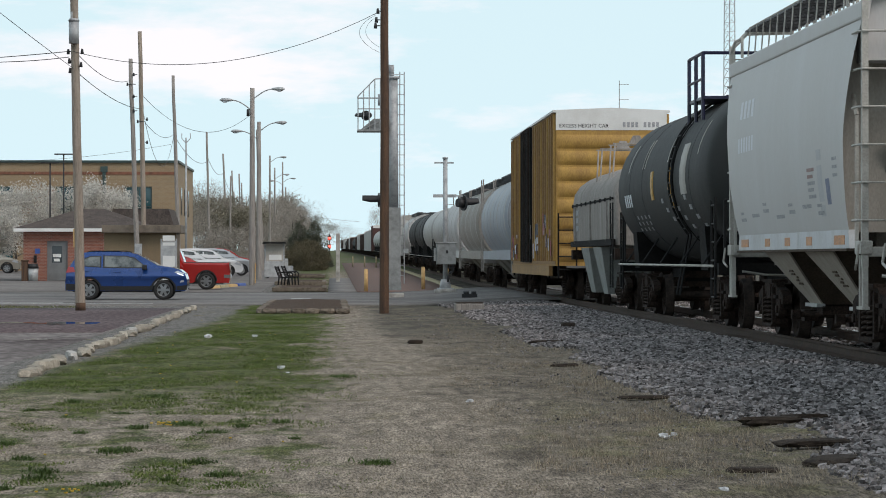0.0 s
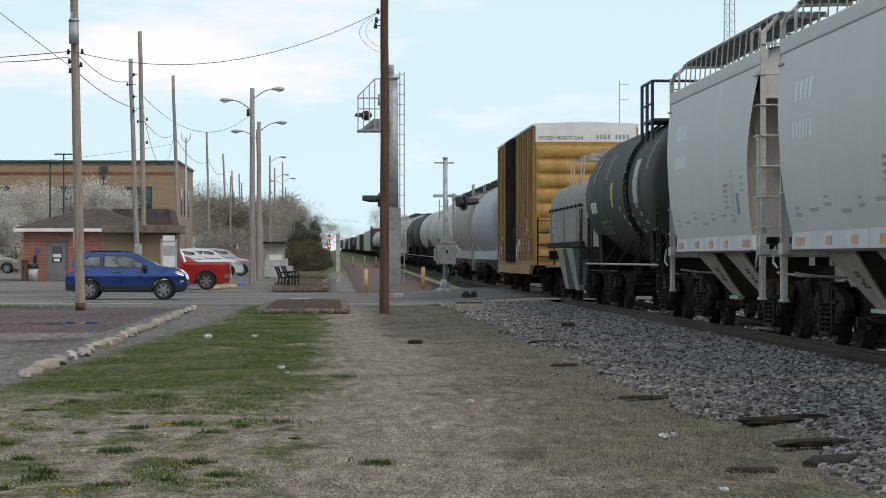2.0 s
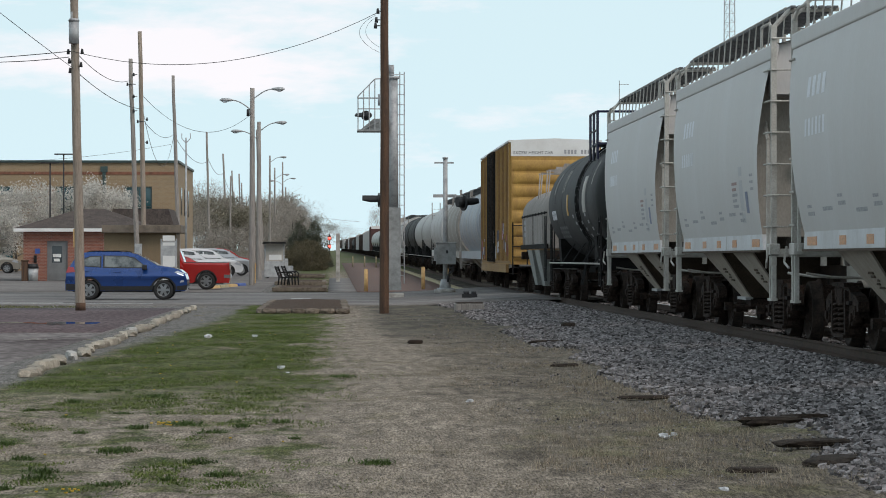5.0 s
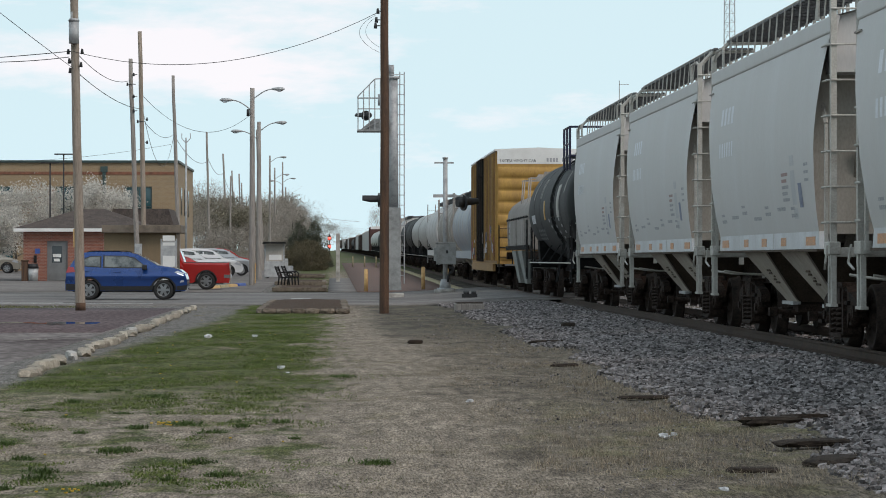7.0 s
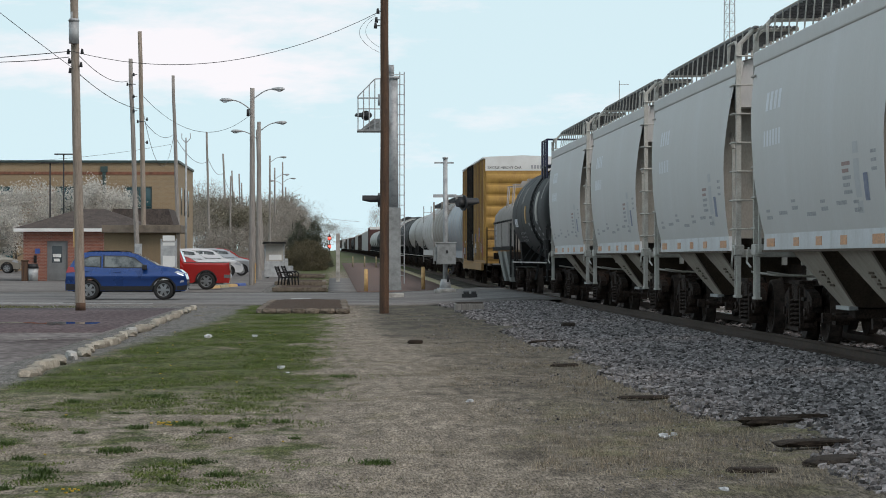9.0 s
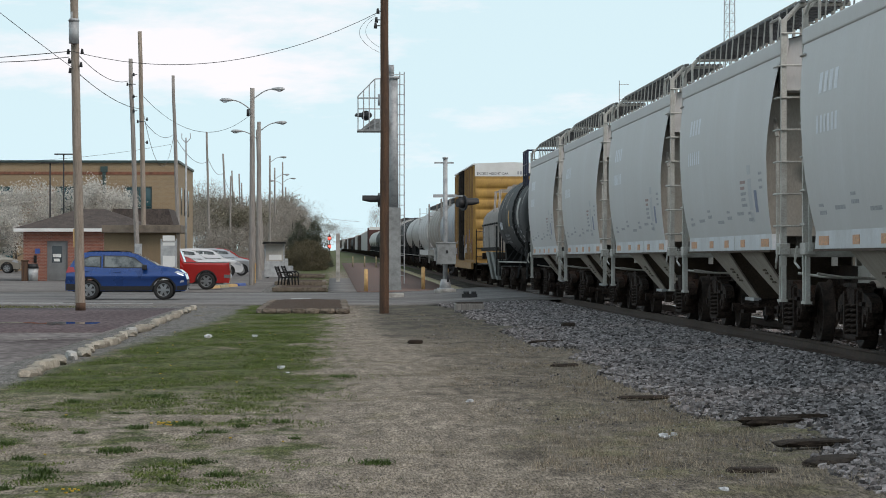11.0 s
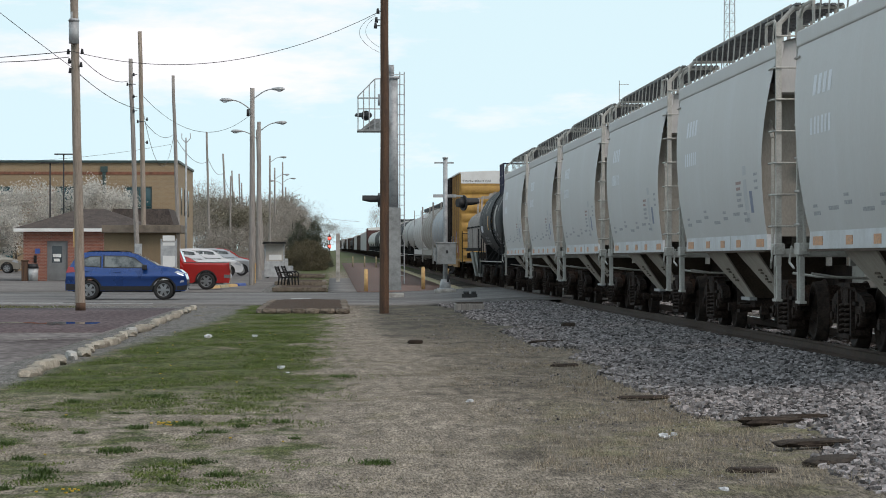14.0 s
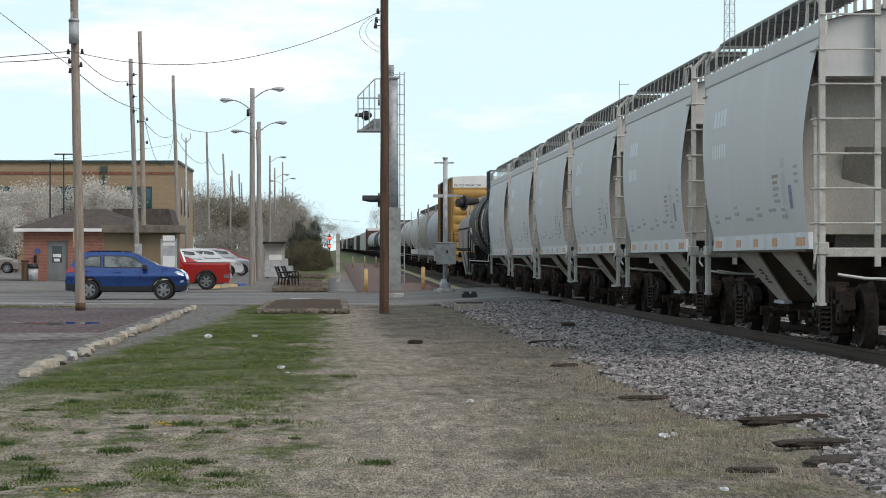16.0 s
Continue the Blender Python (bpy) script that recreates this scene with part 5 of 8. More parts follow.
def depot():
    """Small brick depot with a hipped roof, and the flat-roofed stucco shed that adjoins it."""
    g0 = land(158)
    d = thing("depot_building", "small red-brick depot with brown hipped roof and grey door", "building", pose(0, 158, g0))
    xa, xb, dep, h = -17.2, -12.75, 7.0, 2.72
    bm = bm_new()
    wall_with_holes(bm, xa, xb, 0, 0.25, 0, h, [(-15.9, -14.75, 0.0, 2.22)])
    box(bm, (xa + 0.125, dep / 2 + 0.12, h / 2), (0.25, dep - 0.25, h))
    box(bm, (xb - 0.125, dep / 2 + 0.12, h / 2), (0.25, dep - 0.25, h))
    box(bm, ((xa + xb) / 2, dep, h / 2), (xb - xa - 0.5, 0.25, h))
    part("wall", bm, M["depot_brick"], d)
    panel(d, "door_frame", -15.9, -14.75, 0.12, 2.12, 2.22, M["door_grey"])
    for x in (-15.87, -14.78):
        panel(d, "door_frame", x - 0.03, x + 0.03, 0.12, 0.0, 2.12, M["door_grey"])
    door = panel(d, "door", -15.84, -14.81, 0.14, 0.02, 2.12, M["door_grey"], "grey metal door with a glazed upper half")
    panel(door, "door_glass", -15.62, -15.06, 0.11, 1.02, 1.95, M["dark_glass"], "dark glass pane", 0.02)
    panel(door, "notice", -15.58, -15.12, 0.094, 1.32, 1.5, M["white"], "white paper notice", 0.01)
    panel(door, "notice", -15.52, -15.2, 0.094, 1.08, 1.24, M["white"], "white paper notice", 0.01)
    panel(d, "access_sign", -16.55, -16.28, -0.03, 1.52, 1.8, M["sign_blue"], "small blue sign on the brick", 0.02)
    panel(d, "call_box", -16.6, -16.46, -0.06, 1.0, 1.42, M["black"], "black call box", 0.12)
    bm = bm_new()
    o = 0.5
    e0, e1 = h + 0.02, h + 0.2
    box(bm, ((xa + xb) / 2, dep / 2, (e0 + e1) / 2), (xb - xa + 2 * o, dep + 2 * o, e1 - e0))
    part("fascia", bm, M["white"], d, "white painted fascia board")
    bm = bm_new()
    cx = (xa + xb) / 2 + 0.9
    a = [bm.verts.new(p) for p in ((xa - o, -o, e1 + 0.004), (xb + o + 2.4, -o, e1 + 0.004), (xb + o + 2.4, dep + o, e1 + 0.004), (xa - o, dep + o, e1 + 0.004))]
    r0, r1 = bm.verts.new((cx - 0.3, dep / 2, e1 + 1.15)), bm.verts.new((cx + 1.1, dep / 2, e1 + 1.15))
    for f in ((a[0], a[1], r1, r0), (a[1], a[2], r1), (a[2], a[3], r0, r1), (a[3], a[0], r0), tuple(a[::-1])):
        bm.faces.new(f)
    part("roof", bm, M["shingle"], d, "brown shingled hipped roof")
    s = thing("stucco_shed", "flat-roofed tan stucco shed beside the lot", "building", pose(0, 118.6, land(118.6)))
    xa, xb, h, dep = -9.55, -6.55, 2.45, 2.9
    bm = bm_new()
    box(bm, ((xa + xb) / 2, dep / 2, h / 2), (xb - xa, dep, h))
    part("wall", bm, M["shed"], s)
    bm = bm_new()
    box(bm, ((xa + xb) / 2 + 0.08, dep / 2 - 0.2, h + 0.17), (xb - xa + 0.3, dep + 0.5, 0.33))
    part("flat_roof", bm, M["shed_fascia"], s, "weathered brown roof fascia", bevel=0.02)
    bm = bm_new()
    box(bm, (xb + 0.1, -0.3, h / 2), (0.13, 0.13, h))
    part("corner_post", bm, M["shed_fascia"], s)
    b = thing("raised_roof_block", "dark shingled upper roof behind the flat shed", "building", pose(0, 168, land(168)))
    bm = bm_new()
    box(bm, (-11.3, 3, 1.6), (3.2, 6, 3.2))
    part("wall", bm, M["shed"], b)
    bm = bm_new()
    prism(bm, [(-13.2, 3.2), (-9.4, 3.2), (-9.7, 4.15), (-13.0, 4.15)], "y", -0.4, 6.4)
    part("roof", bm, M["shingle"], b)
    n = thing("notice_board", "grey framed notice board with pale posters", "notice board", pose(-6.78, 117.3, land(117.3)))
    bm = bm_new()
    for x in (-0.31, 0.31):
        box(bm, (x, 0, 1.1), (0.06, 0.06, 2.2))
    part("post", bm, M["galv"], n)
    bm = bm_new()
    box(bm, (0, 0, 1.25), (0.56, 0.06, 1.7))
    part("panel", bm, M["board_grey"], n)
    for z0, z1, m in ((1.05, 1.5, "white"), (1.58, 1.85, "board_grey"), (1.92, 2.05, "white"), (0.35, 0.95, "white"), (2.12, 2.34, "white")):
        panel(n, "poster", -0.25, 0.25, -0.042, z0, z1, M[m], "pale printed poster", 0.012)
    bin_ = thing("trash_can", "grey metal trash can with a dark rim", "trash can", pose(-16.55, 156.9, g0))
    bm = bm_new()
    cyl(bm, (0, 0, 0), (0, 0, 0.7), 0.27, 0.3, n=18)
    part("bin", bm, M["galv"], bin_)
    bm = bm_new()
    cyl(bm, (0, 0, 0.7), (0, 0, 0.95), 0.32, 0.26, n=18)
    part("lid", bm, M["trim_black"], bin_, "black rounded lid")
    bm = bm_new()
    box(bm, (0, 0, 0.55), (0.34, 0.34, 1.1))
    box(bm, (0, 0, 1.13), (0.40, 0.40, 0.08))
    solo("brick_pier", bm, M["wood_creo"], "low dark brown pier beside the trash can", "pier", pose(-17.0, 156.9, g0), bevel=0.01)


depot()


def brick_block():
    """The two-storey tan brick building behind."""
    Y = 226.0
    g0 = land(Y)
    b = thing("brick_building", "two-storey tan brick building with green coping and teal windows", "building", pose(0, Y, g0))
    x0, x1, dep, h = -40.0, -12.35, 24.0, 8.6
    wins = []
    for xc in (-37.6, -31.9, -26.5, -20.9, -15.5):
        wins.append((xc - 1.1, xc + 1.1, 4.35, 6.7))
        wins.append((xc - 1.1, xc + 1.1, 0.8, 3.0))
    bm = bm_new()
    wall_with_holes(bm, x0, x1, 0, 0.35, 0, h, wins)
    box(bm, (x0 + 0.175, dep / 2, h / 2), (0.35, dep - 0.7, h))
    box(bm, ((x0 + x1) / 2, dep, h / 2), (x1 - x0, 0.35, h))
    part("wall", bm, M["tan_brick"], b)
    bm = bm_new()
    box(bm, (x1 - 0.175, dep / 2, h / 2), (0.35, dep - 0.72, h))
    part("side_wall", bm, M["tan_brick"], b)
    for yy in (5, 10.5, 16):
        bm = bm_new()
        box(bm, (x1 + 0.02, yy, 5.6), (0.06, 1.4, 2.2))
        part("side_window", bm, M["dark_glass"], b)
    for wx0, wx1, z0, z1 in wins:
        bm = bm_new()
        box(bm, ((wx0 + wx1) / 2, 0.16, (z0 + z1) / 2), (wx1 - wx0 - 0.2, 0.03, z1 - z0 - 0.2))
        w = part("window", bm, M["teal_glass"], b, "teal tinted glass in a dark green frame")
        for c, s in ((((wx0 + wx1) / 2, 0.12, z0 + 0.05), (wx1 - wx0, 0.12, 0.1)), (((wx0 + wx1) / 2, 0.12, z1 - 0.05), (wx1 - wx0, 0.12, 0.1)),
                     ((wx0 + 0.05, 0.12, (z0 + z1) / 2), (0.1, 0.12, z1 - z0 - 0.2)), ((wx1 - 0.05, 0.12, (z0 + z1) / 2), (0.1, 0.12, z1 - z0 - 0.2)),
                     (((wx0 + wx1) / 2, 0.12, (z0 + z1) / 2), (0.08, 0.12, z1 - z0 - 0.2)), (((wx0 + wx1) / 2, 0.115, z0 + 0.75), (wx1 - wx0 - 0.2, 0.12, 0.07))):
            bm = bm_new()
            box(bm, c, s)
            part("frame_bar", bm, M["green_trim"], w)
        panel(b, "window_sill", wx0 - 0.1, wx1 + 0.1, -0.04, z0 - 0.14, z0 - 0.01, M["concrete_pole"], "", 0.12)
    panel(b, "brick_band", x0, x1 + 0.01, -0.02, h - 0.95, h - 0.72, M["band_brick"], "dark red brick band", 0.06)
    panel(b, "brick_band", x0, x1 + 0.01, -0.02, 3.55, 3.75, M["band_brick"], "dark red brick band", 0.06)
    for x in (-34.8, -29.0, -18.2):
        panel(b, "downpipe", x - 0.13, x + 0.13, -0.07, 0.0, h - 0.3, M["green_trim"], "dark green downpipe", 0.14)
        panel(b, "rain_head", x - 0.28, x + 0.28, -0.1, h - 0.75, h - 0.3, M["green_trim"], "", 0.2)
    bm = bm_new()
    box(bm, ((x0 + x1) / 2, dep / 2, h + 0.09), (x1 - x0 + 0.24, dep + 0.4, 0.18))
    part("coping", bm, M["green_trim"], b, "dark green metal coping")
    bm = bm_new()
    box(bm, ((x0 + x1) / 2, dep / 2, h - 0.3), (x1 - x0 - 0.7, dep - 0.7, 0.2))
    part("roof", bm, M["shingle"], b)


brick_block()


# ---------------------------------------------------------------- poles, lamps and wires
def pole(name, x, y, h, r0, r1, material, label, category="utility pole", lean=(0, 0), group=""):
    g0 = land(y)
    p = thing(name, label, category, pose(x, y, g0), group)
    bm = bm_new()
    k = 9
    n = 14
    rnd = random.Random(int(x * 31 + y))
    rows = []
    for i in range(k + 1):
        u = i / k
        q = r0 + (r1 - r0) * u
        wx, wy = lean[0] * u + rnd.uniform(-0.012, 0.012), lean[1] * u
        rows.append([(wx + q * math.cos(6.28318 * j / n), wy + q * math.sin(6.28318 * j / n), -0.05 + (h + 0.05) * u) for j in range(n)])
    vs = sheet(bm, rows, close=True)
    bm.faces.new(vs[-1])
    part("shaft", bm, material, p)
    return p


def insulators(p, pts):
    for x, y, z in pts:
        bm = bm_new()
        cyl(bm, (x, y, z - 0.07), (x, y, z + 0.07), 0.045, 0.03, n=8)
        cyl(bm, (x * 0.2, y, z), (x, y, z), 0.015, n=5)
        part("insulator", bm, M["cable"], p)


pw = pole("utility_pole", 1.31, 72.2, 10.4, 0.124, 0.095, M["wood_creo"], "dark creosoted wooden utility pole on the verge", lean=(0.02, 0))
insulators(pw, [(-0.16, -0.05, 7.72), (-0.22, 0.0, 7.35), (-0.2, 0.0, 7.5)])
bm = bm_new()
tube(bm, [(-0.12 - 0.46 * math.sin(math.pi * u) ** 0.8 - 0.1 * (1 - u), 0, 7.62 - 0.95 * u) for u in [i / 12 for i in range(13)]], 0.006, 4)
tube(bm, [(-0.12 - 0.30 * math.sin(math.pi * u) ** 0.8 - 0.1 * (1 - u), -0.05, 7.55 - 0.75 * u) for u in [i / 12 for i in range(13)]], 0.006, 4)
tube(bm, [(0.1, 0, 8.1), (0.4, 0, 8.3), (0.55, 0, 8.9)], 0.008, 4)
part("drip_loop", bm, M["cable"], pw)
pl = pole("utility_pole", -6.76, 76.1, 10.2, 0.135, 0.10, M["wood_pole"], "weathered wooden utility pole with a transformer can", lean=(-0.22, 0))
bm = bm_new()
cyl(bm, (-0.16, -0.22, 7.15), (-0.16, -0.22, 7.75), 0.135, n=16)
cyl(bm, (-0.16, -0.22, 7.75), (-0.16, -0.22, 7.82), 0.16, 0.12, n=16)
cyl(bm, (-0.22, -0.26, 7.82), (-0.22, -0.26, 8.0), 0.03, n=6)
part("transformer", bm, M["galv"], pl, "small grey transformer can")
insulators(pl, [(-0.33, 0, 6.95), (0.05, -0.1, 6.95), (-0.3, 0, 6.7), (0.02, -0.1, 6.6), (-0.28, 0, 6.45)])
bm = bm_new()
cyl(bm, (0, 0, 0.0), (0, 0, 0.22), 0.142, 0.139, n=14)
part("tarred_foot", bm, M["wood_creo"], pl, "dark tarred foot")
bm = bm_new()
box(bm, (-0.17, 0.0, 1.95), (0.04, 0.1, 0.5))
part("yellow_guard", bm, M["bollard"], pl, "yellow plastic strip")
GP = "weathered utility poles along the tracks"
poles = []
for x, y, h, r, lean, m in ((-8.05, 117.4, 9.66, 0.115, (-0.33, 0), "pole_grey"), (-8.12, 122.6, 11.2, 0.12, (-0.22, 0), "wood_pole"), (-10.6, 196, 13.75, 0.15, (-0.45, 0), "pole_grey"),
                            (-12.6, 290, 13.6, 0.14, (-0.3, 0), "pole_grey"), (-13.0, 350, 13.4, 0.15, (-0.55, 0), "pole_grey"), (-14.9, 435, 13.6, 0.15, (-0.6, 0), "pole_grey"),
                            (-15.8, 500, 13.2, 0.16, (-0.3, 0), "pole_grey"), (-5.6, 225, 11.2, 0.17, (-0.4, 0), "pole_grey"), (-10.7, 330, 10.4, 0.12, (-0.2, 0), "pole_grey"),
                            (-13.6, 395, 9.6, 0.12, (-0.2, 0), "pole_grey"), (-10.9, 300, 9.4, 0.12, (0.1, 0), "pole_grey"), (-6.4, 385, 10.0, 0.13, (0, 0), "pole_grey")):
    poles.append(pole("utility_pole", x, y, h, r, r * 0.72, M[m], "tall grey weathered wooden utility pole", lean=lean, group=GP))
for z, x in ((9.0, 0.12), (8.6, -0.14), (8.1, 0.12), (7.5, 0.12)):
    insulators(poles[0], [(-0.3 + x, -0.1, z)])
bm = bm_new()
box(bm, (0.02, -0.2, 1.75), (0.3, 0.14, 0.5))
cyl(bm, (0.02, -0.28, 1.8), (0.02, -0.3, 1.8), 0.1, n=14)
part("meter_box", bm, M["galv"], poles[0], "grey electric meter box")
insulators(poles[1], [(0.1, -0.1, 7.4), (-0.3, -0.1, 7.3), (0.1, -0.1, 6.4)])
cp = thing("cctv_mast", "slim grey steel mast with a small fork on top", "mast", pose(-10.35, 200, land(200)))
bm = bm_new()
cyl(bm, (0, 0, 0), (0, 0, 9.6), 0.09, 0.06, n=10)
tube(bm, [(0, 0, 9.2), (-0.3, 0, 9.55), (-0.3, 0, 9.9)], 0.03)
tube(bm, [(0, 0, 9.2), (0.3, 0, 9.55), (0.3, 0, 9.9)], 0.03)
part("pole", bm, M["galv"], cp)
for x, y, h in ((-18.95, 200, 8.4), (-19.9, 200, 7.8)):
    lp = thing("parking_lamp", "dark steel parking lamp with flat heads", "street lamp", pose(x, y, land(y)))
    bm = bm_new()
    cyl(bm, (0, 0, 0), (0, 0, h), 0.07, 0.05, n=8)
    part("post", bm, M["trim_black"], lp)
    bm = bm_new()
    box(bm, (0, 0, h + 0.02), (1.3, 0.3, 0.09))
    part("lamp_head", bm, M["trim_black"], lp)


def street_lamp(x, y, h, arms, r=0.16):
    p = thing("street_lamp", "tall weathered pole with curved arms and cobra-head lamps", "street lamp", pose(x, y, land(y)), "street lamps along the lot")
    bm = bm_new()
    rows = [[(-0.14 * (1 - u) * 0 + (r - 0.05 * u) * math.cos(6.28318 * j / 14), (r - 0.05 * u) * math.sin(6.28318 * j / 14), h * u) for j in range(14)] for u in (0, 0.25, 0.5, 0.75, 1)]
    vs = sheet(bm, rows, close=True)
    bm.faces.new(vs[-1])
    part("shaft", bm, M["pole_grey"], p)
    for s, z in arms:
        bm = bm_new()
        pts = [(s * (0.1 + 0.9 * u), 0, z + 0.45 * math.sin(u * 1.57)) for u in (0, 0.2, 0.4, 0.6, 0.8, 1.0)]
        tube(bm, pts, 0.03)
        arm = part("arm", bm, M["galv"], p)
        bm = bm_new()
        sec = [(0.95, 0.05), (1.1, 0.09), (1.3, 0.12), (1.5, 0.11), (1.62, 0.02)]
        sheet(bm, [[(s * xx, q * 1.2 * math.cos(6.28318 * j / 12), z + 0.46 + q * 0.8 * math.sin(6.28318 * j / 12)) for j in range(12)] for xx, q in sec], close=True)
        head = part("lamp_head", bm, M["galv"], arm, "grey cobra-head lamp")
        bm = bm_new()
        sheet(bm, [[(s * xx, q * math.cos(6.28318 * j / 10), z + 0.40 - 0.02 + q * 0.7 * math.sin(6.28318 * j / 10)) for j in range(10)] for xx, q in ((1.2, 0.01), (1.28, 0.08), (1.42, 0.08), (1.5, 0.01))], close=True)
        part("lens", bm, M["lamp_clear"], arm, "clear lamp lens")
    return p


sl = street_lamp(-3.98, 140, 9.75, ((1, 9.25), (-1, 8.7)))
bm = bm_new()
cyl(bm, (-0.2, -0.1, 8.35), (-0.2, -0.1, 8.7), 0.08, n=10)
part("photocell_box", bm, M["trim_black"], sl)
panel(sl, "yellow_guard", 0.13, 0.18, -0.1, 0.1, 1.1, M["bollard"], "yellow conduit guard", 0.07)
street_lamp(-4.25, 163, 9.1, ((1, 8.6), (-1, 8.1)))
street_lamp(-6.0, 270, 10.6, ((1, 10.0),), 0.13)
street_lamp(-6.4, 312, 10.6, ((1, 9.4),), 0.13)
street_lamp(-6.2, 350, 12.4, ((1, 9.9), (-1, 9.6)), 0.13)


def wire(a, b, sag, r=0.012, label="thin black overhead wire", n=18):
    bm = bm_new()
    a, b = Vector(a), Vector(b)
    pts = [a.lerp(b, i / n) - Vector((0, 0, sag * 4 * (i / n) * (1 - i / n))) for i in range(n + 1)]
    vs = sheet(bm, [[p + Vector((r * math.cos(2.0944 * j), 0, r * math.sin(2.0944 * j))) for j in range(3)] for p in pts], close=True)
    solo("overhead_wire", bm, M["cable"], label, "wire", group="overhead wires")


PL, PW, P0, P1, P2 = (-6.95, 76.0), (1.12, 72.2), (-8.38, 117.4), (-8.27, 122.6), (-11.0, 196)
wire((PL[0], PL[1], 6.95), (PW[0], PW[1], 7.67), 0.76, 0.009)
wire((PL[0] - 0.1, PL[1], 6.95), (-14.5, 70, 6.1), 0.1)
wire((PL[0] - 0.1, PL[1], 6.8), (-14.5, 70, 7.3), 0.5)
wire((PL[0], PL[1], 6.5), (-11.6, 62, 10.4), 0.12, 0.010)
wire((PL[0] + 0.1, PL[1], 6.9), (P0[0], P0[1], 8.78), 0.32, 0.012)
wire((PL[0] + 0.1, PL[1], 6.4), (P1[0], P1[1], 7.88), 0.22, 0.014)
wire((P1[0], P1[1], 8.5), (-4.15, 140, 8.45), 1.18, 0.012)
wire((P1[0], P1[1], 8.1), (P2[0], P2[1], 9.9), 2.4, 0.014)
wire((P1[0], P1[1], 7.5), (P2[0], P2[1], 10.0), 0.5, 0.014)
wire((P2[0], P2[1], 10.0), (-12.9, 290, 11.3), 0.8, 0.022)
wire((-12.9, 290, 12.0), (-13.5, 350, 12.0), 0.9, 0.022)
wire((-13.5, 350, 12.0), (-15.4, 435, 12.0), 0.9, 0.022)
wire((-15.4, 435, 11.0), (4.9, 520, 8.2), 0.7, 0.025)
wire((-31.0, 226, 9.2), (-11.2, 196, 9.3), 0.5, 0.012)


# ---------------------------------------------------------------- railway signals
def signal_head(parent, x, y, z, s, r=0.2):
    """A round backplate with a hooded lamp; s: the side to which the hood points along the track."""
    bm = bm_new()
    cyl(bm, (x, y, z), (x + s[0] * 0.06, y + s[1] * 0.06, z), r * 1.5, n=20)
    cyl(bm, (x, y, z), (x - s[0] * 0.25, y - s[1] * 0.25, z), r, r * 0.8, n=16)
    h = part("signal_head", bm, M["trim_black"], parent, "black signal head")
    bm = bm_new()
    rows = []
    for k, q in ((0.05, 1.0), (0.35, 0.95), (0.62, 0.55)):
        rows.append([(x + s[0] * k + (-s[1]) * r * math.cos(a) * 1, y + s[1] * k + s[0] * r * math.cos(a), z + r * math.sin(a) * (1 if math.sin(a) > 0 else q - 0.4)) for a in [radians(-50 + 280 * i / 14) for i in range(15)]])
    sheet(bm, rows)
    part("hood", bm, M["trim_black"], h)


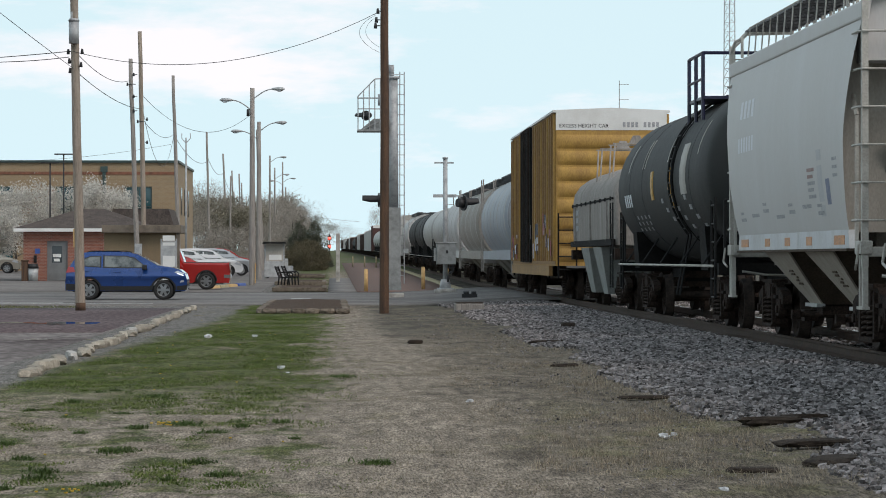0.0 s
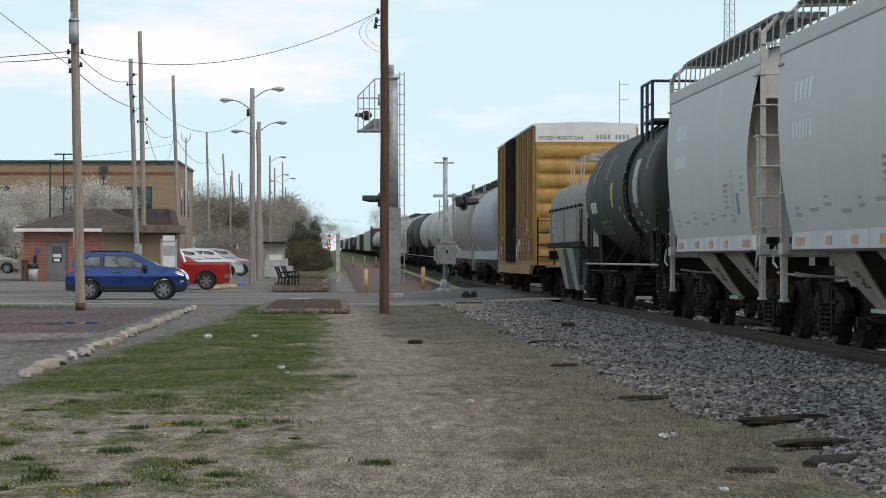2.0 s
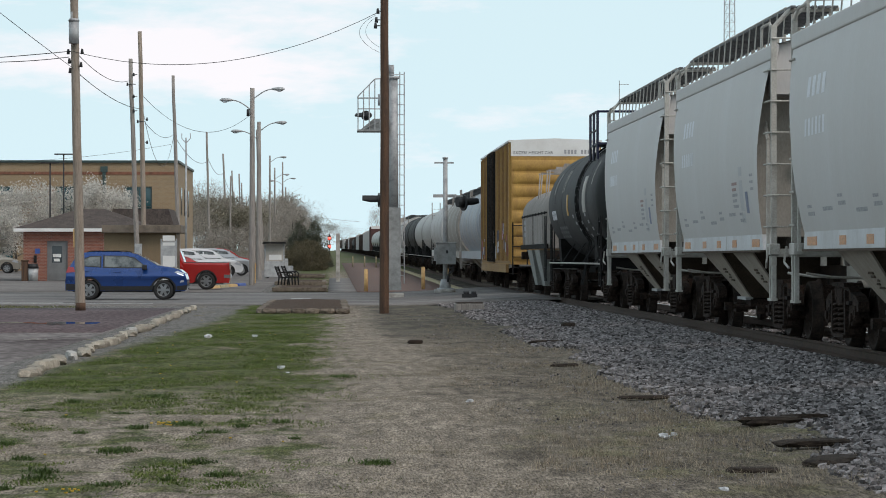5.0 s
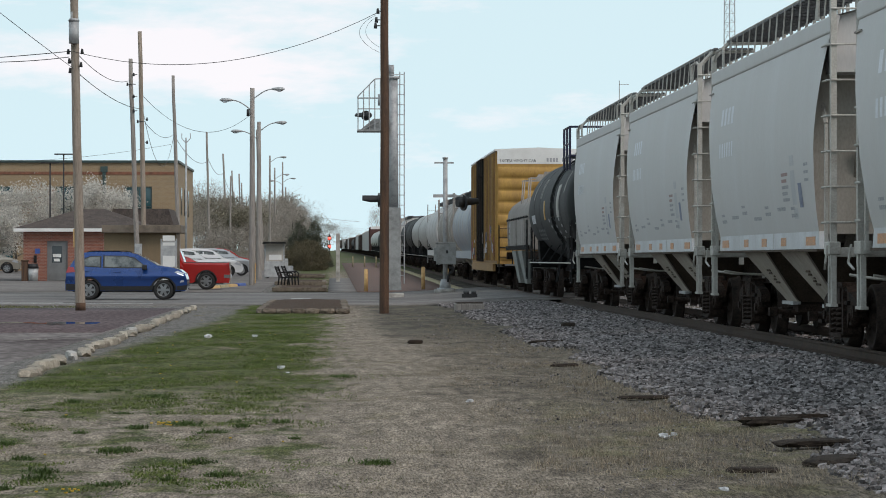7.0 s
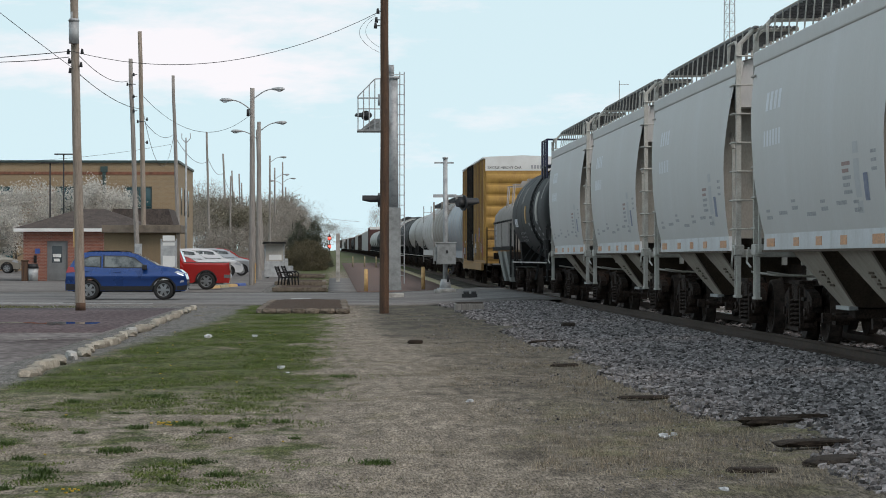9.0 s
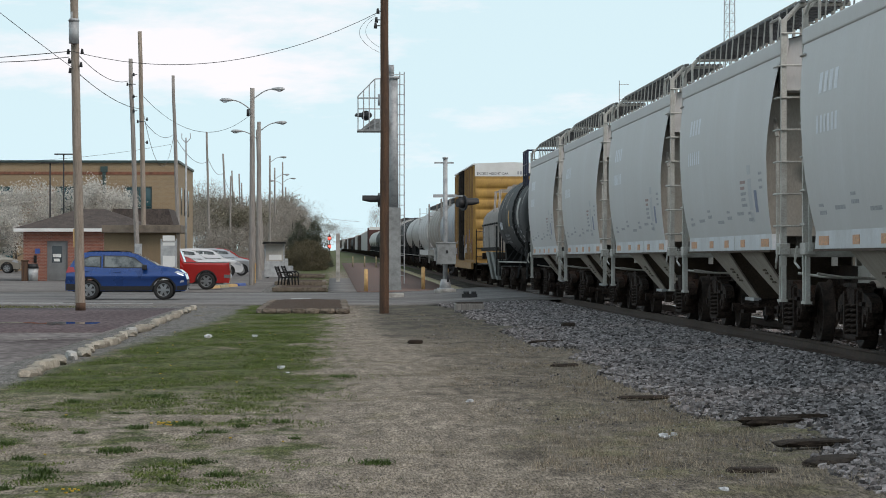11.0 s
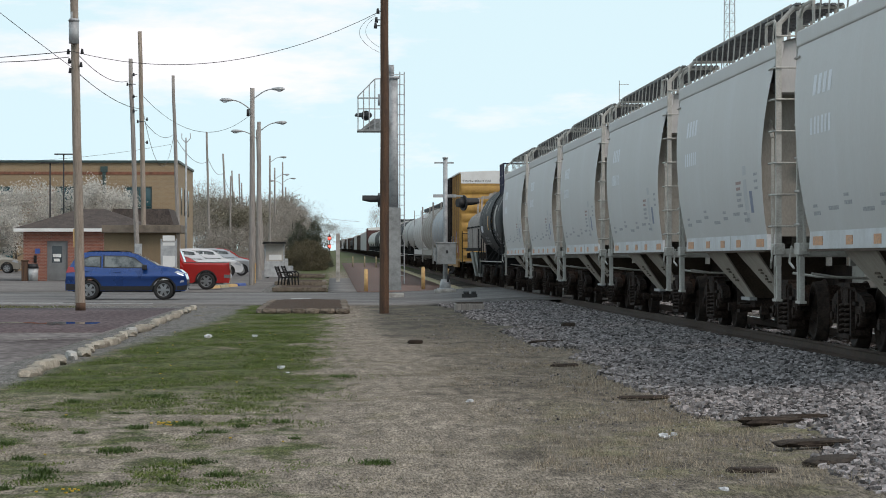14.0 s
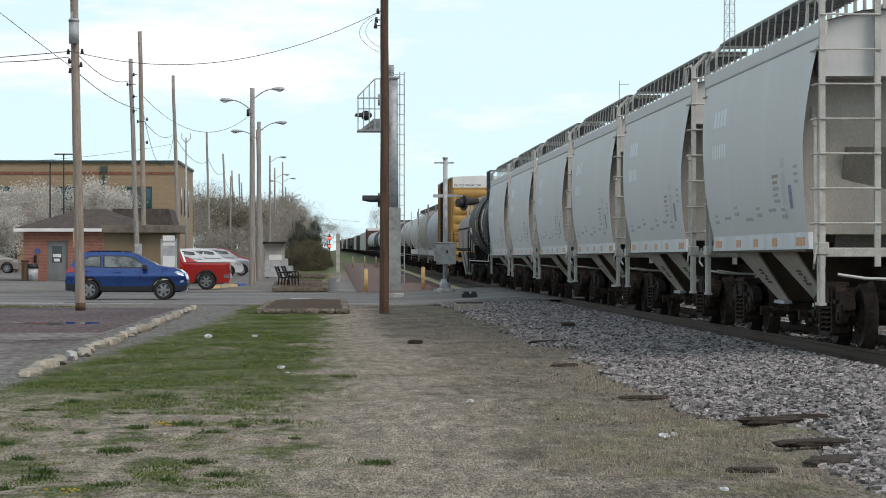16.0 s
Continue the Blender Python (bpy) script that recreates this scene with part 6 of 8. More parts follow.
def signal_mast():
    y0 = 101.4
    m = thing("signal_mast", "tall grey steel signal mast with ladder and railed platform", "railway signal", pose(2.2, y0, 0.0))
    bm = bm_new()
    box(bm, (0, 0, 0.07), (0.68, 0.68, 0.2))
    part("foundation", bm, M["concrete_pole"], m, "concrete footing", bevel=0.03)
    bm = bm_new()
    box(bm, (0, 0, 0.42), (0.5, 0.5, 0.3))
    part("base_plate", bm, M["sig_grey"], m)
    bm = bm_new()
    box(bm, (0, 0, 1.85), (0.46, 0.42, 2.75))
    part("lower_case", bm, M["sig_grey"], m, "square grey lower casing", bevel=0.02)
    bm = bm_new()
    cyl(bm, (-0.04, 0, 3.2), (-0.04, 0, 7.85), 0.20, 0.17, n=18)
    cyl(bm, (-0.04, 0, 7.85), (-0.04, 0, 7.95), 0.22, n=18)
    cyl(bm, (-0.1, 0, 7.95), (-0.1, 0, 8.35), 0.1, n=12)
    part("mast_tube", bm, M["galv"], m)
    for x, z in ((0.2, 8.1), (0.36, 8.1)):
        bm = bm_new()
        cyl(bm, (x, -0.1, 0.5), (x, -0.1, z), 0.02, n=6)
        part("ladder_stile", bm, M["galv"], m)
    for i in range(21):
        bm = bm_new()
        cyl(bm, (-0.1, -0.1, 0.8 + i * 0.36), (0.38, -0.1, 0.8 + i * 0.36), 0.014, n=5)
        part("rung", bm, M["galv"], m)
    bm = bm_new()
    box(bm, (-0.85, 0.1, 5.98), (0.95, 1.2, 0.06))
    box(bm, (-0.6, -0.3, 6.1), (0.6, 0.1, 0.22))
    tube(bm, [(-1.25, -0.4, 5.95), (-0.6, -0.3, 6.25), (-0.1, 0, 6.35)], 0.05)
    part("platform", bm, M["sig_grey"], m, "cantilevered walkway plate")
    for x in (-1.3, -1.1, -0.9, -0.7, -0.5):
        bm = bm_new()
        zt = 7.2 + 0.62 * max(0, min(1, (x + 1.3) / 0.6))
        cyl(bm, (x, -0.45, 6.0), (x, -0.45, zt), 0.02, n=6)
        part("baluster", bm, M["galv"], m)
    bm = bm_new()
    tube(bm, [(-1.3, -0.45, 7.2), (-0.7, -0.45, 7.82), (-0.15, -0.45, 7.84)], 0.024)
    tube(bm, [(-1.3, -0.45, 6.75), (-0.3, -0.45, 6.75)], 0.02)
    tube(bm, [(-1.3, -0.45, 7.2), (-1.3, 0.7, 7.2), (-0.3, 0.7, 7.2)], 0.024)
    part("handrail", bm, M["galv"], m)
    signal_head(m, -1.0, 0.35, 6.55, (-0.5, 0.85), 0.12)
    bm = bm_new()
    prism(bm, [(-1.25, 5.98), (-0.2, 6.05), (-0.2, 6.42), (-0.75, 6.40)], "y", -0.32, 0.1)
    part("relay_case", bm, M["sig_grey"], m, "sloping grey relay case")
    bm = bm_new()
    cyl(bm, (-0.45, 0.1, 6.9), (-0.45, 0.1, 7.3), 0.14, n=12)
    part("upper_unit", bm, M["galv"], m)
    signal_head(m, -0.52, 0.0, 3.5, (-1.0, 0.05), 0.17)
    bm = bm_new()
    box(bm, (-0.35, 0, 3.5), (0.25, 0.12, 0.9))
    part("bracket", bm, M["sig_grey"], m)


signal_mast()


def crossing_signal():
    s = thing("crossing_signal", "grey crossing signal post with control box and hooded lamp", "railway signal", pose(4.34, 109.0, 0.10))
    bm = bm_new()
    cyl(bm, (0, 0, -0.05), (0, 0, 0.12), 0.42, n=16)
    part("foundation", bm, M["concrete_pole"], s)
    bm = bm_new()
    cyl(bm, (0, 0, 0.1), (0, 0, 0.5), 0.24, 0.17, n=14)
    cyl(bm, (0, 0, 0.1), (0, 0, 0.16), 0.33, n=14)
    cyl(bm, (0, 0, 0.5), (0, 0, 5.15), 0.095, 0.085, n=14)
    cyl(bm, (0, 0, 5.15), (0, 0, 5.22), 0.11, n=14)
    part("post", bm, M["galv"], s)
    bm = bm_new()
    box(bm, (-0.05, 0, 5.0), (0.75, 0.05, 0.06))
    part("crossarm", bm, M["galv"], s)
    bm = bm_new()
    box(bm, (-0.02, 0, 3.72), (0.9, 0.06, 0.12))
    box(bm, (0.45, 0, 3.72), (0.5, 0.05, 0.05))
    part("crossarm", bm, M["galv"], s)
    signal_head(s, 0.68, 0.0, 3.45, (0.9, 0.42), 0.2)
    bm = bm_new()
    box(bm, (0.02, -0.22, 1.48), (0.74, 0.42, 0.80))
    box(bm, (0.02, -0.22, 1.90), (0.8, 0.48, 0.05))
    box(bm, (-0.4, -0.22, 1.46), (0.1, 0.3, 0.5))
    b = part("control_box", bm, M["sig_grey"], s, "grey steel control box", bevel=0.015)
    bm = bm_new()
    box(bm, (0.05, -0.445, 1.56), (0.08, 0.03, 0.12))
    part("latch", bm, M["trim_black"], b)
    bm = bm_new()
    tube(bm, [(0.15, -0.15, 0.95), (0.3, -0.15, 1.0), (0.28, -0.15, 0.8), (0.12, -0.15, 0.72), (0.1, -0.15, 0.4)], 0.05, 8)
    part("cable_loop", bm, M["cable"], s, "looped black cable")


crossing_signal()
for x, y, h in ((1.38, 117.6, 0.93), (3.98, 124.4, 0.99), (5.02, 124.4, 0.93), (1.85, 262, 1.02), (2.9, 258, 1.02), (3.9, 255, 1.0)):
    bm = bm_new()
    q = 0.085 if y < 200 else 0.06
    cyl(bm, (0, 0, -0.02), (0, 0, h - 0.04), q, n=14)
    cyl(bm, (0, 0, h - 0.04), (0, 0, h), q, q * 0.6, n=14)
    solo("bollard", bm, M["bollard"] if y < 200 else M["strip"], "faded yellow steel bollard on the platform" if y < 200 else "slim pale weathered bollard further along the platform", "bollard", pose(x, y, land(y) + 0.02), "yellow bollards")
bm = bm_new()
box(bm, (0, 0, 1.3), (0.22, 0.22, 2.65))
solo("grey_post", bm, M["concrete_pole"], "pale grey square post beside the footway", "post", pose(0.28, 153.5, land(153.5)), bevel=0.02)
fs = thing("distant_signal", "distant railway signal showing two red lights", "railway signal", pose(-0.75, 650, land(650)))
bm = bm_new()
cyl(bm, (0, 0, 0), (0, 0, 4.9), 0.12, n=8)
part("mast", bm, M["trim_black"], fs)
for z in (2.0, 3.9):
    bm = bm_new()
    box(bm, (0, 0, z), (0.7, 0.2, 0.95))
    part("backplate", bm, M["trim_black"], fs)
    bm = bm_new()
    cyl(bm, (0, -0.12, z), (0, -0.2, z), 0.27, n=14)
    part("red_light", bm, M["red_glow"], fs, "glowing red signal light")

# the lattice tower and the thin aerial on the far side of the line
tw = thing("lattice_tower", "tall thin grey lattice radio tower", "tower", pose(56.4, 400, land(400)))
for k in range(3):
    a = 2.0944 * k + 0.4
    bm = bm_new()
    cyl(bm, (1.1 * math.cos(a), 1.1 * math.sin(a), 0), (0.75 * math.cos(a), 0.75 * math.sin(a), 52), 0.07, n=6)
    part("leg", bm, M["galv"], tw)
bm = bm_new()
for i in range(40):
    z = i * 1.3
    for k in range(3):
        r0, r1 = 1.1 - 0.35 * z / 52, 1.1 - 0.35 * (z + 1.3) / 52
        a, b = 2.0944 * k + 0.4, 2.0944 * (k + 1) + 0.4
        cyl(bm, (r0 * math.cos(a), r0 * math.sin(a), z), (r1 * math.cos(b), r1 * math.sin(b), z + 1.3), 0.035, n=4)
        cyl(bm, (r0 * math.cos(a), r0 * math.sin(a), z), (r0 * math.cos(b), r0 * math.sin(b), z), 0.03, n=4)
part("bracing", bm, M["galv"], tw)
ae = thing("aerial_mast", "thin steel aerial mast with cross arms", "aerial", pose(30.5, 300, land(300)))
bm = bm_new()
cyl(bm, (0, 0, 0), (0, 0, 19.6), 0.09, 0.04, n=6)
part("mast", bm, M["galv"], ae)
for z, w in ((19.2, 1.0), (17.6, 1.0)):
    bm = bm_new()
    box(bm, (w / 2, 0, z), (w, 0.05, 0.05))
    part("cross_arm", bm, M["galv"], ae)


# ---------------------------------------------------------------- street furniture and beds
def timber_bed(x0, x1, y0, y1, h=0.17, label="low timber-edged planting bed of dry soil", g=None):
    b = thing("planting_bed", label, "planting bed", pose(0, 0, land((y0 + y1) / 2)))
    for c, s in ((((x0 + x1) / 2, y0, h / 2), (x1 - x0 + 0.2, 0.2, h)), (((x0 + x1) / 2, y1, h / 2), (x1 - x0 + 0.2, 0.2, h)),
                 ((x0, (y0 + y1) / 2, h / 2), (0.2, y1 - y0 - 0.2, h)), ((x1, (y0 + y1) / 2, h / 2), (0.2, y1 - y0 - 0.2, h))):
        bm = bm_new()
        box(bm, c, s)
        part("timber", bm, M["timber"], b, bevel=0.02)
    bm = bm_new()
    rows = [[(x0 + 0.1 + (x1 - x0 - 0.2) * i / 8, y0 + 0.1 + (y1 - y0 - 0.2) * j / 8, h * 0.7 + 0.09 * math.sin(3.14 * i / 8) * math.sin(3.14 * j / 8) + 0.02 * noise.noise(Vector((i, j, x0)))) for i in range(9)] for j in range(9)]
    sheet(bm, rows)
    part("soil", bm, M["soil"], b)


timber_bed(-2.42, -0.36, 117.5, 129)
timber_bed(-2.75, -0.45, 138.5, 152)
timber_bed(-3.0, -0.6, 171, 186)
nb = thing("planting_bed", "raised soil bed edged with pale rough blocks", "planting bed", pose(0, 0, 0))
bm = bm_new()
rows = [[(-1.75 + 2.0 * i / 16, 72.0 + 17 * j / 20, 0.11 + 0.07 * math.sin(3.14 * i / 16) ** 0.6 * math.sin(3.14 * j / 20) ** 0.5 + 0.035 * noise.noise(Vector((i * 0.7, j * 0.7, 2)))) for i in range(17)] for j in range(21)]
sheet(bm, rows)
part("soil", bm, M["soil"], nb)


def rough_block(bm, c, s, seed, rough=0.14):
    rnd = random.Random(seed)
    n0 = len(bm.verts)
    res = bmesh.ops.create_cube(bm, size=1.0)
    bmesh.ops.subdivide_edges(bm, edges=list({e for v in res["verts"] for e in v.link_edges}), cuts=2, use_grid_fill=True)
    bm.verts.ensure_lookup_table()
    ang = rnd.uniform(-0.12, 0.12)
    for v in bm.verts[n0:]:
        p = v.co * 1.0
        k = 1 - 0.16 * (abs(p.x) > 0.4) * (abs(p.y) > 0.4) - 0.14 * (abs(p.z) > 0.4) * ((abs(p.x) > 0.4) or (abs(p.y) > 0.4))
        p = Vector((p.x * k, p.y * k, p.z)) + Vector([rnd.uniform(-rough, rough) * 0.45 for _ in range(3)])
        x, y, z = p.x * s[0], p.y * s[1], p.z * s[2]
        v.co = (c[0] + x * math.cos(ang) - y * math.sin(ang), c[1] + x * math.sin(ang) + y * math.cos(ang), c[2] + z)


for i in range(6):
    bm = bm_new()
    rough_block(bm, (-1.62 + i * 0.37, 71.7, 0.06), (0.38, 0.4, 0.14), i, 0.08)
    part("edging_block", bm, M["timber"], nb)
for i in range(12):
    for x in (-1.86, 0.32):
        bm = bm_new()
        rough_block(bm, (x, 72.6 + i * 1.4, 0.05), (0.2, 1.3, 0.14), 40 + i, 0.08)
        part("edging_block", bm, M["timber"], nb)
rnd = random.Random(3)
y = 33.0
i = 0
while y < 78.5:
    L = rnd.uniform(0.9, 1.7)
    bm = bm_new()
    rough_block(bm, (0, 0, 0.04), (rnd.uniform(0.15, 0.22), L * 0.92, rnd.uniform(0.10, 0.15)), 100 + i, 0.11)
    solo("kerb_stone", bm, M["concrete_pole"] if i in (4, 12) else M["stone"], "rough pale limestone kerb block along the lot", "kerb stone", pose(-3.63 - (y - 41) * 0.0052 + rnd.uniform(-0.06, 0.06), y + L / 2, 0.0, 0, 0, rnd.uniform(-3, 3)), "kerb stones along the lot")
    y += L + rnd.uniform(0.1, 0.35)
    i += 1


def bench(x, y, rz):
    b = thing("park_bench", "black metal park bench with curved armrests", "bench", pose(x, y, land(y), 0, 0, rz), "black benches by the planting beds")
    for i in range(4):
        bm = bm_new()
        box(bm, (0, -0.2 + i * 0.13, 0.45), (1.5, 0.1, 0.03))
        part("seat_slat", bm, M["black"], b)
    for i in range(4):
        bm = bm_new()
        box(bm, (0, 0.27 + i * 0.045, 0.55 + i * 0.12), (1.5, 0.03, 0.1))
        part("back_slat", bm, M["black"], b)
    for s in (-0.7, 0.7):
        bm = bm_new()
        tube(bm, [(s, -0.25, 0), (s, -0.22, 0.45), (s, 0.24, 0.45), (s, 0.44, 0.98)], 0.035, 8)
        tube(bm, [(s, 0.24, 0.45), (s, 0.3, 0)], 0.035, 8)
        part("leg_frame", bm, M["black"], b)
        bm = bm_new()
        tube(bm, [(s, -0.22, 0.45), (s, -0.26, 0.62), (s, -0.15, 0.70), (s, 0.3, 0.68)], 0.03, 8)
        part("armrest", bm, M["black"], b)


bench(-2.22, 133.5, 97)
bench(-1.98, 137.0, 97)
ki = thing("information_kiosk", "grey cabinet kiosk with a dark roof and notice panel", "kiosk", pose(-3.5, 170, land(170)))
bm = bm_new()
box(bm, (0, 0, 0.55), (1.2, 0.6, 0.95))
part("cabinet", bm, M["board_grey"], ki, "pale grey metal cabinet", bevel=0.02)
for x in (-0.56, 0.56):
    bm = bm_new()
    box(bm, (x, 0.1, 1.05), (0.08, 0.08, 2.1))
    part("post", bm, M["galv"], ki)
bm = bm_new()
box(bm, (0, 0.1, 1.55), (1.05, 0.06, 1.0))
part("panel", bm, M["end_beige"], ki, "tan notice panel")
panel(ki, "notice", -0.32, 0.42, 0.06, 1.12, 1.42, M["white"], "white printed notice", 0.01)
bm = bm_new()
prism(bm, [(-0.72, 2.08), (0.72, 2.08), (0.66, 2.2), (-0.66, 2.2)], "y", -0.45, 0.55)
part("roof", bm, M["black"], ki, "flat dark roof")
bm = bm_new()
for x in (-0.4, 0.4):
    cyl(bm, (x, -0.2, 0.08), (x, 0.2, 0.08), 0.08, n=10)
part("foot_rollers", bm, M["trim_black"], ki)
vp = thing("ticket_post", "slim grey metal post beside the kiosk", "post", pose(-2.75, 168, land(168)))
bm = bm_new()
box(bm, (0, 0, 0.6), (0.2, 0.3, 1.2))
box(bm, (0.15, 0, 0.5), (0.5, 0.4, 0.55))
part("body", bm, M["galv"], vp, bevel=0.02)
for i, (x, y, m) in enumerate(((-5.9, 128.5, "bollard"), (-5.6, 131.5, "bollard"), (-5.3, 134.5, "bollard"), (-5.0, 138, "sign_blue"))):
    bm = bm_new()
    prism(bm, [(-0.14, 0), (0.14, 0), (0.09, 0.13), (-0.09, 0.13)], "y", -1.0, 1.0)
    solo("wheel_stop", bm, M["strip"] if m == "bollard" and i % 2 else M[m], "painted concrete wheel stop in the lot", "wheel stop", pose(x + 0.5, y, land(y), 0, 0, -8), "wheel stops", bevel=0.01)
for x0, x1, y0, y1 in ((-60, -5.6, 88.0, 88.35), (-1.45, -0.75, 93.5, 99.5), (-12, -8.6, 90.2, 90.6)):
    bm = bm_new()
    box(bm, ((x0 + x1) / 2, (y0 + y1) / 2, 0.007), (x1 - x0, y1 - y0, 0.008))
    solo("road_marking", bm, M["line"], "worn white road paint on the asphalt", "road marking", kind="structure")
for x0, x1, y0, y1 in ((-30, -9, 104.2, 104.5), (-5.2, 1.5, 108.5, 108.8), (-20, 2.5, 98.5, 98.75), (-9.5, -4.4, 113.8, 114.3)):
    bm = bm_new()
    k = 24
    rows = []
    for i in range(k + 1):
        x = x0 + (x1 - x0) * i / k
        q = 0.5 * noise.noise(Vector((x * 0.6, y0, 3)))
        rows.append([(x, y0 + q, land(y0) + 0.009), (x, y1 + q + 0.12 * noise.noise(Vector((x * 2, 1, y1))), land(y1) + 0.009)])
    sheet(bm, rows)
    solo("tar_seam", bm, M["trim_black"], "dark tarred crack in the street", "road crack", kind="structure")
# puddles on the lot
water = glass("puddle_water", (0.012, 0.012, 0.013), 0.02)
for cx, cy, rx, ry in ((-5.75, 61.0, 0.95, 1.5), (-6.9, 61.6, 0.55, 0.9), (-5.05, 48.8, 0.30, 0.6)):
    bm = bm_new()
    c = bm.verts.new((cx, cy, 0.0135))
    ring = []
    for i in range(40):
        a = 6.28318 * i / 40
        q = 0.75 + 0.5 * noise.noise(Vector((math.cos(a) * 1.6, math.sin(a) * 1.6, cx)))
        ring.append(bm.verts.new((cx + rx * q * math.cos(a), cy + ry * q * math.sin(a), 0.0135)))
    for i in range(40):
        bm.faces.new((c, ring[i], ring[(i + 1) % 40]))
    solo("puddle", bm, water, "shallow dark rain puddle on the lot", "puddle", kind="structure")
jb = thing("junction_box", "low concrete box beside the crossing", "junction box", pose(3.6, 74.6, 0.0))
bm = bm_new()
box(bm, (0, 0, 0.1), (0.75, 0.9, 0.24))
part("box", bm, M["pole_grey"], jb, bevel=0.03)
bm = bm_new()
box(bm, (0, 0, 0.235), (0.7, 0.85, 0.03))
part("cover", bm, M["tie"], jb)
sw = thing("track_fixture", "black iron track fixture lying beside the rails", "track fixture", pose(4.5, 93.0, 0.115))
bm = bm_new()
box(bm, (0, 0, 0.06), (0.5, 0.3, 0.12))
cyl(bm, (-0.2, 0, 0.14), (-0.02, 0, 0.14), 0.07, n=8)
cyl(bm, (0.06, 0, 0.14), (0.22, 0, 0.14), 0.07, n=8)
part("casting", bm, M["trim_black"], sw)
for x, y, L, w, h, rz in ((1.36, 46.5, 0.24, 0.14, 0.075, 5), (4.55, 54.5, 0.26, 0.2, 0.1, 10), (3.55, 46.0, 0.8, 0.12, 0.04, 30), (3.62, 23.2, 0.55, 0.2, 0.07, 12), (3.95, 23.6, 0.45, 0.1, 0.05, 20),
                          (3.38, 19.0, 0.7, 0.3, 0.06, 70), (3.5, 20.6, 0.6, 0.25, 0.05, 20), (2.75, 18.4, 0.35, 0.15, 0.04, -10), (3.2, 28.2, 0.7, 0.16, 0.035, 8), (3.0, 36.5, 0.4, 0.2, 0.05, 40), (1.55, 33, 0.3, 0.05, 0.02, 10)):
    bm = bm_new()
    rough_block(bm, (0, 0, h * 0.35), (L, w, h), int(x * 100), 0.12)
    solo("wood_scrap", bm, M["tie"], "splintered dark piece of old tie wood", "wood scrap", pose(x, y, 0.11 * min(1, max(0, (x - 3.2) / 2.6)) + (0.02 if x > 3.4 else 0.0), 0, 0, rz), "scraps of old ties")
for x, y, s in ((1.33, 27.4, 0.075), (-1.38, 50.4, 0.10), (-2.2, 50.0, 0.14), (-0.66, 36.0, 0.08), (2.58, 22.0, 0.08), (2.35, 16.9, 0.06), (-0.55, 34.5, 0.04), (2.7, 22.3, 0.05)):
    bm = bm_new()
    s *= 0.7
    rough_block(bm, (0, 0, s * 0.3), (s * 1.5, s, s * 0.6), int(y * 10), 0.45)
    solo("litter", bm, M["litter"], "crumpled white scrap of litter on the ground", "litter", pose(x, y, 0.0, 0, 0, x * 50), "bits of litter")


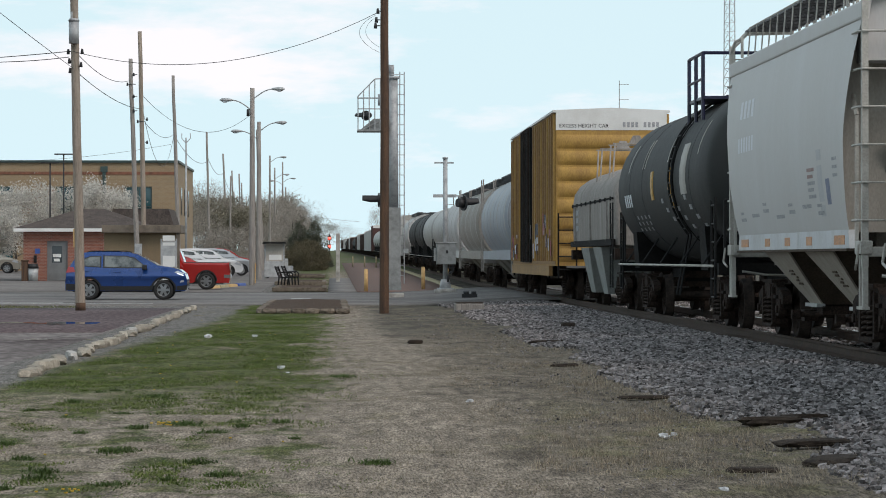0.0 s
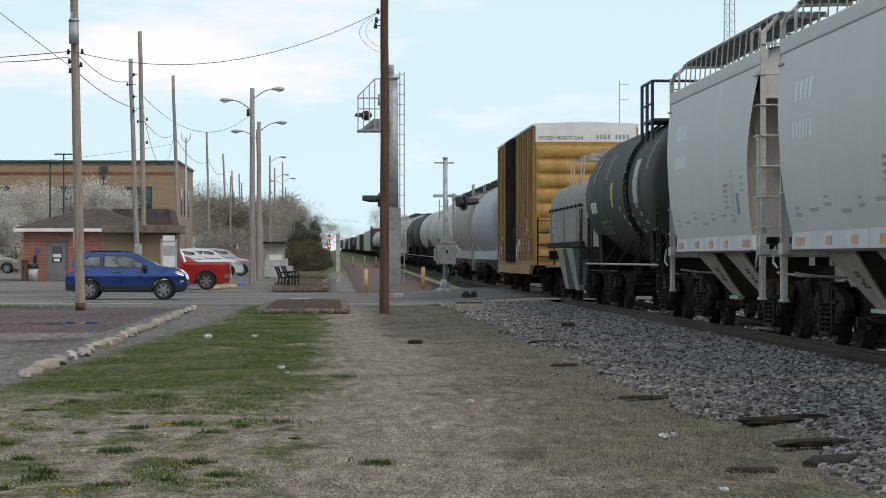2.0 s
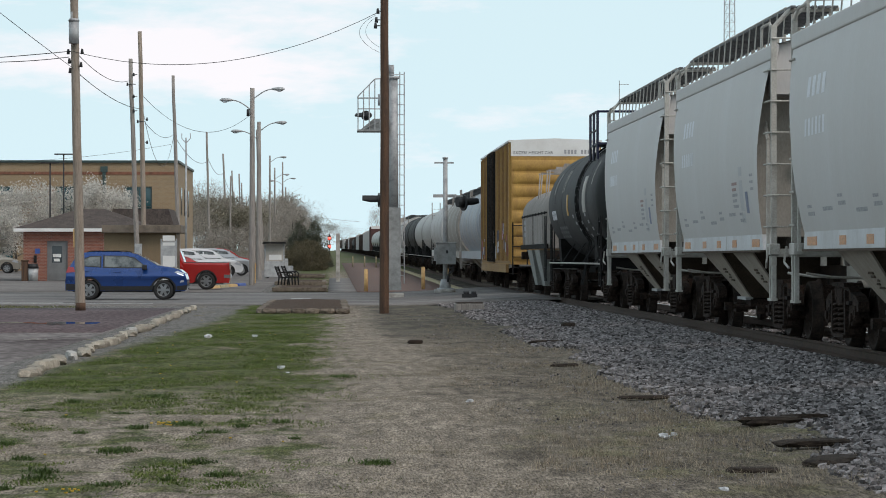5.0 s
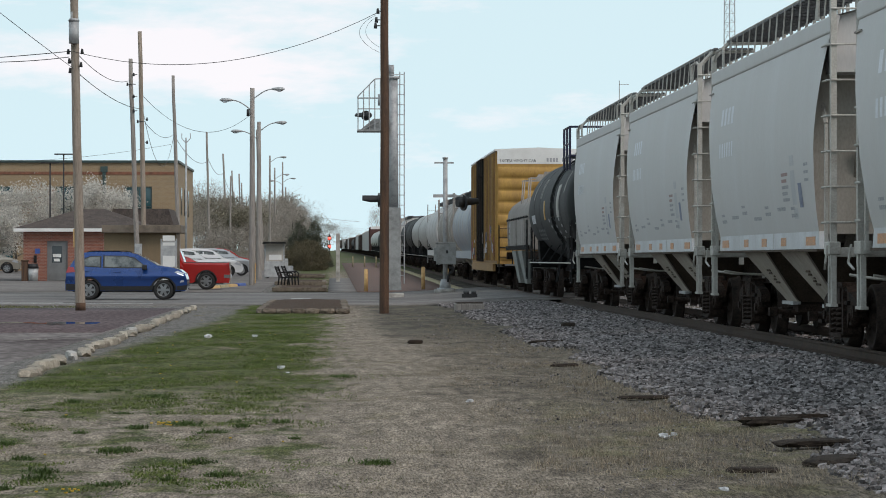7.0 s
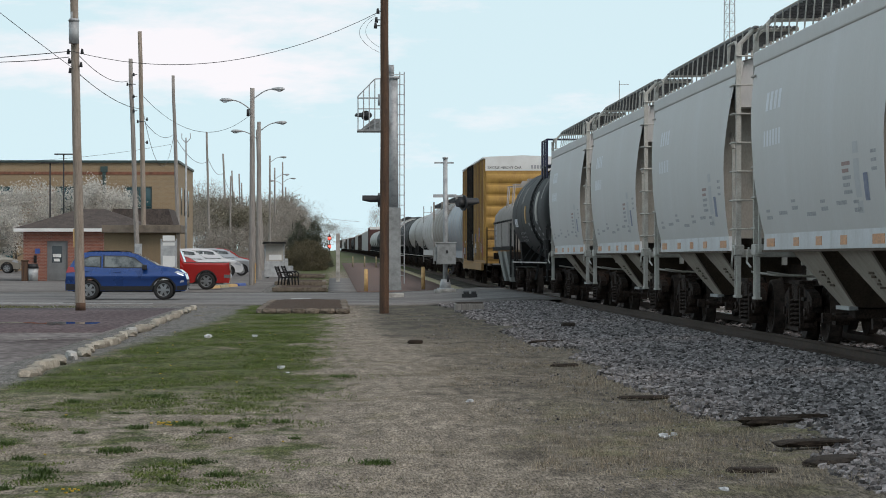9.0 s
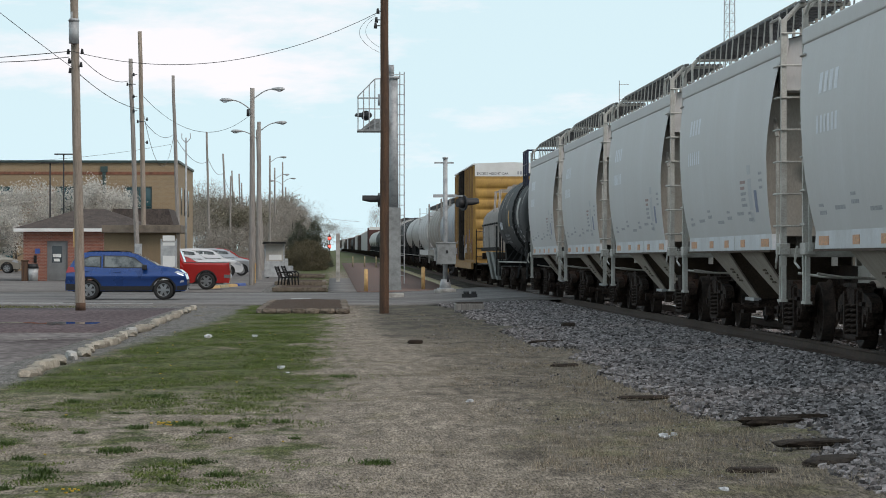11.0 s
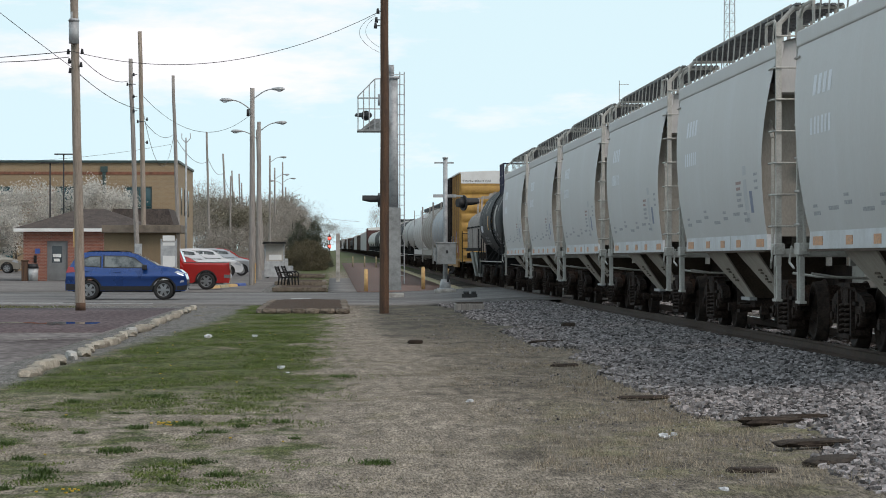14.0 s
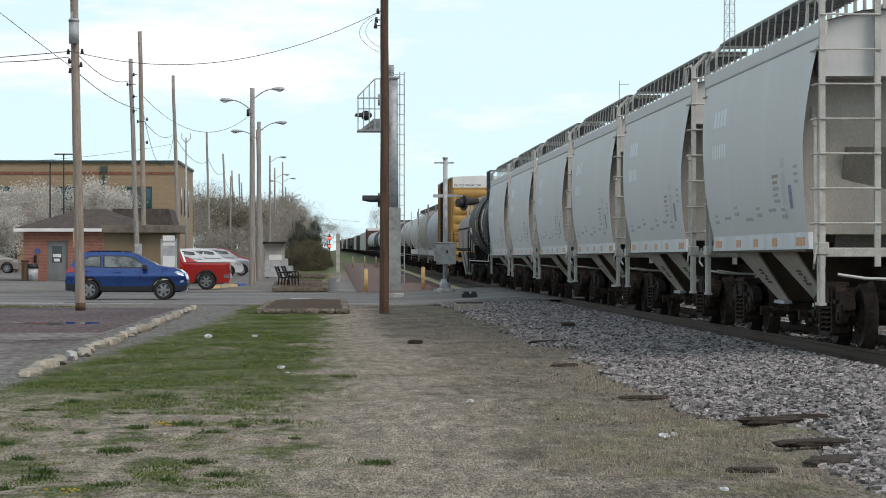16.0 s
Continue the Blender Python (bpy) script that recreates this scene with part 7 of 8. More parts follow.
# ---------------------------------------------------------------- parked vehicles
def vehicle(name, label, m, paint, P, W, wheels, wr, glasses, shield=(), lamps=(), trims=(), group="", belt=0.95, top=1.65, tuck=0.22):
    """A road vehicle, nose towards +x. P: the side outline above the sills, from the rear to the nose; wheels: axle places along x."""
    v = thing(name, label, "car", m, group)

    def half(z):
        knots = ((0.30, 0.88), (0.50, 0.915), (0.64, 0.94), (belt - 0.17, 1.0), (belt - 0.12, 1.0), (belt, 0.945), (belt + 0.12, 0.93), (top - 0.10, 0.955 - tuck * 0.82), (top, 0.955 - tuck * 1.15))
        for (z0, w0), (z1, w1) in zip(knots, knots[1:]):
            if z <= z1:
                return W * (w0 + (w1 - w0) * max(0, z - z0) / (z1 - z0))
        return W * knots[-1][1]
    low = 0.30
    def heights(x):
        """Top and bottom of the side at x, the wheel arches cut out."""
        zs = []
        for (xa, za), (xb, zb) in zip(P, P[1:]):
            if min(xa, xb) - 1e-9 <= x <= max(xa, xb) + 1e-9:
                zs += [za, zb] if abs(xb - xa) < 1e-9 else [za + (zb - za) * (x - xa) / (xb - xa)]
        hi, lo = max(zs), min(zs)
        bot = lo if (hi - lo > 1e-6 and hi < 1.1) else low
        for wx in wheels:
            R = wr + 0.06
            if abs(x - wx) < R:
                bot = max(bot, wr + math.sqrt(R * R - (x - wx) ** 2))
        return hi, min(bot, hi - 0.02)
    xs = {p[0] for p in P} | {wx + (wr + 0.06) * math.cos(math.pi * i / 12) for wx in wheels for i in range(13)}
    x_lo, x_hi = min(p[0] for p in P), max(p[0] for p in P)
    xs |= {x_lo + (x_hi - x_lo) * i / 30 for i in range(31)}
    xs = sorted(xs)
    xs = [x for i, x in enumerate(xs) if i == 0 or x - xs[i - 1] > 0.004]
    bm = bm_new()
    grids = []
    nz = 18
    for s in (-1, 1):
        g_ = []
        for x in xs:
            hi, lo = heights(x)
            g_.append([bm.verts.new((x, s * half(lo + (hi - lo) * i / nz), lo + (hi - lo) * i / nz)) for i in range(nz + 1)])
        for p0, p1 in zip(g_, g_[1:]):
            for i in range(nz):
                bm.faces.new((p0[i], p1[i], p1[i + 1], p0[i + 1]))
        grids.append(g_)
    L_, R_ = grids
    for i in range(len(xs) - 1):
        bm.faces.new((L_[i][nz], L_[i + 1][nz], R_[i + 1][nz], R_[i][nz]))
        bm.faces.new((L_[i][0], L_[i + 1][0], R_[i + 1][0], R_[i][0]))
    for j in (0, len(xs) - 1):
        for i in range(nz):
            bm.faces.new((L_[j][i], L_[j][i + 1], R_[j][i + 1], R_[j][i]))
    for f in bm.faces:
        f.smooth = True
    body = part("body", bm, paint, v)
    body.data.set_sharp_from_angle(angle=radians(38))

    def skin(pts, s, off, inn):
        b = bm_new()
        o = [b.verts.new((x, s * (half(z) + off), z)) for x, z in pts]
        i_ = [b.verts.new((x, s * (half(z) - inn), z)) for x, z in pts]
        n = len(pts)
        b.faces.new(o)
        b.faces.new(i_[::-1])
        for q in range(n):
            b.faces.new((o[q], o[(q + 1) % n], i_[(q + 1) % n], i_[q]))
        return b
    for s in (-1, 1):
        for g in glasses:
            gx, gz = sum(p[0] for p in g) / len(g), sum(p[1] for p in g) / len(g)
            rim_ = [(gx + (x - gx) * (1 + 0.05 / max(0.2, abs(x - gx))), gz + (z - gz) * (1 + 0.03 / max(0.1, abs(z - gz)))) for x, z in g]
            part("window_surround", skin(rim_, s, 0.003, 0.03), M["trim_black"], v, "black window surround")
            part("side_window", skin(g, s, 0.006, 0.03), M["cab_glass"], v, "tinted side window with pale reflections painted in")
        for nm, pts, mm, off in trims:
            part(nm, skin(pts, s, off, 0.02), M[mm], v)
        for wx in wheels:
            arc = [math.pi * i / 14 for i in range(15)]
            R0, R1 = wr + 0.045, wr + 0.105
            ring = [(wx + R1 * math.cos(a), max(low, wr + R1 * math.sin(a))) for a in arc] + [(wx + R0 * math.cos(a), max(low, wr + R0 * math.sin(a))) for a in reversed(arc)]
            b = bm_new()
            k2 = len(arc)
            for off0, off1 in ((0.014, -0.05),):
                o = [b.verts.new((x, s * (half(z) + off0), z)) for x, z in ring]
                for q in range(k2 - 1):
                    b.faces.new((o[q], o[q + 1], o[2 * k2 - 2 - q], o[2 * k2 - 1 - q]))
                inn = [b.verts.new((x, s * (half(z) + off1), z)) for x, z in ring[k2:]]
                for q in range(k2 - 1):
                    b.faces.new((o[k2 + q], o[k2 + q + 1], inn[q + 1], inn[q]))
            part("wheel_arch", b, M["trim_black"], v, "black wheel-arch lip")
        for nm, pts, mm in lamps:
            part(nm, skin(pts, s, 0.012, 0.05), M[mm], v)
    for (xa, za), (xb, zb) in shield:
        bm = bm_new()
        d = Vector((zb - za, 0, -(xb - xa))).normalized()
        if d.z < 0:
            d = -d
        q = []
        for (x, z), f in (((xa, za), 0.90), ((xb, zb), 0.90)):
            q.append([(x + d.x * 0.012, s * half(z) * f, z + d.z * 0.012) for s in (-1, 1)])
        q2 = [[(p[0] - d.x * 0.03, p[1], p[2] - d.z * 0.03) for p in r] for r in q]
        hexa(bm, [q2[0][0], q2[0][1], q2[1][1], q2[1][0]], [q[0][0], q[0][1], q[1][1], q[1][0]])
        part("windscreen", bm, M["cab_glass"], v, "tinted windscreen with pale reflections painted in")
    for wx in wheels:
        for s in (-1, 1):
            n = 26
            y0, y1 = s * (W - 0.24), s * (W - 0.03)
            bm = bm_new()
            vs = sheet(bm, [[(wx + r * math.cos(6.28318 * j / n), y, wr + r * math.sin(6.28318 * j / n)) for j in range(n)] for y, r in ((y0, wr * 0.6), (y0, wr * 0.95), (y0 + 0.03 * s, wr), (y1 - 0.03 * s, wr), (y1, wr * 0.95), (y1, wr * 0.68), (y1 - 0.03 * s, wr * 0.64))], close=True)
            wheel = part("wheel", bm, M["rubber"], v, "black rubber tyre")
            bm = bm_new()
            cyl(bm, (wx, y1 - s * 0.06, wr), (wx, y1 - s * 0.045, wr), wr * 0.66, n=n)
            part("wheel_backing", bm, M["trim_black"], wheel)
            bm = bm_new()
            for i in range(6):
                a = 6.28318 * i / 6
                ca, sa = math.cos(a), math.sin(a)
                t = wr * 0.13
                hexa(bm, [(wx - sa * t, y1 - s * 0.045, wr + ca * t), (wx + sa * t, y1 - s * 0.045, wr - ca * t), (wx + ca * wr * 0.62 + sa * t, y1 - s * 0.04, wr + sa * wr * 0.62 - ca * t), (wx + ca * wr * 0.62 - sa * t, y1 - s * 0.04, wr + sa * wr * 0.62 + ca * t)],
                     [(wx - sa * t, y1 - s * 0.012, wr + ca * t), (wx + sa * t, y1 - s * 0.012, wr - ca * t), (wx + ca * wr * 0.62 + sa * t, y1 - s * 0.02, wr + sa * wr * 0.62 - ca * t), (wx + ca * wr * 0.62 - sa * t, y1 - s * 0.02, wr + sa * wr * 0.62 + ca * t)])
            cyl(bm, (wx, y1 - s * 0.045, wr), (wx, y1 - s * 0.005, wr), wr * 0.17, n=12)
            hoopv = [[(wx + r * math.cos(6.28318 * j / n), y, wr + r * math.sin(6.28318 * j / n)) for j in range(n)] for y, r in ((y1 - s * 0.045, wr * 0.60), (y1 - s * 0.01, wr * 0.60), (y1 - s * 0.005, wr * 0.68), (y1 - s * 0.03, wr * 0.68))]
            sheet(bm, hoopv, close=True)
            part("rim", bm, M["alloy"], wheel, "six-spoke alloy rim")
    bm = bm_new()
    box(bm, (0, 0, 0.36), ((P[-1][0] - P[0][0]) * 0.9, W * 1.55, 0.2))
    part("underbody", bm, M["trim_black"], v)
    return v, half


SUV_P = [(-2.02, 0.42), (-2.06, 0.62), (-2.03, 0.85), (-1.98, 1.02), (-1.86, 1.20), (-1.66, 1.52), (-1.52, 1.585), (-1.1, 1.635), (-0.4, 1.645), (0.05, 1.62), (0.38, 1.53), (0.76, 1.32), (1.06, 1.16), (1.5, 1.10), (1.82, 1.01), (1.98, 0.88), (2.05, 0.66), (2.05, 0.42)]
SUV_G = [[(-1.55, 1.17), (-0.90, 1.12), (-0.90, 1.46), (-1.22, 1.45), (-1.42, 1.36)], [(-0.74, 1.11), (0.52, 1.10), (0.62, 1.15), (0.22, 1.40), (-0.04, 1.46), (-0.74, 1.47)]]
suv, hf = vehicle("compact_suv", "bright blue compact SUV with black cladding and headlights lit", pose(-6.98, 96.8, 0.006), M["car_blue"], SUV_P, 0.88, (-1.27, 1.25), 0.335, SUV_G,
                  [((0.38, 1.53), (1.04, 1.17)), ((-1.66, 1.50), (-1.88, 1.19))],
                  [("tail_lamp", [(-2.035, 0.92), (-1.72, 0.94), (-1.78, 1.10), (-1.95, 1.12)], "lamp_red"), ("headlight", [(1.62, 0.93), (1.92, 0.83), (1.94, 0.90), (1.72, 0.985)], "lamp_clear"), ("running_light", [(1.70, 0.885), (1.93, 0.80), (1.935, 0.83), (1.71, 0.92)], "head_glow"), ("fog_lamp", [(1.80, 0.58), (1.95, 0.60), (1.93, 0.66), (1.84, 0.66)], "lamp_clear")],
                  [("sill_cladding", [(-0.86, 0.31), (0.84, 0.31), (0.84, 0.46), (-0.86, 0.46)], "trim_black", 0.01), ("rear_cladding", [(-2.03, 0.32), (-1.70, 0.32), (-1.68, 0.52), (-2.045, 0.55)], "trim_black", 0.01),
                   ("front_cladding", [(1.70, 0.32), (2.04, 0.34), (2.045, 0.5), (1.70, 0.46)], "trim_black", 0.01), ("door_seam", [(-0.82, 0.46), (-0.80, 0.46), (-0.80, 1.54), (-0.82, 1.54)], "trim_black", 0.004),
                   ("door_seam", [(0.80, 0.46), (0.82, 0.46), (0.98, 1.05), (0.96, 1.05)], "trim_black", 0.004), ("door_handle", [(-0.42, 0.93), (-0.2, 0.93), (-0.2, 0.97), (-0.42, 0.97)], "car_blue", 0.03), ("door_handle", [(-1.48, 0.96), (-1.26, 0.96), (-1.26, 1.0), (-1.48, 1.0)], "car_blue", 0.03)])
for s in (-1, 1):
    bm = bm_new()
    box(bm, (0.62, s * 0.98, 1.10), (0.16, 0.2, 0.17))
    part("door_mirror", bm, M["trim_black"], suv, "black door mirror", bevel=0.03)
    bm = bm_new()
    tube(bm, [(-1.35, s * 0.64, 1.61), (-1.2, s * 0.64, 1.65), (-0.1, s * 0.64, 1.655), (0.1, s * 0.64, 1.62)], 0.014)
    part("roof_rail", bm, M["trim_black"], suv)

PICK_P = [(-2.75, 0.55), (-2.76, 0.75), (-2.72, 1.20), (-0.75, 1.22), (-0.72, 1.30), (-0.55, 1.72), (-0.3, 1.80), (0.55, 1.80), (0.8, 1.72), (1.25, 1.28), (2.3, 1.16), (2.6, 1.02), (2.7, 0.75), (2.7, 0.5)]
vehicle("pickup_truck", "bright red pickup truck with a chrome rear bumper", pose(-7.28, 125.4, land(125.4), 0, 0, 180), M["car_red"], PICK_P, 0.95, (-1.72, 1.75), 0.38,
        [[(-0.5, 1.28), (1.1, 1.28), (0.72, 1.66), (-0.36, 1.70)]], [((0.8, 1.70), (1.23, 1.30)), ((-0.57, 1.68), (-0.71, 1.32))],
        [("tail_lamp", [(-2.735, 0.82), (-2.62, 0.82), (-2.62, 1.14), (-2.72, 1.14)], "lamp_red")],
        [("rear_bumper", [(-2.78, 0.52), (-2.5, 0.52), (-2.5, 0.66), (-2.78, 0.66)], "chrome", 0.015), ("bed_seam", [(-0.74, 0.50), (-0.72, 0.50), (-0.72, 1.2), (-0.74, 1.2)], "trim_black", 0.003), ("bed_rail", [(-2.70, 1.17), (-0.76, 1.185), (-0.76, 1.215), (-2.70, 1.20)], "trim_black", 0.006)], belt=1.25, top=1.8, tuck=0.2)
BIG_P = [(-2.35, 0.45), (-2.38, 0.75), (-2.30, 1.10), (-2.12, 1.30), (-1.85, 1.68), (-1.4, 1.78), (-0.4, 1.80), (0.2, 1.74), (0.55, 1.62), (1.22, 1.18), (1.95, 1.02), (2.25, 0.82), (2.35, 0.6), (2.33, 0.42)]
BIG_G = [[(-2.0, 1.22), (-1.2, 1.18), (-1.2, 1.60), (-1.72, 1.58)], [(-1.12, 1.18), (-0.15, 1.16), (-0.15, 1.62), (-1.12, 1.62)], [(-0.07, 1.16), (0.98, 1.16), (0.45, 1.55), (-0.07, 1.62)]]
BIG_S = [((0.55, 1.61), (1.20, 1.19)), ((-1.87, 1.64), (-2.11, 1.31))]
BIG_L = [("tail_lamp", [(-2.33, 0.95), (-2.1, 0.95), (-2.1, 1.2), (-2.26, 1.2)], "lamp_red"), ("headlight", [(1.8, 0.82), (2.2, 0.72), (2.22, 0.84), (1.95, 0.96)], "lamp_clear")]
BIG_T = [("sill_cladding", [(-0.9, 0.31), (0.95, 0.31), (0.95, 0.42), (-0.9, 0.42)], "trim_black", 0.01)]
for nm, lab, x, y, paint in (("white_suv", "white SUV parked in the lot", -8.6, 166, "car_white"), ("white_suv", "white SUV parked in the lot", -7.9, 176, "car_white"),
                             ("silver_crossover", "silver crossover parked in the lot", -7.4, 186, "car_silver"), ("red_crossover", "dark red crossover parked in the lot", -7.6, 196, "car_red"),
                             ("minivan", "champagne minivan parked beyond the depot", -24.6, 203, "car_tan")):
    vehicle(nm, lab, pose(x, y, land(y) + 0.006), M[paint], BIG_P, 0.92, (-1.42, 1.42), 0.35, BIG_G, BIG_S, BIG_L, BIG_T, group="parked cars", belt=1.12, top=1.8)
CAR_P = [(-2.2, 0.42), (-2.24, 0.7), (-2.18, 0.98), (-1.7, 1.05), (-1.1, 1.40), (-0.6, 1.47), (0.2, 1.45), (0.5, 1.36), (1.2, 1.0), (1.9, 0.88), (2.18, 0.72), (2.22, 0.42)]
vehicle("dark_red_sedan", "dark red sedan parked beside the pickup", pose(-7.6, 140, land(140) + 0.006), M["car_red"], CAR_P, 0.88, (-1.35, 1.35), 0.32,
        [[(-1.35, 1.06), (-0.35, 1.04), (-0.35, 1.37), (-0.95, 1.34)], [(-0.27, 1.04), (0.95, 1.04), (0.42, 1.32), (-0.27, 1.37)]], [((0.5, 1.35), (1.18, 1.01))], [("headlight", [(1.75, 0.72), (2.1, 0.64), (2.12, 0.76), (1.85, 0.84)], "lamp_clear")], [], group="parked cars", belt=1.0, top=1.47)


# ---------------------------------------------------------------- trees and bushes
def leaf_cloud(pts, n, spread, size, seed, slim=1.0):
    r = np.random.RandomState(seed)
    pts = np.array(pts)
    c = pts[r.randint(0, len(pts), n)] + r.normal(0, 1, (n, 3)) * np.array(spread)
    u = r.normal(0, 1, (n, 3))
    u /= np.linalg.norm(u, axis=1)[:, None]
    w = np.cross(u, r.normal(0, 1, (n, 3)))
    w /= np.linalg.norm(w, axis=1)[:, None]
    s = size * r.uniform(0.5, 1.3, (n, 1))
    quad = np.stack([c - u * s, c + w * s * 0.5 * slim, c + u * s, c - w * s * 0.5 * slim], 1).reshape(-1, 3)
    return quad, np.arange(4 * n).reshape(-1, 4)


def tree(name, x, y, h, spread, leaf, seed, n=5000, size=0.16, slim=1.0, trunk=0.2, label="", category="tree", limbs=11, group="", base=0.3):
    t = thing(name, label, category, pose(x, y, land(y)), group)
    r = random.Random(seed)
    bm = bm_new()
    tips = []
    lean = Vector((r.uniform(-0.06, 0.06), r.uniform(-0.06, 0.06), 1))
    prev, pr = Vector((0, 0, -0.1)), trunk
    spine = []
    for i in range(1, 7):
        p = lean * (h * 0.85 * i / 6) + Vector((r.uniform(-1, 1), r.uniform(-1, 1), 0)) * 0.03 * h * (i / 6)
        q = trunk * (1 - 0.85 * i / 6)
        cyl(bm, prev, p, pr, q, n=9)
        spine.append(p)
        prev, pr = p, q
    for k in range(limbs):
        u = base + (0.92 - base) * k / (limbs - 1)
        b0 = lean * (h * 0.85 * u)
        a = 2.4 * k + r.uniform(-0.4, 0.4)
        L = spread * (1.05 - 0.6 * abs(u - 0.5)) * r.uniform(0.75, 1.1)
        rise = h * r.uniform(0.10, 0.26)
        mid = b0 + Vector((math.cos(a) * L * 0.5, math.sin(a) * L * 0.5, rise * 0.55))
        end = b0 + Vector((math.cos(a) * L, math.sin(a) * L, rise))
        w = trunk * 0.38 * (1.1 - u)
        cyl(bm, b0, mid, w, w * 0.6, n=6, caps=False)
        cyl(bm, mid, end, w * 0.6, w * 0.15, n=5, caps=False)
        tips += [end, mid.lerp(end, 0.5)]
        for j in range(4):
            c = mid.lerp(end, r.uniform(0, 0.9))
            d = c + Vector((r.uniform(-1, 1), r.uniform(-1, 1), r.uniform(0.2, 1.2))) * L * 0.42
            cyl(bm, c, d, w * 0.35, w * 0.08, n=4, caps=False)
            tips += [d, c.lerp(d, 0.6)]
    tips += [lean * h * 0.9, lean * h]
    part("trunk", bm, M["bark"], t, "grey bark trunk and limbs")
    quad, f = leaf_cloud([tuple(p) for p in tips], n, (spread * 0.17, spread * 0.17, h * 0.055), size, seed, slim)
    me = bpy.data.meshes.new("crown")
    me.from_pydata(quad.tolist(), [], f.tolist())
    me.materials.append(M[leaf])
    cr = new("crown", me)
    cr.parent = t
    return t


for i, (x, y, h, s) in enumerate(((-27.6, 210, 5.8, 2.6), (-23.6, 212, 6.1, 2.7), (-20.0, 213, 6.3, 2.5), (-17.0, 214, 6.0, 2.2), (-25.4, 207, 4.6, 2.4))):
    tree("blossom_tree", x, y, h, s, "blossom", 20 + i, 15000, 0.075, 1.2, 0.12, "small tree covered in white spring blossom", group="blossoming trees", limbs=14, base=0.22)
k = 0
rnd = random.Random(11)
for x, y, h, s, leaf, n in ((-15.5, 300, 9.5, 3.4, "twig", 3200), (-14.6, 330, 11.0, 3.6, "twig", 3600), (-17.5, 345, 11.0, 4.0, "twig", 3600), (-12.6, 340, 8.5, 3.5, "twig", 3600), (-10.8, 310, 7.6, 3.2, "bud_green", 3200),
                            (-9.6, 345, 8.8, 3.5, "twig", 3600), (-8.0, 320, 8.0, 3.2, "twig", 3400), (-6.6, 345, 9.0, 3.4, "bud_green", 3400), (-6.0, 315, 8.4, 2.8, "twig", 3600), (-5.0, 335, 9.0, 2.6, "twig", 3600),
                            (-4.4, 300, 7.6, 2.2, "twig", 3200), (-11.5, 395, 11, 4, "twig", 3200), (-19.5, 330, 10, 4.2, "twig", 3000), (-7.2, 400, 12, 4.0, "twig", 3200), (12.0, 800, 17, 2.6, "twig", 2600), (-22, 360, 11, 4.5, "twig", 3000), (-11.9, 315, 9.5, 3.4, "twig", 3400), (-7.3, 335, 9.6, 3.3, "twig", 3400), (-13.6, 318, 9.6, 3.4, "bud_green", 3000), (-6.0, 350, 9.4, 2.8, "twig", 3400),
                            (-1.5, 900, 12, 6, "twig", 2600), (3.0, 1010, 12, 7, "twig", 2600), (-6.0, 860, 13, 6, "bud_green", 2600), (-14, 520, 13, 6, "twig", 3000), (-9, 560, 13, 6, "twig", 3000), (-20, 480, 13, 6, "twig", 3000)):
    h *= 0.74
    tree("tree", x, y, h, s, leaf, 60 + k, int(n * 1.6), 0.30, 0.09 if leaf == "twig" else 0.35, 0.17, "leafless early-spring tree with fine grey-brown twigs", group="trees along the railway")
    k += 1
tree("bare_tree", -33.0, 205, 9.0, 3.2, "twig", 91, 500, 0.3, 0.1, 0.16, "bare tree with thin grey branches", limbs=13)


def shrub(name, x, y, rx, ry, h, leaf, n, seed, label, size=0.17, cone=False, slim=0.7):
    """A dense bush: stems, and many small leaves in a lumpy volume."""
    t = thing(name, label, "bush", pose(x, y, land(y)))
    r = random.Random(seed)
    bm = bm_new()
    pts = []
    for i in range(16):
        a = r.uniform(0, 6.28)
        q = r.uniform(0.2, 1.0)
        z = h * (r.uniform(0.5, 0.92) if not cone else r.uniform(0.1, 0.95))
        w = (1 - z / h) if cone else 1
        e = Vector((math.cos(a) * rx * q * 0.8 * w, math.sin(a) * ry * q * 0.8 * w, z))
        cyl(bm, (e.x * 0.2, e.y * 0.2, 0), e, 0.03, 0.01, n=5, caps=False)
    part("stems", bm, M["bark"], t)
    for i in range(260):
        while True:
            p = Vector((r.uniform(-1, 1), r.uniform(-1, 1), r.uniform(0, 1)))
            lim = (1 - p.z) ** 0.8 if cone else math.sqrt(max(0, 1 - (max(0, p.z - 0.35) / 0.65) ** 2))
            if math.hypot(p.x, p.y) < lim:
                break
        pts.append((p.x * rx, p.y * ry, p.z * h * 0.95 + 0.05))
    quad, f = leaf_cloud(pts, n, (rx * 0.08, ry * 0.08, h * 0.05), size, seed, slim)
    quad[:, 2] = np.maximum(quad[:, 2], 0.02)
    me = bpy.data.meshes.new("leaves")
    me.from_pydata(quad.tolist(), [], f.tolist())
    me.materials.append(M[leaf])
    c = new("foliage", me)
    c.parent = t


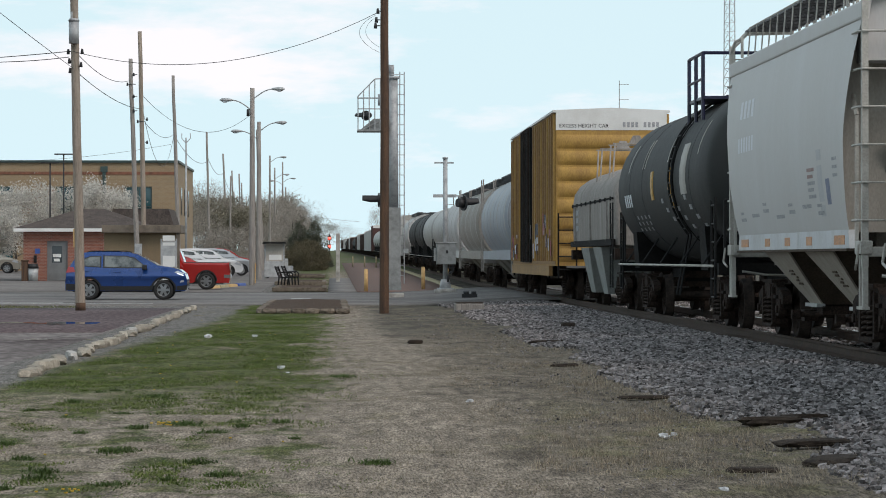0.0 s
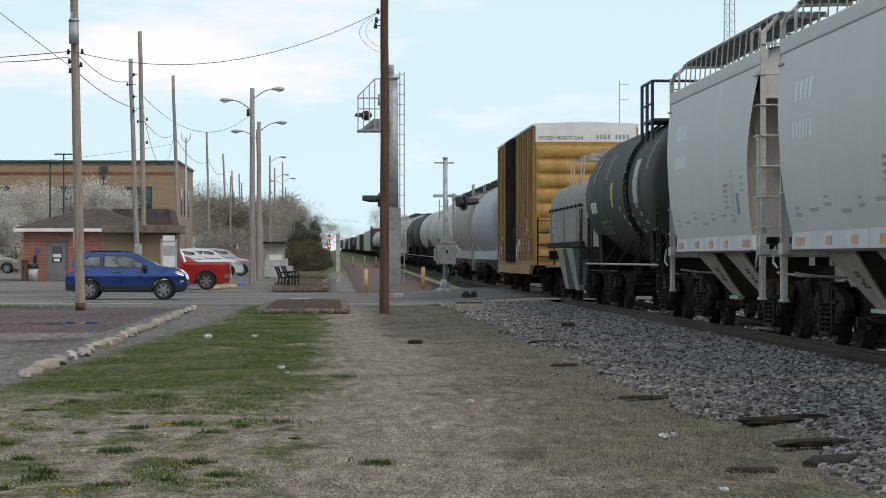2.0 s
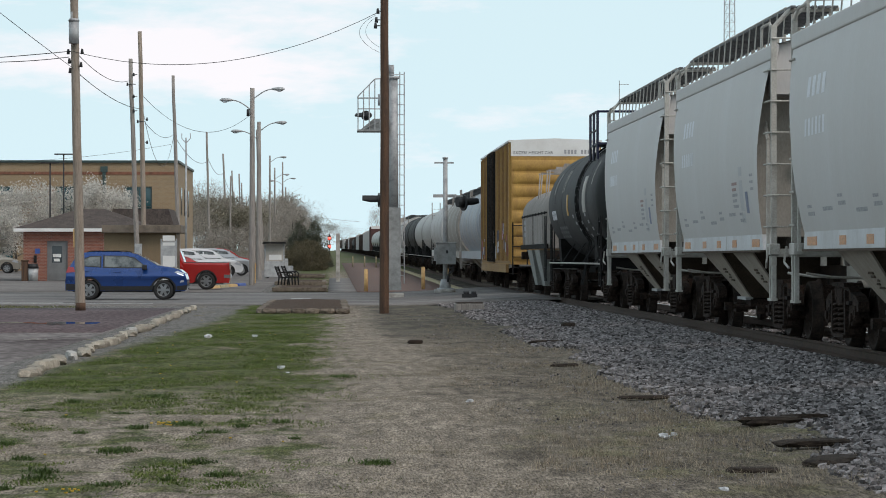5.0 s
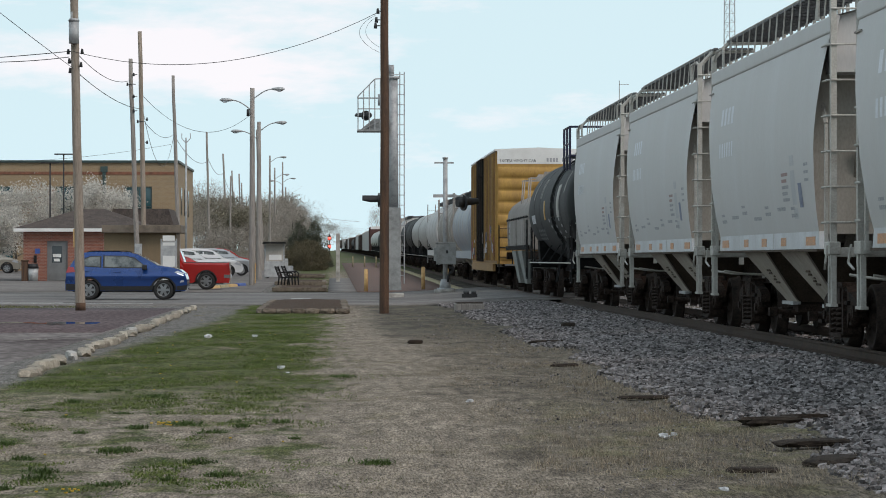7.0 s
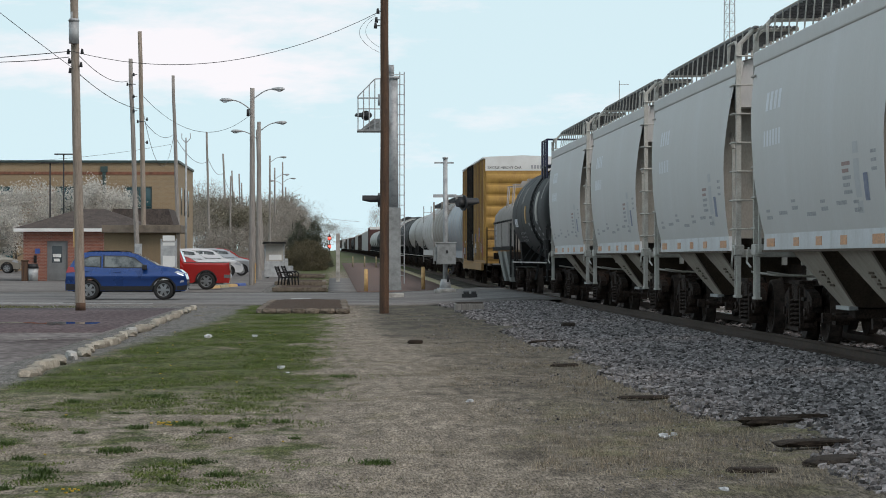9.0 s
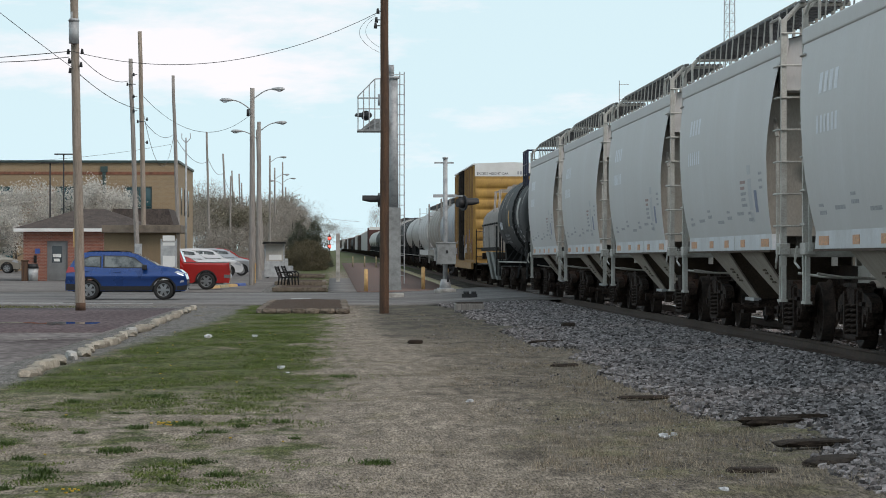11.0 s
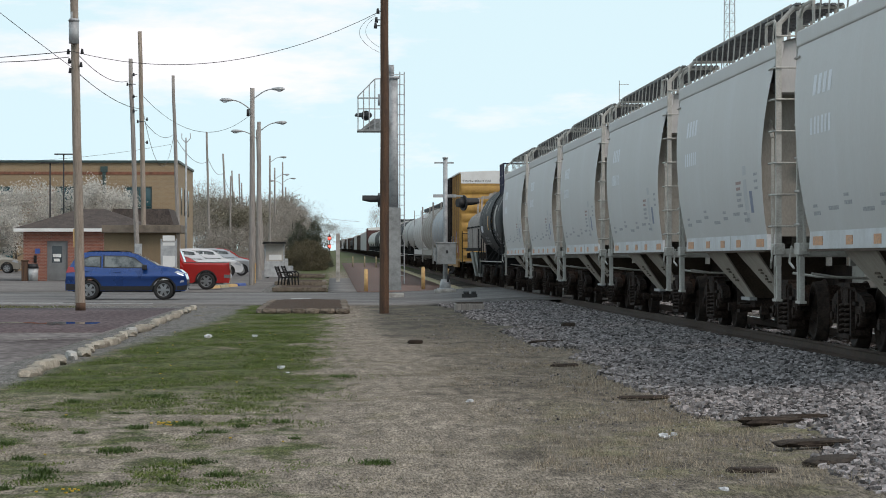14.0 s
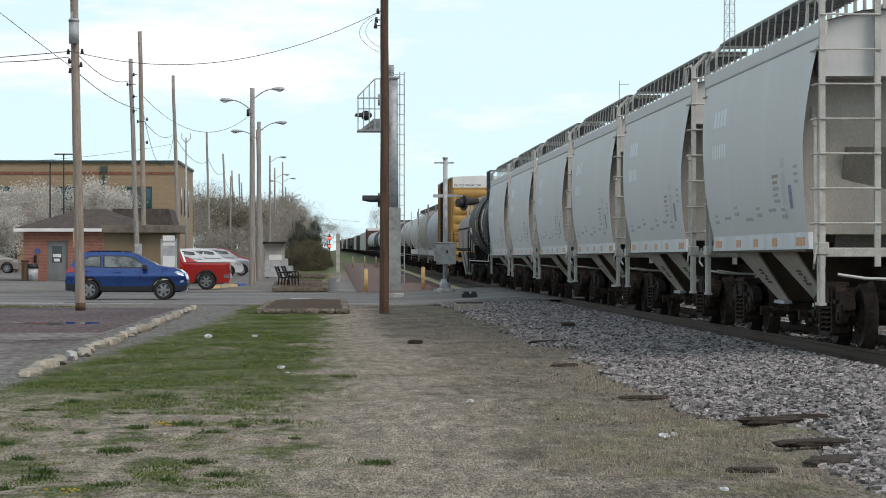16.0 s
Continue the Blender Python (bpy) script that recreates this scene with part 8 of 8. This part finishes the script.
shrub("hedge_bush", -2.1, 225, 1.75, 5.0, 2.5, "bush", 26000, 5, "large rounded brown-green hedge bush", 0.065)
shrub("evergreen", -1.7, 262, 1.8, 2.5, 4.7, "conifer", 22000, 6, "dark green conifer behind the hedge", 0.10, True, 0.4)
shrub("evergreen", -3.1, 275, 2.0, 2.5, 5.1, "conifer", 22000, 7, "dark green conifer behind the hedge", 0.10, True, 0.4)
for i, (x, y, h) in enumerate(((-7.0, 285, 4.2), (-10.0, 280, 4.0), (-13.5, 285, 4.6), (-17, 290, 4.4), (-5.0, 290, 4.4), (-21, 285, 4.6), (-3.6, 330, 3.6), (-11.5, 283, 3.8), (-8.6, 300, 4.8), (-12.6, 300, 5.0), (-5.2, 305, 4.4), (-6.2, 310, 5.0))):
    shrub("thicket", x, y, 2.2, 2.5, h, "twig", 5200, 30 + i, "brown leafless thicket at the edge of the lot", 0.2, False, 0.14)


# ---------------------------------------------------------------- ballast, grass and weeds
def verge_z(x, y):
    return land(y)


def stones(n, x0, x1, y0, y1, lo, hi, seed, lift=0.0):
    r = np.random.RandomState(seed)
    yy = y0 + (y1 - y0) * r.uniform(0, 1, n) ** 1.25
    xx = r.uniform(x0, x1, n)
    edge = x0 + 0.9 * (r.uniform(0, 1, n) ** 2) + 0.35 * np.sin(yy * 0.35) + 0.25 * np.sin(yy * 0.9 + 1)
    keep = (xx > edge)
    xx, yy = xx[keep], yy[keep]
    n = len(xx)
    s = r.uniform(lo, hi, n) * (1 + 0.004 * (yy - y0))
    base = np.array([(i, j, k) for i in (-1, 1) for j in (-1, 1) for k in (-1, 1)], float)
    v = base[None] * np.stack([s * r.uniform(0.7, 1.3, n), s * r.uniform(0.7, 1.3, n), s * r.uniform(0.55, 1.0, n)], 1)[:, None, :]
    v *= r.uniform(0.55, 1.1, (n, 8, 1))
    a, b = r.uniform(0, 6.28, n), r.uniform(-1.2, 1.2, n)
    x, y, z = v[..., 0], v[..., 1], v[..., 2]
    y, z = y * np.cos(b)[:, None] - z * np.sin(b)[:, None], y * np.sin(b)[:, None] + z * np.cos(b)[:, None]
    x, y = x * np.cos(a)[:, None] - y * np.sin(a)[:, None], x * np.sin(a)[:, None] + y * np.cos(a)[:, None]
    gz = ballast_z(xx, yy)
    out = np.stack([x + xx[:, None], y + yy[:, None], z + (gz + s * 0.3 + lift)[:, None]], -1).reshape(-1, 3)
    q = np.array([(0, 1, 3, 2), (4, 6, 7, 5), (0, 4, 5, 1), (2, 3, 7, 6), (0, 2, 6, 4), (1, 5, 7, 3)])
    f = (np.arange(n)[:, None, None] * 8 + q[None]).reshape(-1, 4)
    return out, f


def ballast_z(x, y):
    return 0.11 * np.clip((x - 3.2) / 2.6, 0, 1) - 0.08 * np.clip((x - 6.35) / 0.3, 0, 1)


A, FA = stones(112000, 3.2, 6.85, 15.5, 86, 0.012, 0.030, 1)
B_, FB = stones(7000, 6.9, 8.5, 24, 86, 0.025, 0.045, 2)
C_, FC = stones(9000, 8.5, 11.5, 24, 86, 0.025, 0.045, 3, 0.03)
V = np.concatenate([A, B_, C_])
F = np.concatenate([FA, FB + len(A), FC + len(A) + len(B_)])
D_, FD = stones(5000, 1.6, 3.8, 15.5, 70, 0.004, 0.011, 4, -0.004)
F = np.concatenate([F, FD + len(V)])
V = np.concatenate([V, D_])
stuff("ballast_stones", V.tolist(), F.tolist(), M["ballast"], "loose angular grey ballast stones along the track", "ballast")


def blades(spots, lo, hi, width, seed, lean=0.5):
    """Single bent blades of grass at the given spots."""
    r = np.random.RandomState(seed)
    p = np.array(spots)
    n = len(p)
    a = r.uniform(0, 6.28, n)
    h = r.uniform(lo, hi, n) * p[:, 3]
    w = width * r.uniform(0.6, 1.4, n)
    d = np.stack([np.cos(a), np.sin(a), np.zeros(n)], 1)
    e = np.stack([-np.sin(a), np.cos(a), np.zeros(n)], 1)
    k = r.uniform(0.1, lean, n)
    base = p[:, :3]
    m = base + d * (h * k * 0.35)[:, None] + np.array([0, 0, 1.0]) * (h * 0.6)[:, None]
    t = base + d * (h * k)[:, None] + np.array([0, 0, 1.0]) * h[:, None]
    v = np.stack([base - e * w[:, None], base + e * w[:, None], m + e * (w * 0.8)[:, None], m - e * (w * 0.8)[:, None], t], 1).reshape(-1, 3)
    faces = []
    for i in range(n):
        o = 5 * i
        faces.append((o, o + 1, o + 2, o + 3))
        faces.append((o + 3, o + 2, o + 4))
    return v.tolist(), faces


def scatter(n, x0, x1, y0, y1, dens, seed):
    r = random.Random(seed)
    out = []
    while len(out) < n:
        y = y0 + (y1 - y0) * r.random() ** 1.5
        x = r.uniform(x0, x1)
        if abs(x - 0.039 * y) > 0.165 * y + 0.3:
            continue
        d = dens(x, y)
        if r.random() < d:
            lump = noise.noise(Vector((x * 5.5, y * 3.0, 2.2))) + 0.6 * noise.noise(Vector((x * 14, y * 9, 6.2)))
            out.append((x, y, land(y) - 0.005, max(0.4, 0.8 + 0.7 * lump) * (0.7 + 0.3 * min(1, d))))
    return out


def sm(a, b, v):
    t = min(1, max(0, (v - a) / (b - a)))
    return t * t * (3 - 2 * t)


def green_d(x, y):
    n1 = noise.noise(Vector((x * 0.55, y * 0.25, 1.7)))
    n2 = noise.noise(Vector((x * 2.2, y * 1.1, 7.1)))
    xx = x + 0.8 * n1
    d = sm(0.45, -0.8, xx + 0.5 * n2) * sm(-3.55, -3.2, x + 0.3 * n1 - 0.029 * min(34, y - 34)) * (0.40 + 0.60 * sm(-0.4, 0.15, n1 + 0.8 * n2))
    far = sm(24, 32, y + 4 * n1 + 2 * n2)
    return d * (far + (1 - far) * 0.75 * sm(0.0, 0.32, n2 + 0.35 * n1)) * sm(88, 78, y)


def dry_d(x, y):
    n1 = noise.noise(Vector((x * 0.7, y * 0.3, 3.3)))
    n2 = noise.noise(Vector((x * 2.6, y * 1.2, 9.1)))
    return 0.75 * sm(1.0, 2.2, x + 0.7 * n1) * sm(3.9, 3.2, x + 0.5 * n1) * (0.25 + 0.75 * sm(-0.3, 0.3, n1 + n2)) * sm(80, 66, y)


def thin_d(x, y):
    n2 = noise.noise(Vector((x * 1.9, y * 1.0, 5.1)))
    return (0.35 + 0.65 * sm(-0.1, 0.4, n2)) * sm(2.6, 1.2, x) * sm(60, 40, y) * sm(-3.9, -3.4, x)


v, f = blades(scatter(150000, -3.8, 0.9, 15.5, 88, green_d, 1), 0.010, 0.028, 0.0042, 1, 2.8)
stuff("grass", v, f, M["grass"], "short patchy green spring grass on the verge", "grass")
v, f = blades(scatter(30000, 0.8, 4.0, 15.5, 80, dry_d, 2), 0.012, 0.05, 0.0022, 2, 2.0)
stuff("dry_grass", v, f, M["straw"], "dry straw-coloured grass beside the ballast", "grass")
v, f = blades(scatter(40000, -3.8, 2.4, 15.5, 60, thin_d, 3), 0.008, 0.022, 0.0028, 3, 2.5)
stuff("dead_grass", v, f, M["straw"], "thin flattened dead grass on bare earth", "grass")
# taller pale tufts where the verge meets the ballast, and single stems on the bare earth
r = random.Random(55)
pts = []
while len(pts) < 15000:
    cx, cy = r.uniform(1.2, 3.75), 17 + 46 * r.random() ** 1.2
    lump = noise.noise(Vector((cx * 1.1, cy * 0.45, 8.8)))
    if lump + 0.35 * (cx - 2.9) - 0.012 * (cy - 24) < r.uniform(-0.5, 0.5):
        continue
    q = r.uniform(0.02, 0.07)
    for i in range(r.randint(6, 22)):
        pts.append((cx + r.gauss(0, q), cy + r.gauss(0, q * 1.4), 0.0, r.uniform(0.5, 1.2)))
v, f = blades(pts, 0.02, 0.065, 0.0017, 8, 1.4)
stuff("dry_tufts", v, f, M["dry_tuft"], "pale upright tufts of dry grass beside the ballast", "grass")
pts = []
r = random.Random(77)
while len(pts) < 3600:
    x, y = -7.2 - 9 * r.random() ** 0.8, r.gauss(81.6, 1.0)
    if 80.2 < y < 84.5:
        pts.append((x, y, land(y) - 0.01, r.uniform(0.6, 1.3)))
v, f = blades(pts, 0.02, 0.07, 0.007, 6, 2.2)
stuff("edge_grass", v, f, M["straw_green"], "ragged grass strip between the lot and the street", "grass")
# tufts of darker weeds on the bare ground, and a few dandelions
r = random.Random(8)
tuft_spots, flowers = [], []
centres = [(x, y) for x, y in ((-2.0, 22.6), (-1.55, 20.6), (-0.75, 23.6), (-0.72, 18.3), (-1.9, 18.6), (-2.15, 19.8), (-1.35, 17.4), (-0.9, 19.4), (-1.05, 17.9), (-2.0, 17.2), (-1.62, 23.4), (-0.3, 21.9), (-0.45, 24.2), (-1.25, 23.9), (-2.45, 21.4), (-2.3, 24.8), (0.12, 33.5))]
for i in range(14):
    centres.append((r.uniform(-3.2, 0.3), r.uniform(16.5, 30)))
for cx, cy in centres:
    q = r.uniform(0.03, 0.10)
    for i in range(int(2600 * q)):
        tuft_spots.append((cx + r.gauss(0, q * 0.75), cy + r.gauss(0, q * 1.3), -0.004, r.uniform(0.6, 1.35)))
v, f = blades(tuft_spots, 0.012, 0.040, 0.0048, 5, 2.8)
stuff("weed_tufts", v, f, M["weed"], "low dark green tufts of weeds on bare ground", "weeds")
bm = bm_new()
for i in range(60):
    x, y = r.uniform(-3.3, 0.0), r.uniform(17, 66)
    if i < 14:
        x, y = -1.4 + r.gauss(0, 0.05), 23.5 + r.gauss(0, 0.1)
    if 14 <= i < 22:
        x, y = -1.6 + r.gauss(0, 0.05), 16.75 + r.gauss(0, 0.06)
    q = r.uniform(0.006, 0.012)
    z = r.uniform(0.015, 0.04)
    cyl(bm, (x, y, z), (x, y, z + 0.008), q, q * 1.3, n=6)
ob = solo("dandelions", bm, M["dandelion"], "small yellow dandelion flowers in the grass", "flowers", kind="stuff")


# ---------------------------------------------------------------- what moves
def run(t):
    """How far the train has gone at t seconds."""
    return 3.9007 * t + 0.001093 * t ** 3


def car_pose(y):
    slope = (land(y + 6) - land(y - 6)) / 12
    turn = (track_x(y + 6) - track_x(y - 6)) / 12
    return pose(track_x(y), y, land(y) + RAIL_Z - SEAT, math.degrees(math.atan(slope)), 0, -math.degrees(math.atan(turn)))


def motions():
    times = [i * 1.0 for i in range(17)]
    for car, y0 in TRAIN:
        walk(car, [(t, car_pose(y0 + run(t))) for t in times])
    for car, y0 in TRAIN[:NEAR]:
        for truck in [c for c in car.children if c.name.startswith("truck")]:
            for axle in [c for c in truck.children if c.name.startswith("wheelset")]:
                p = axle.matrix_basis.translation.copy()
                a0 = (y0 * 37 + p.y * 90) % 360
                walk(axle, [(i / 10, pose(p.x, p.y, p.z, a0 - math.degrees(run(i / 10) / 0.42))) for i in range(161)])


motions()
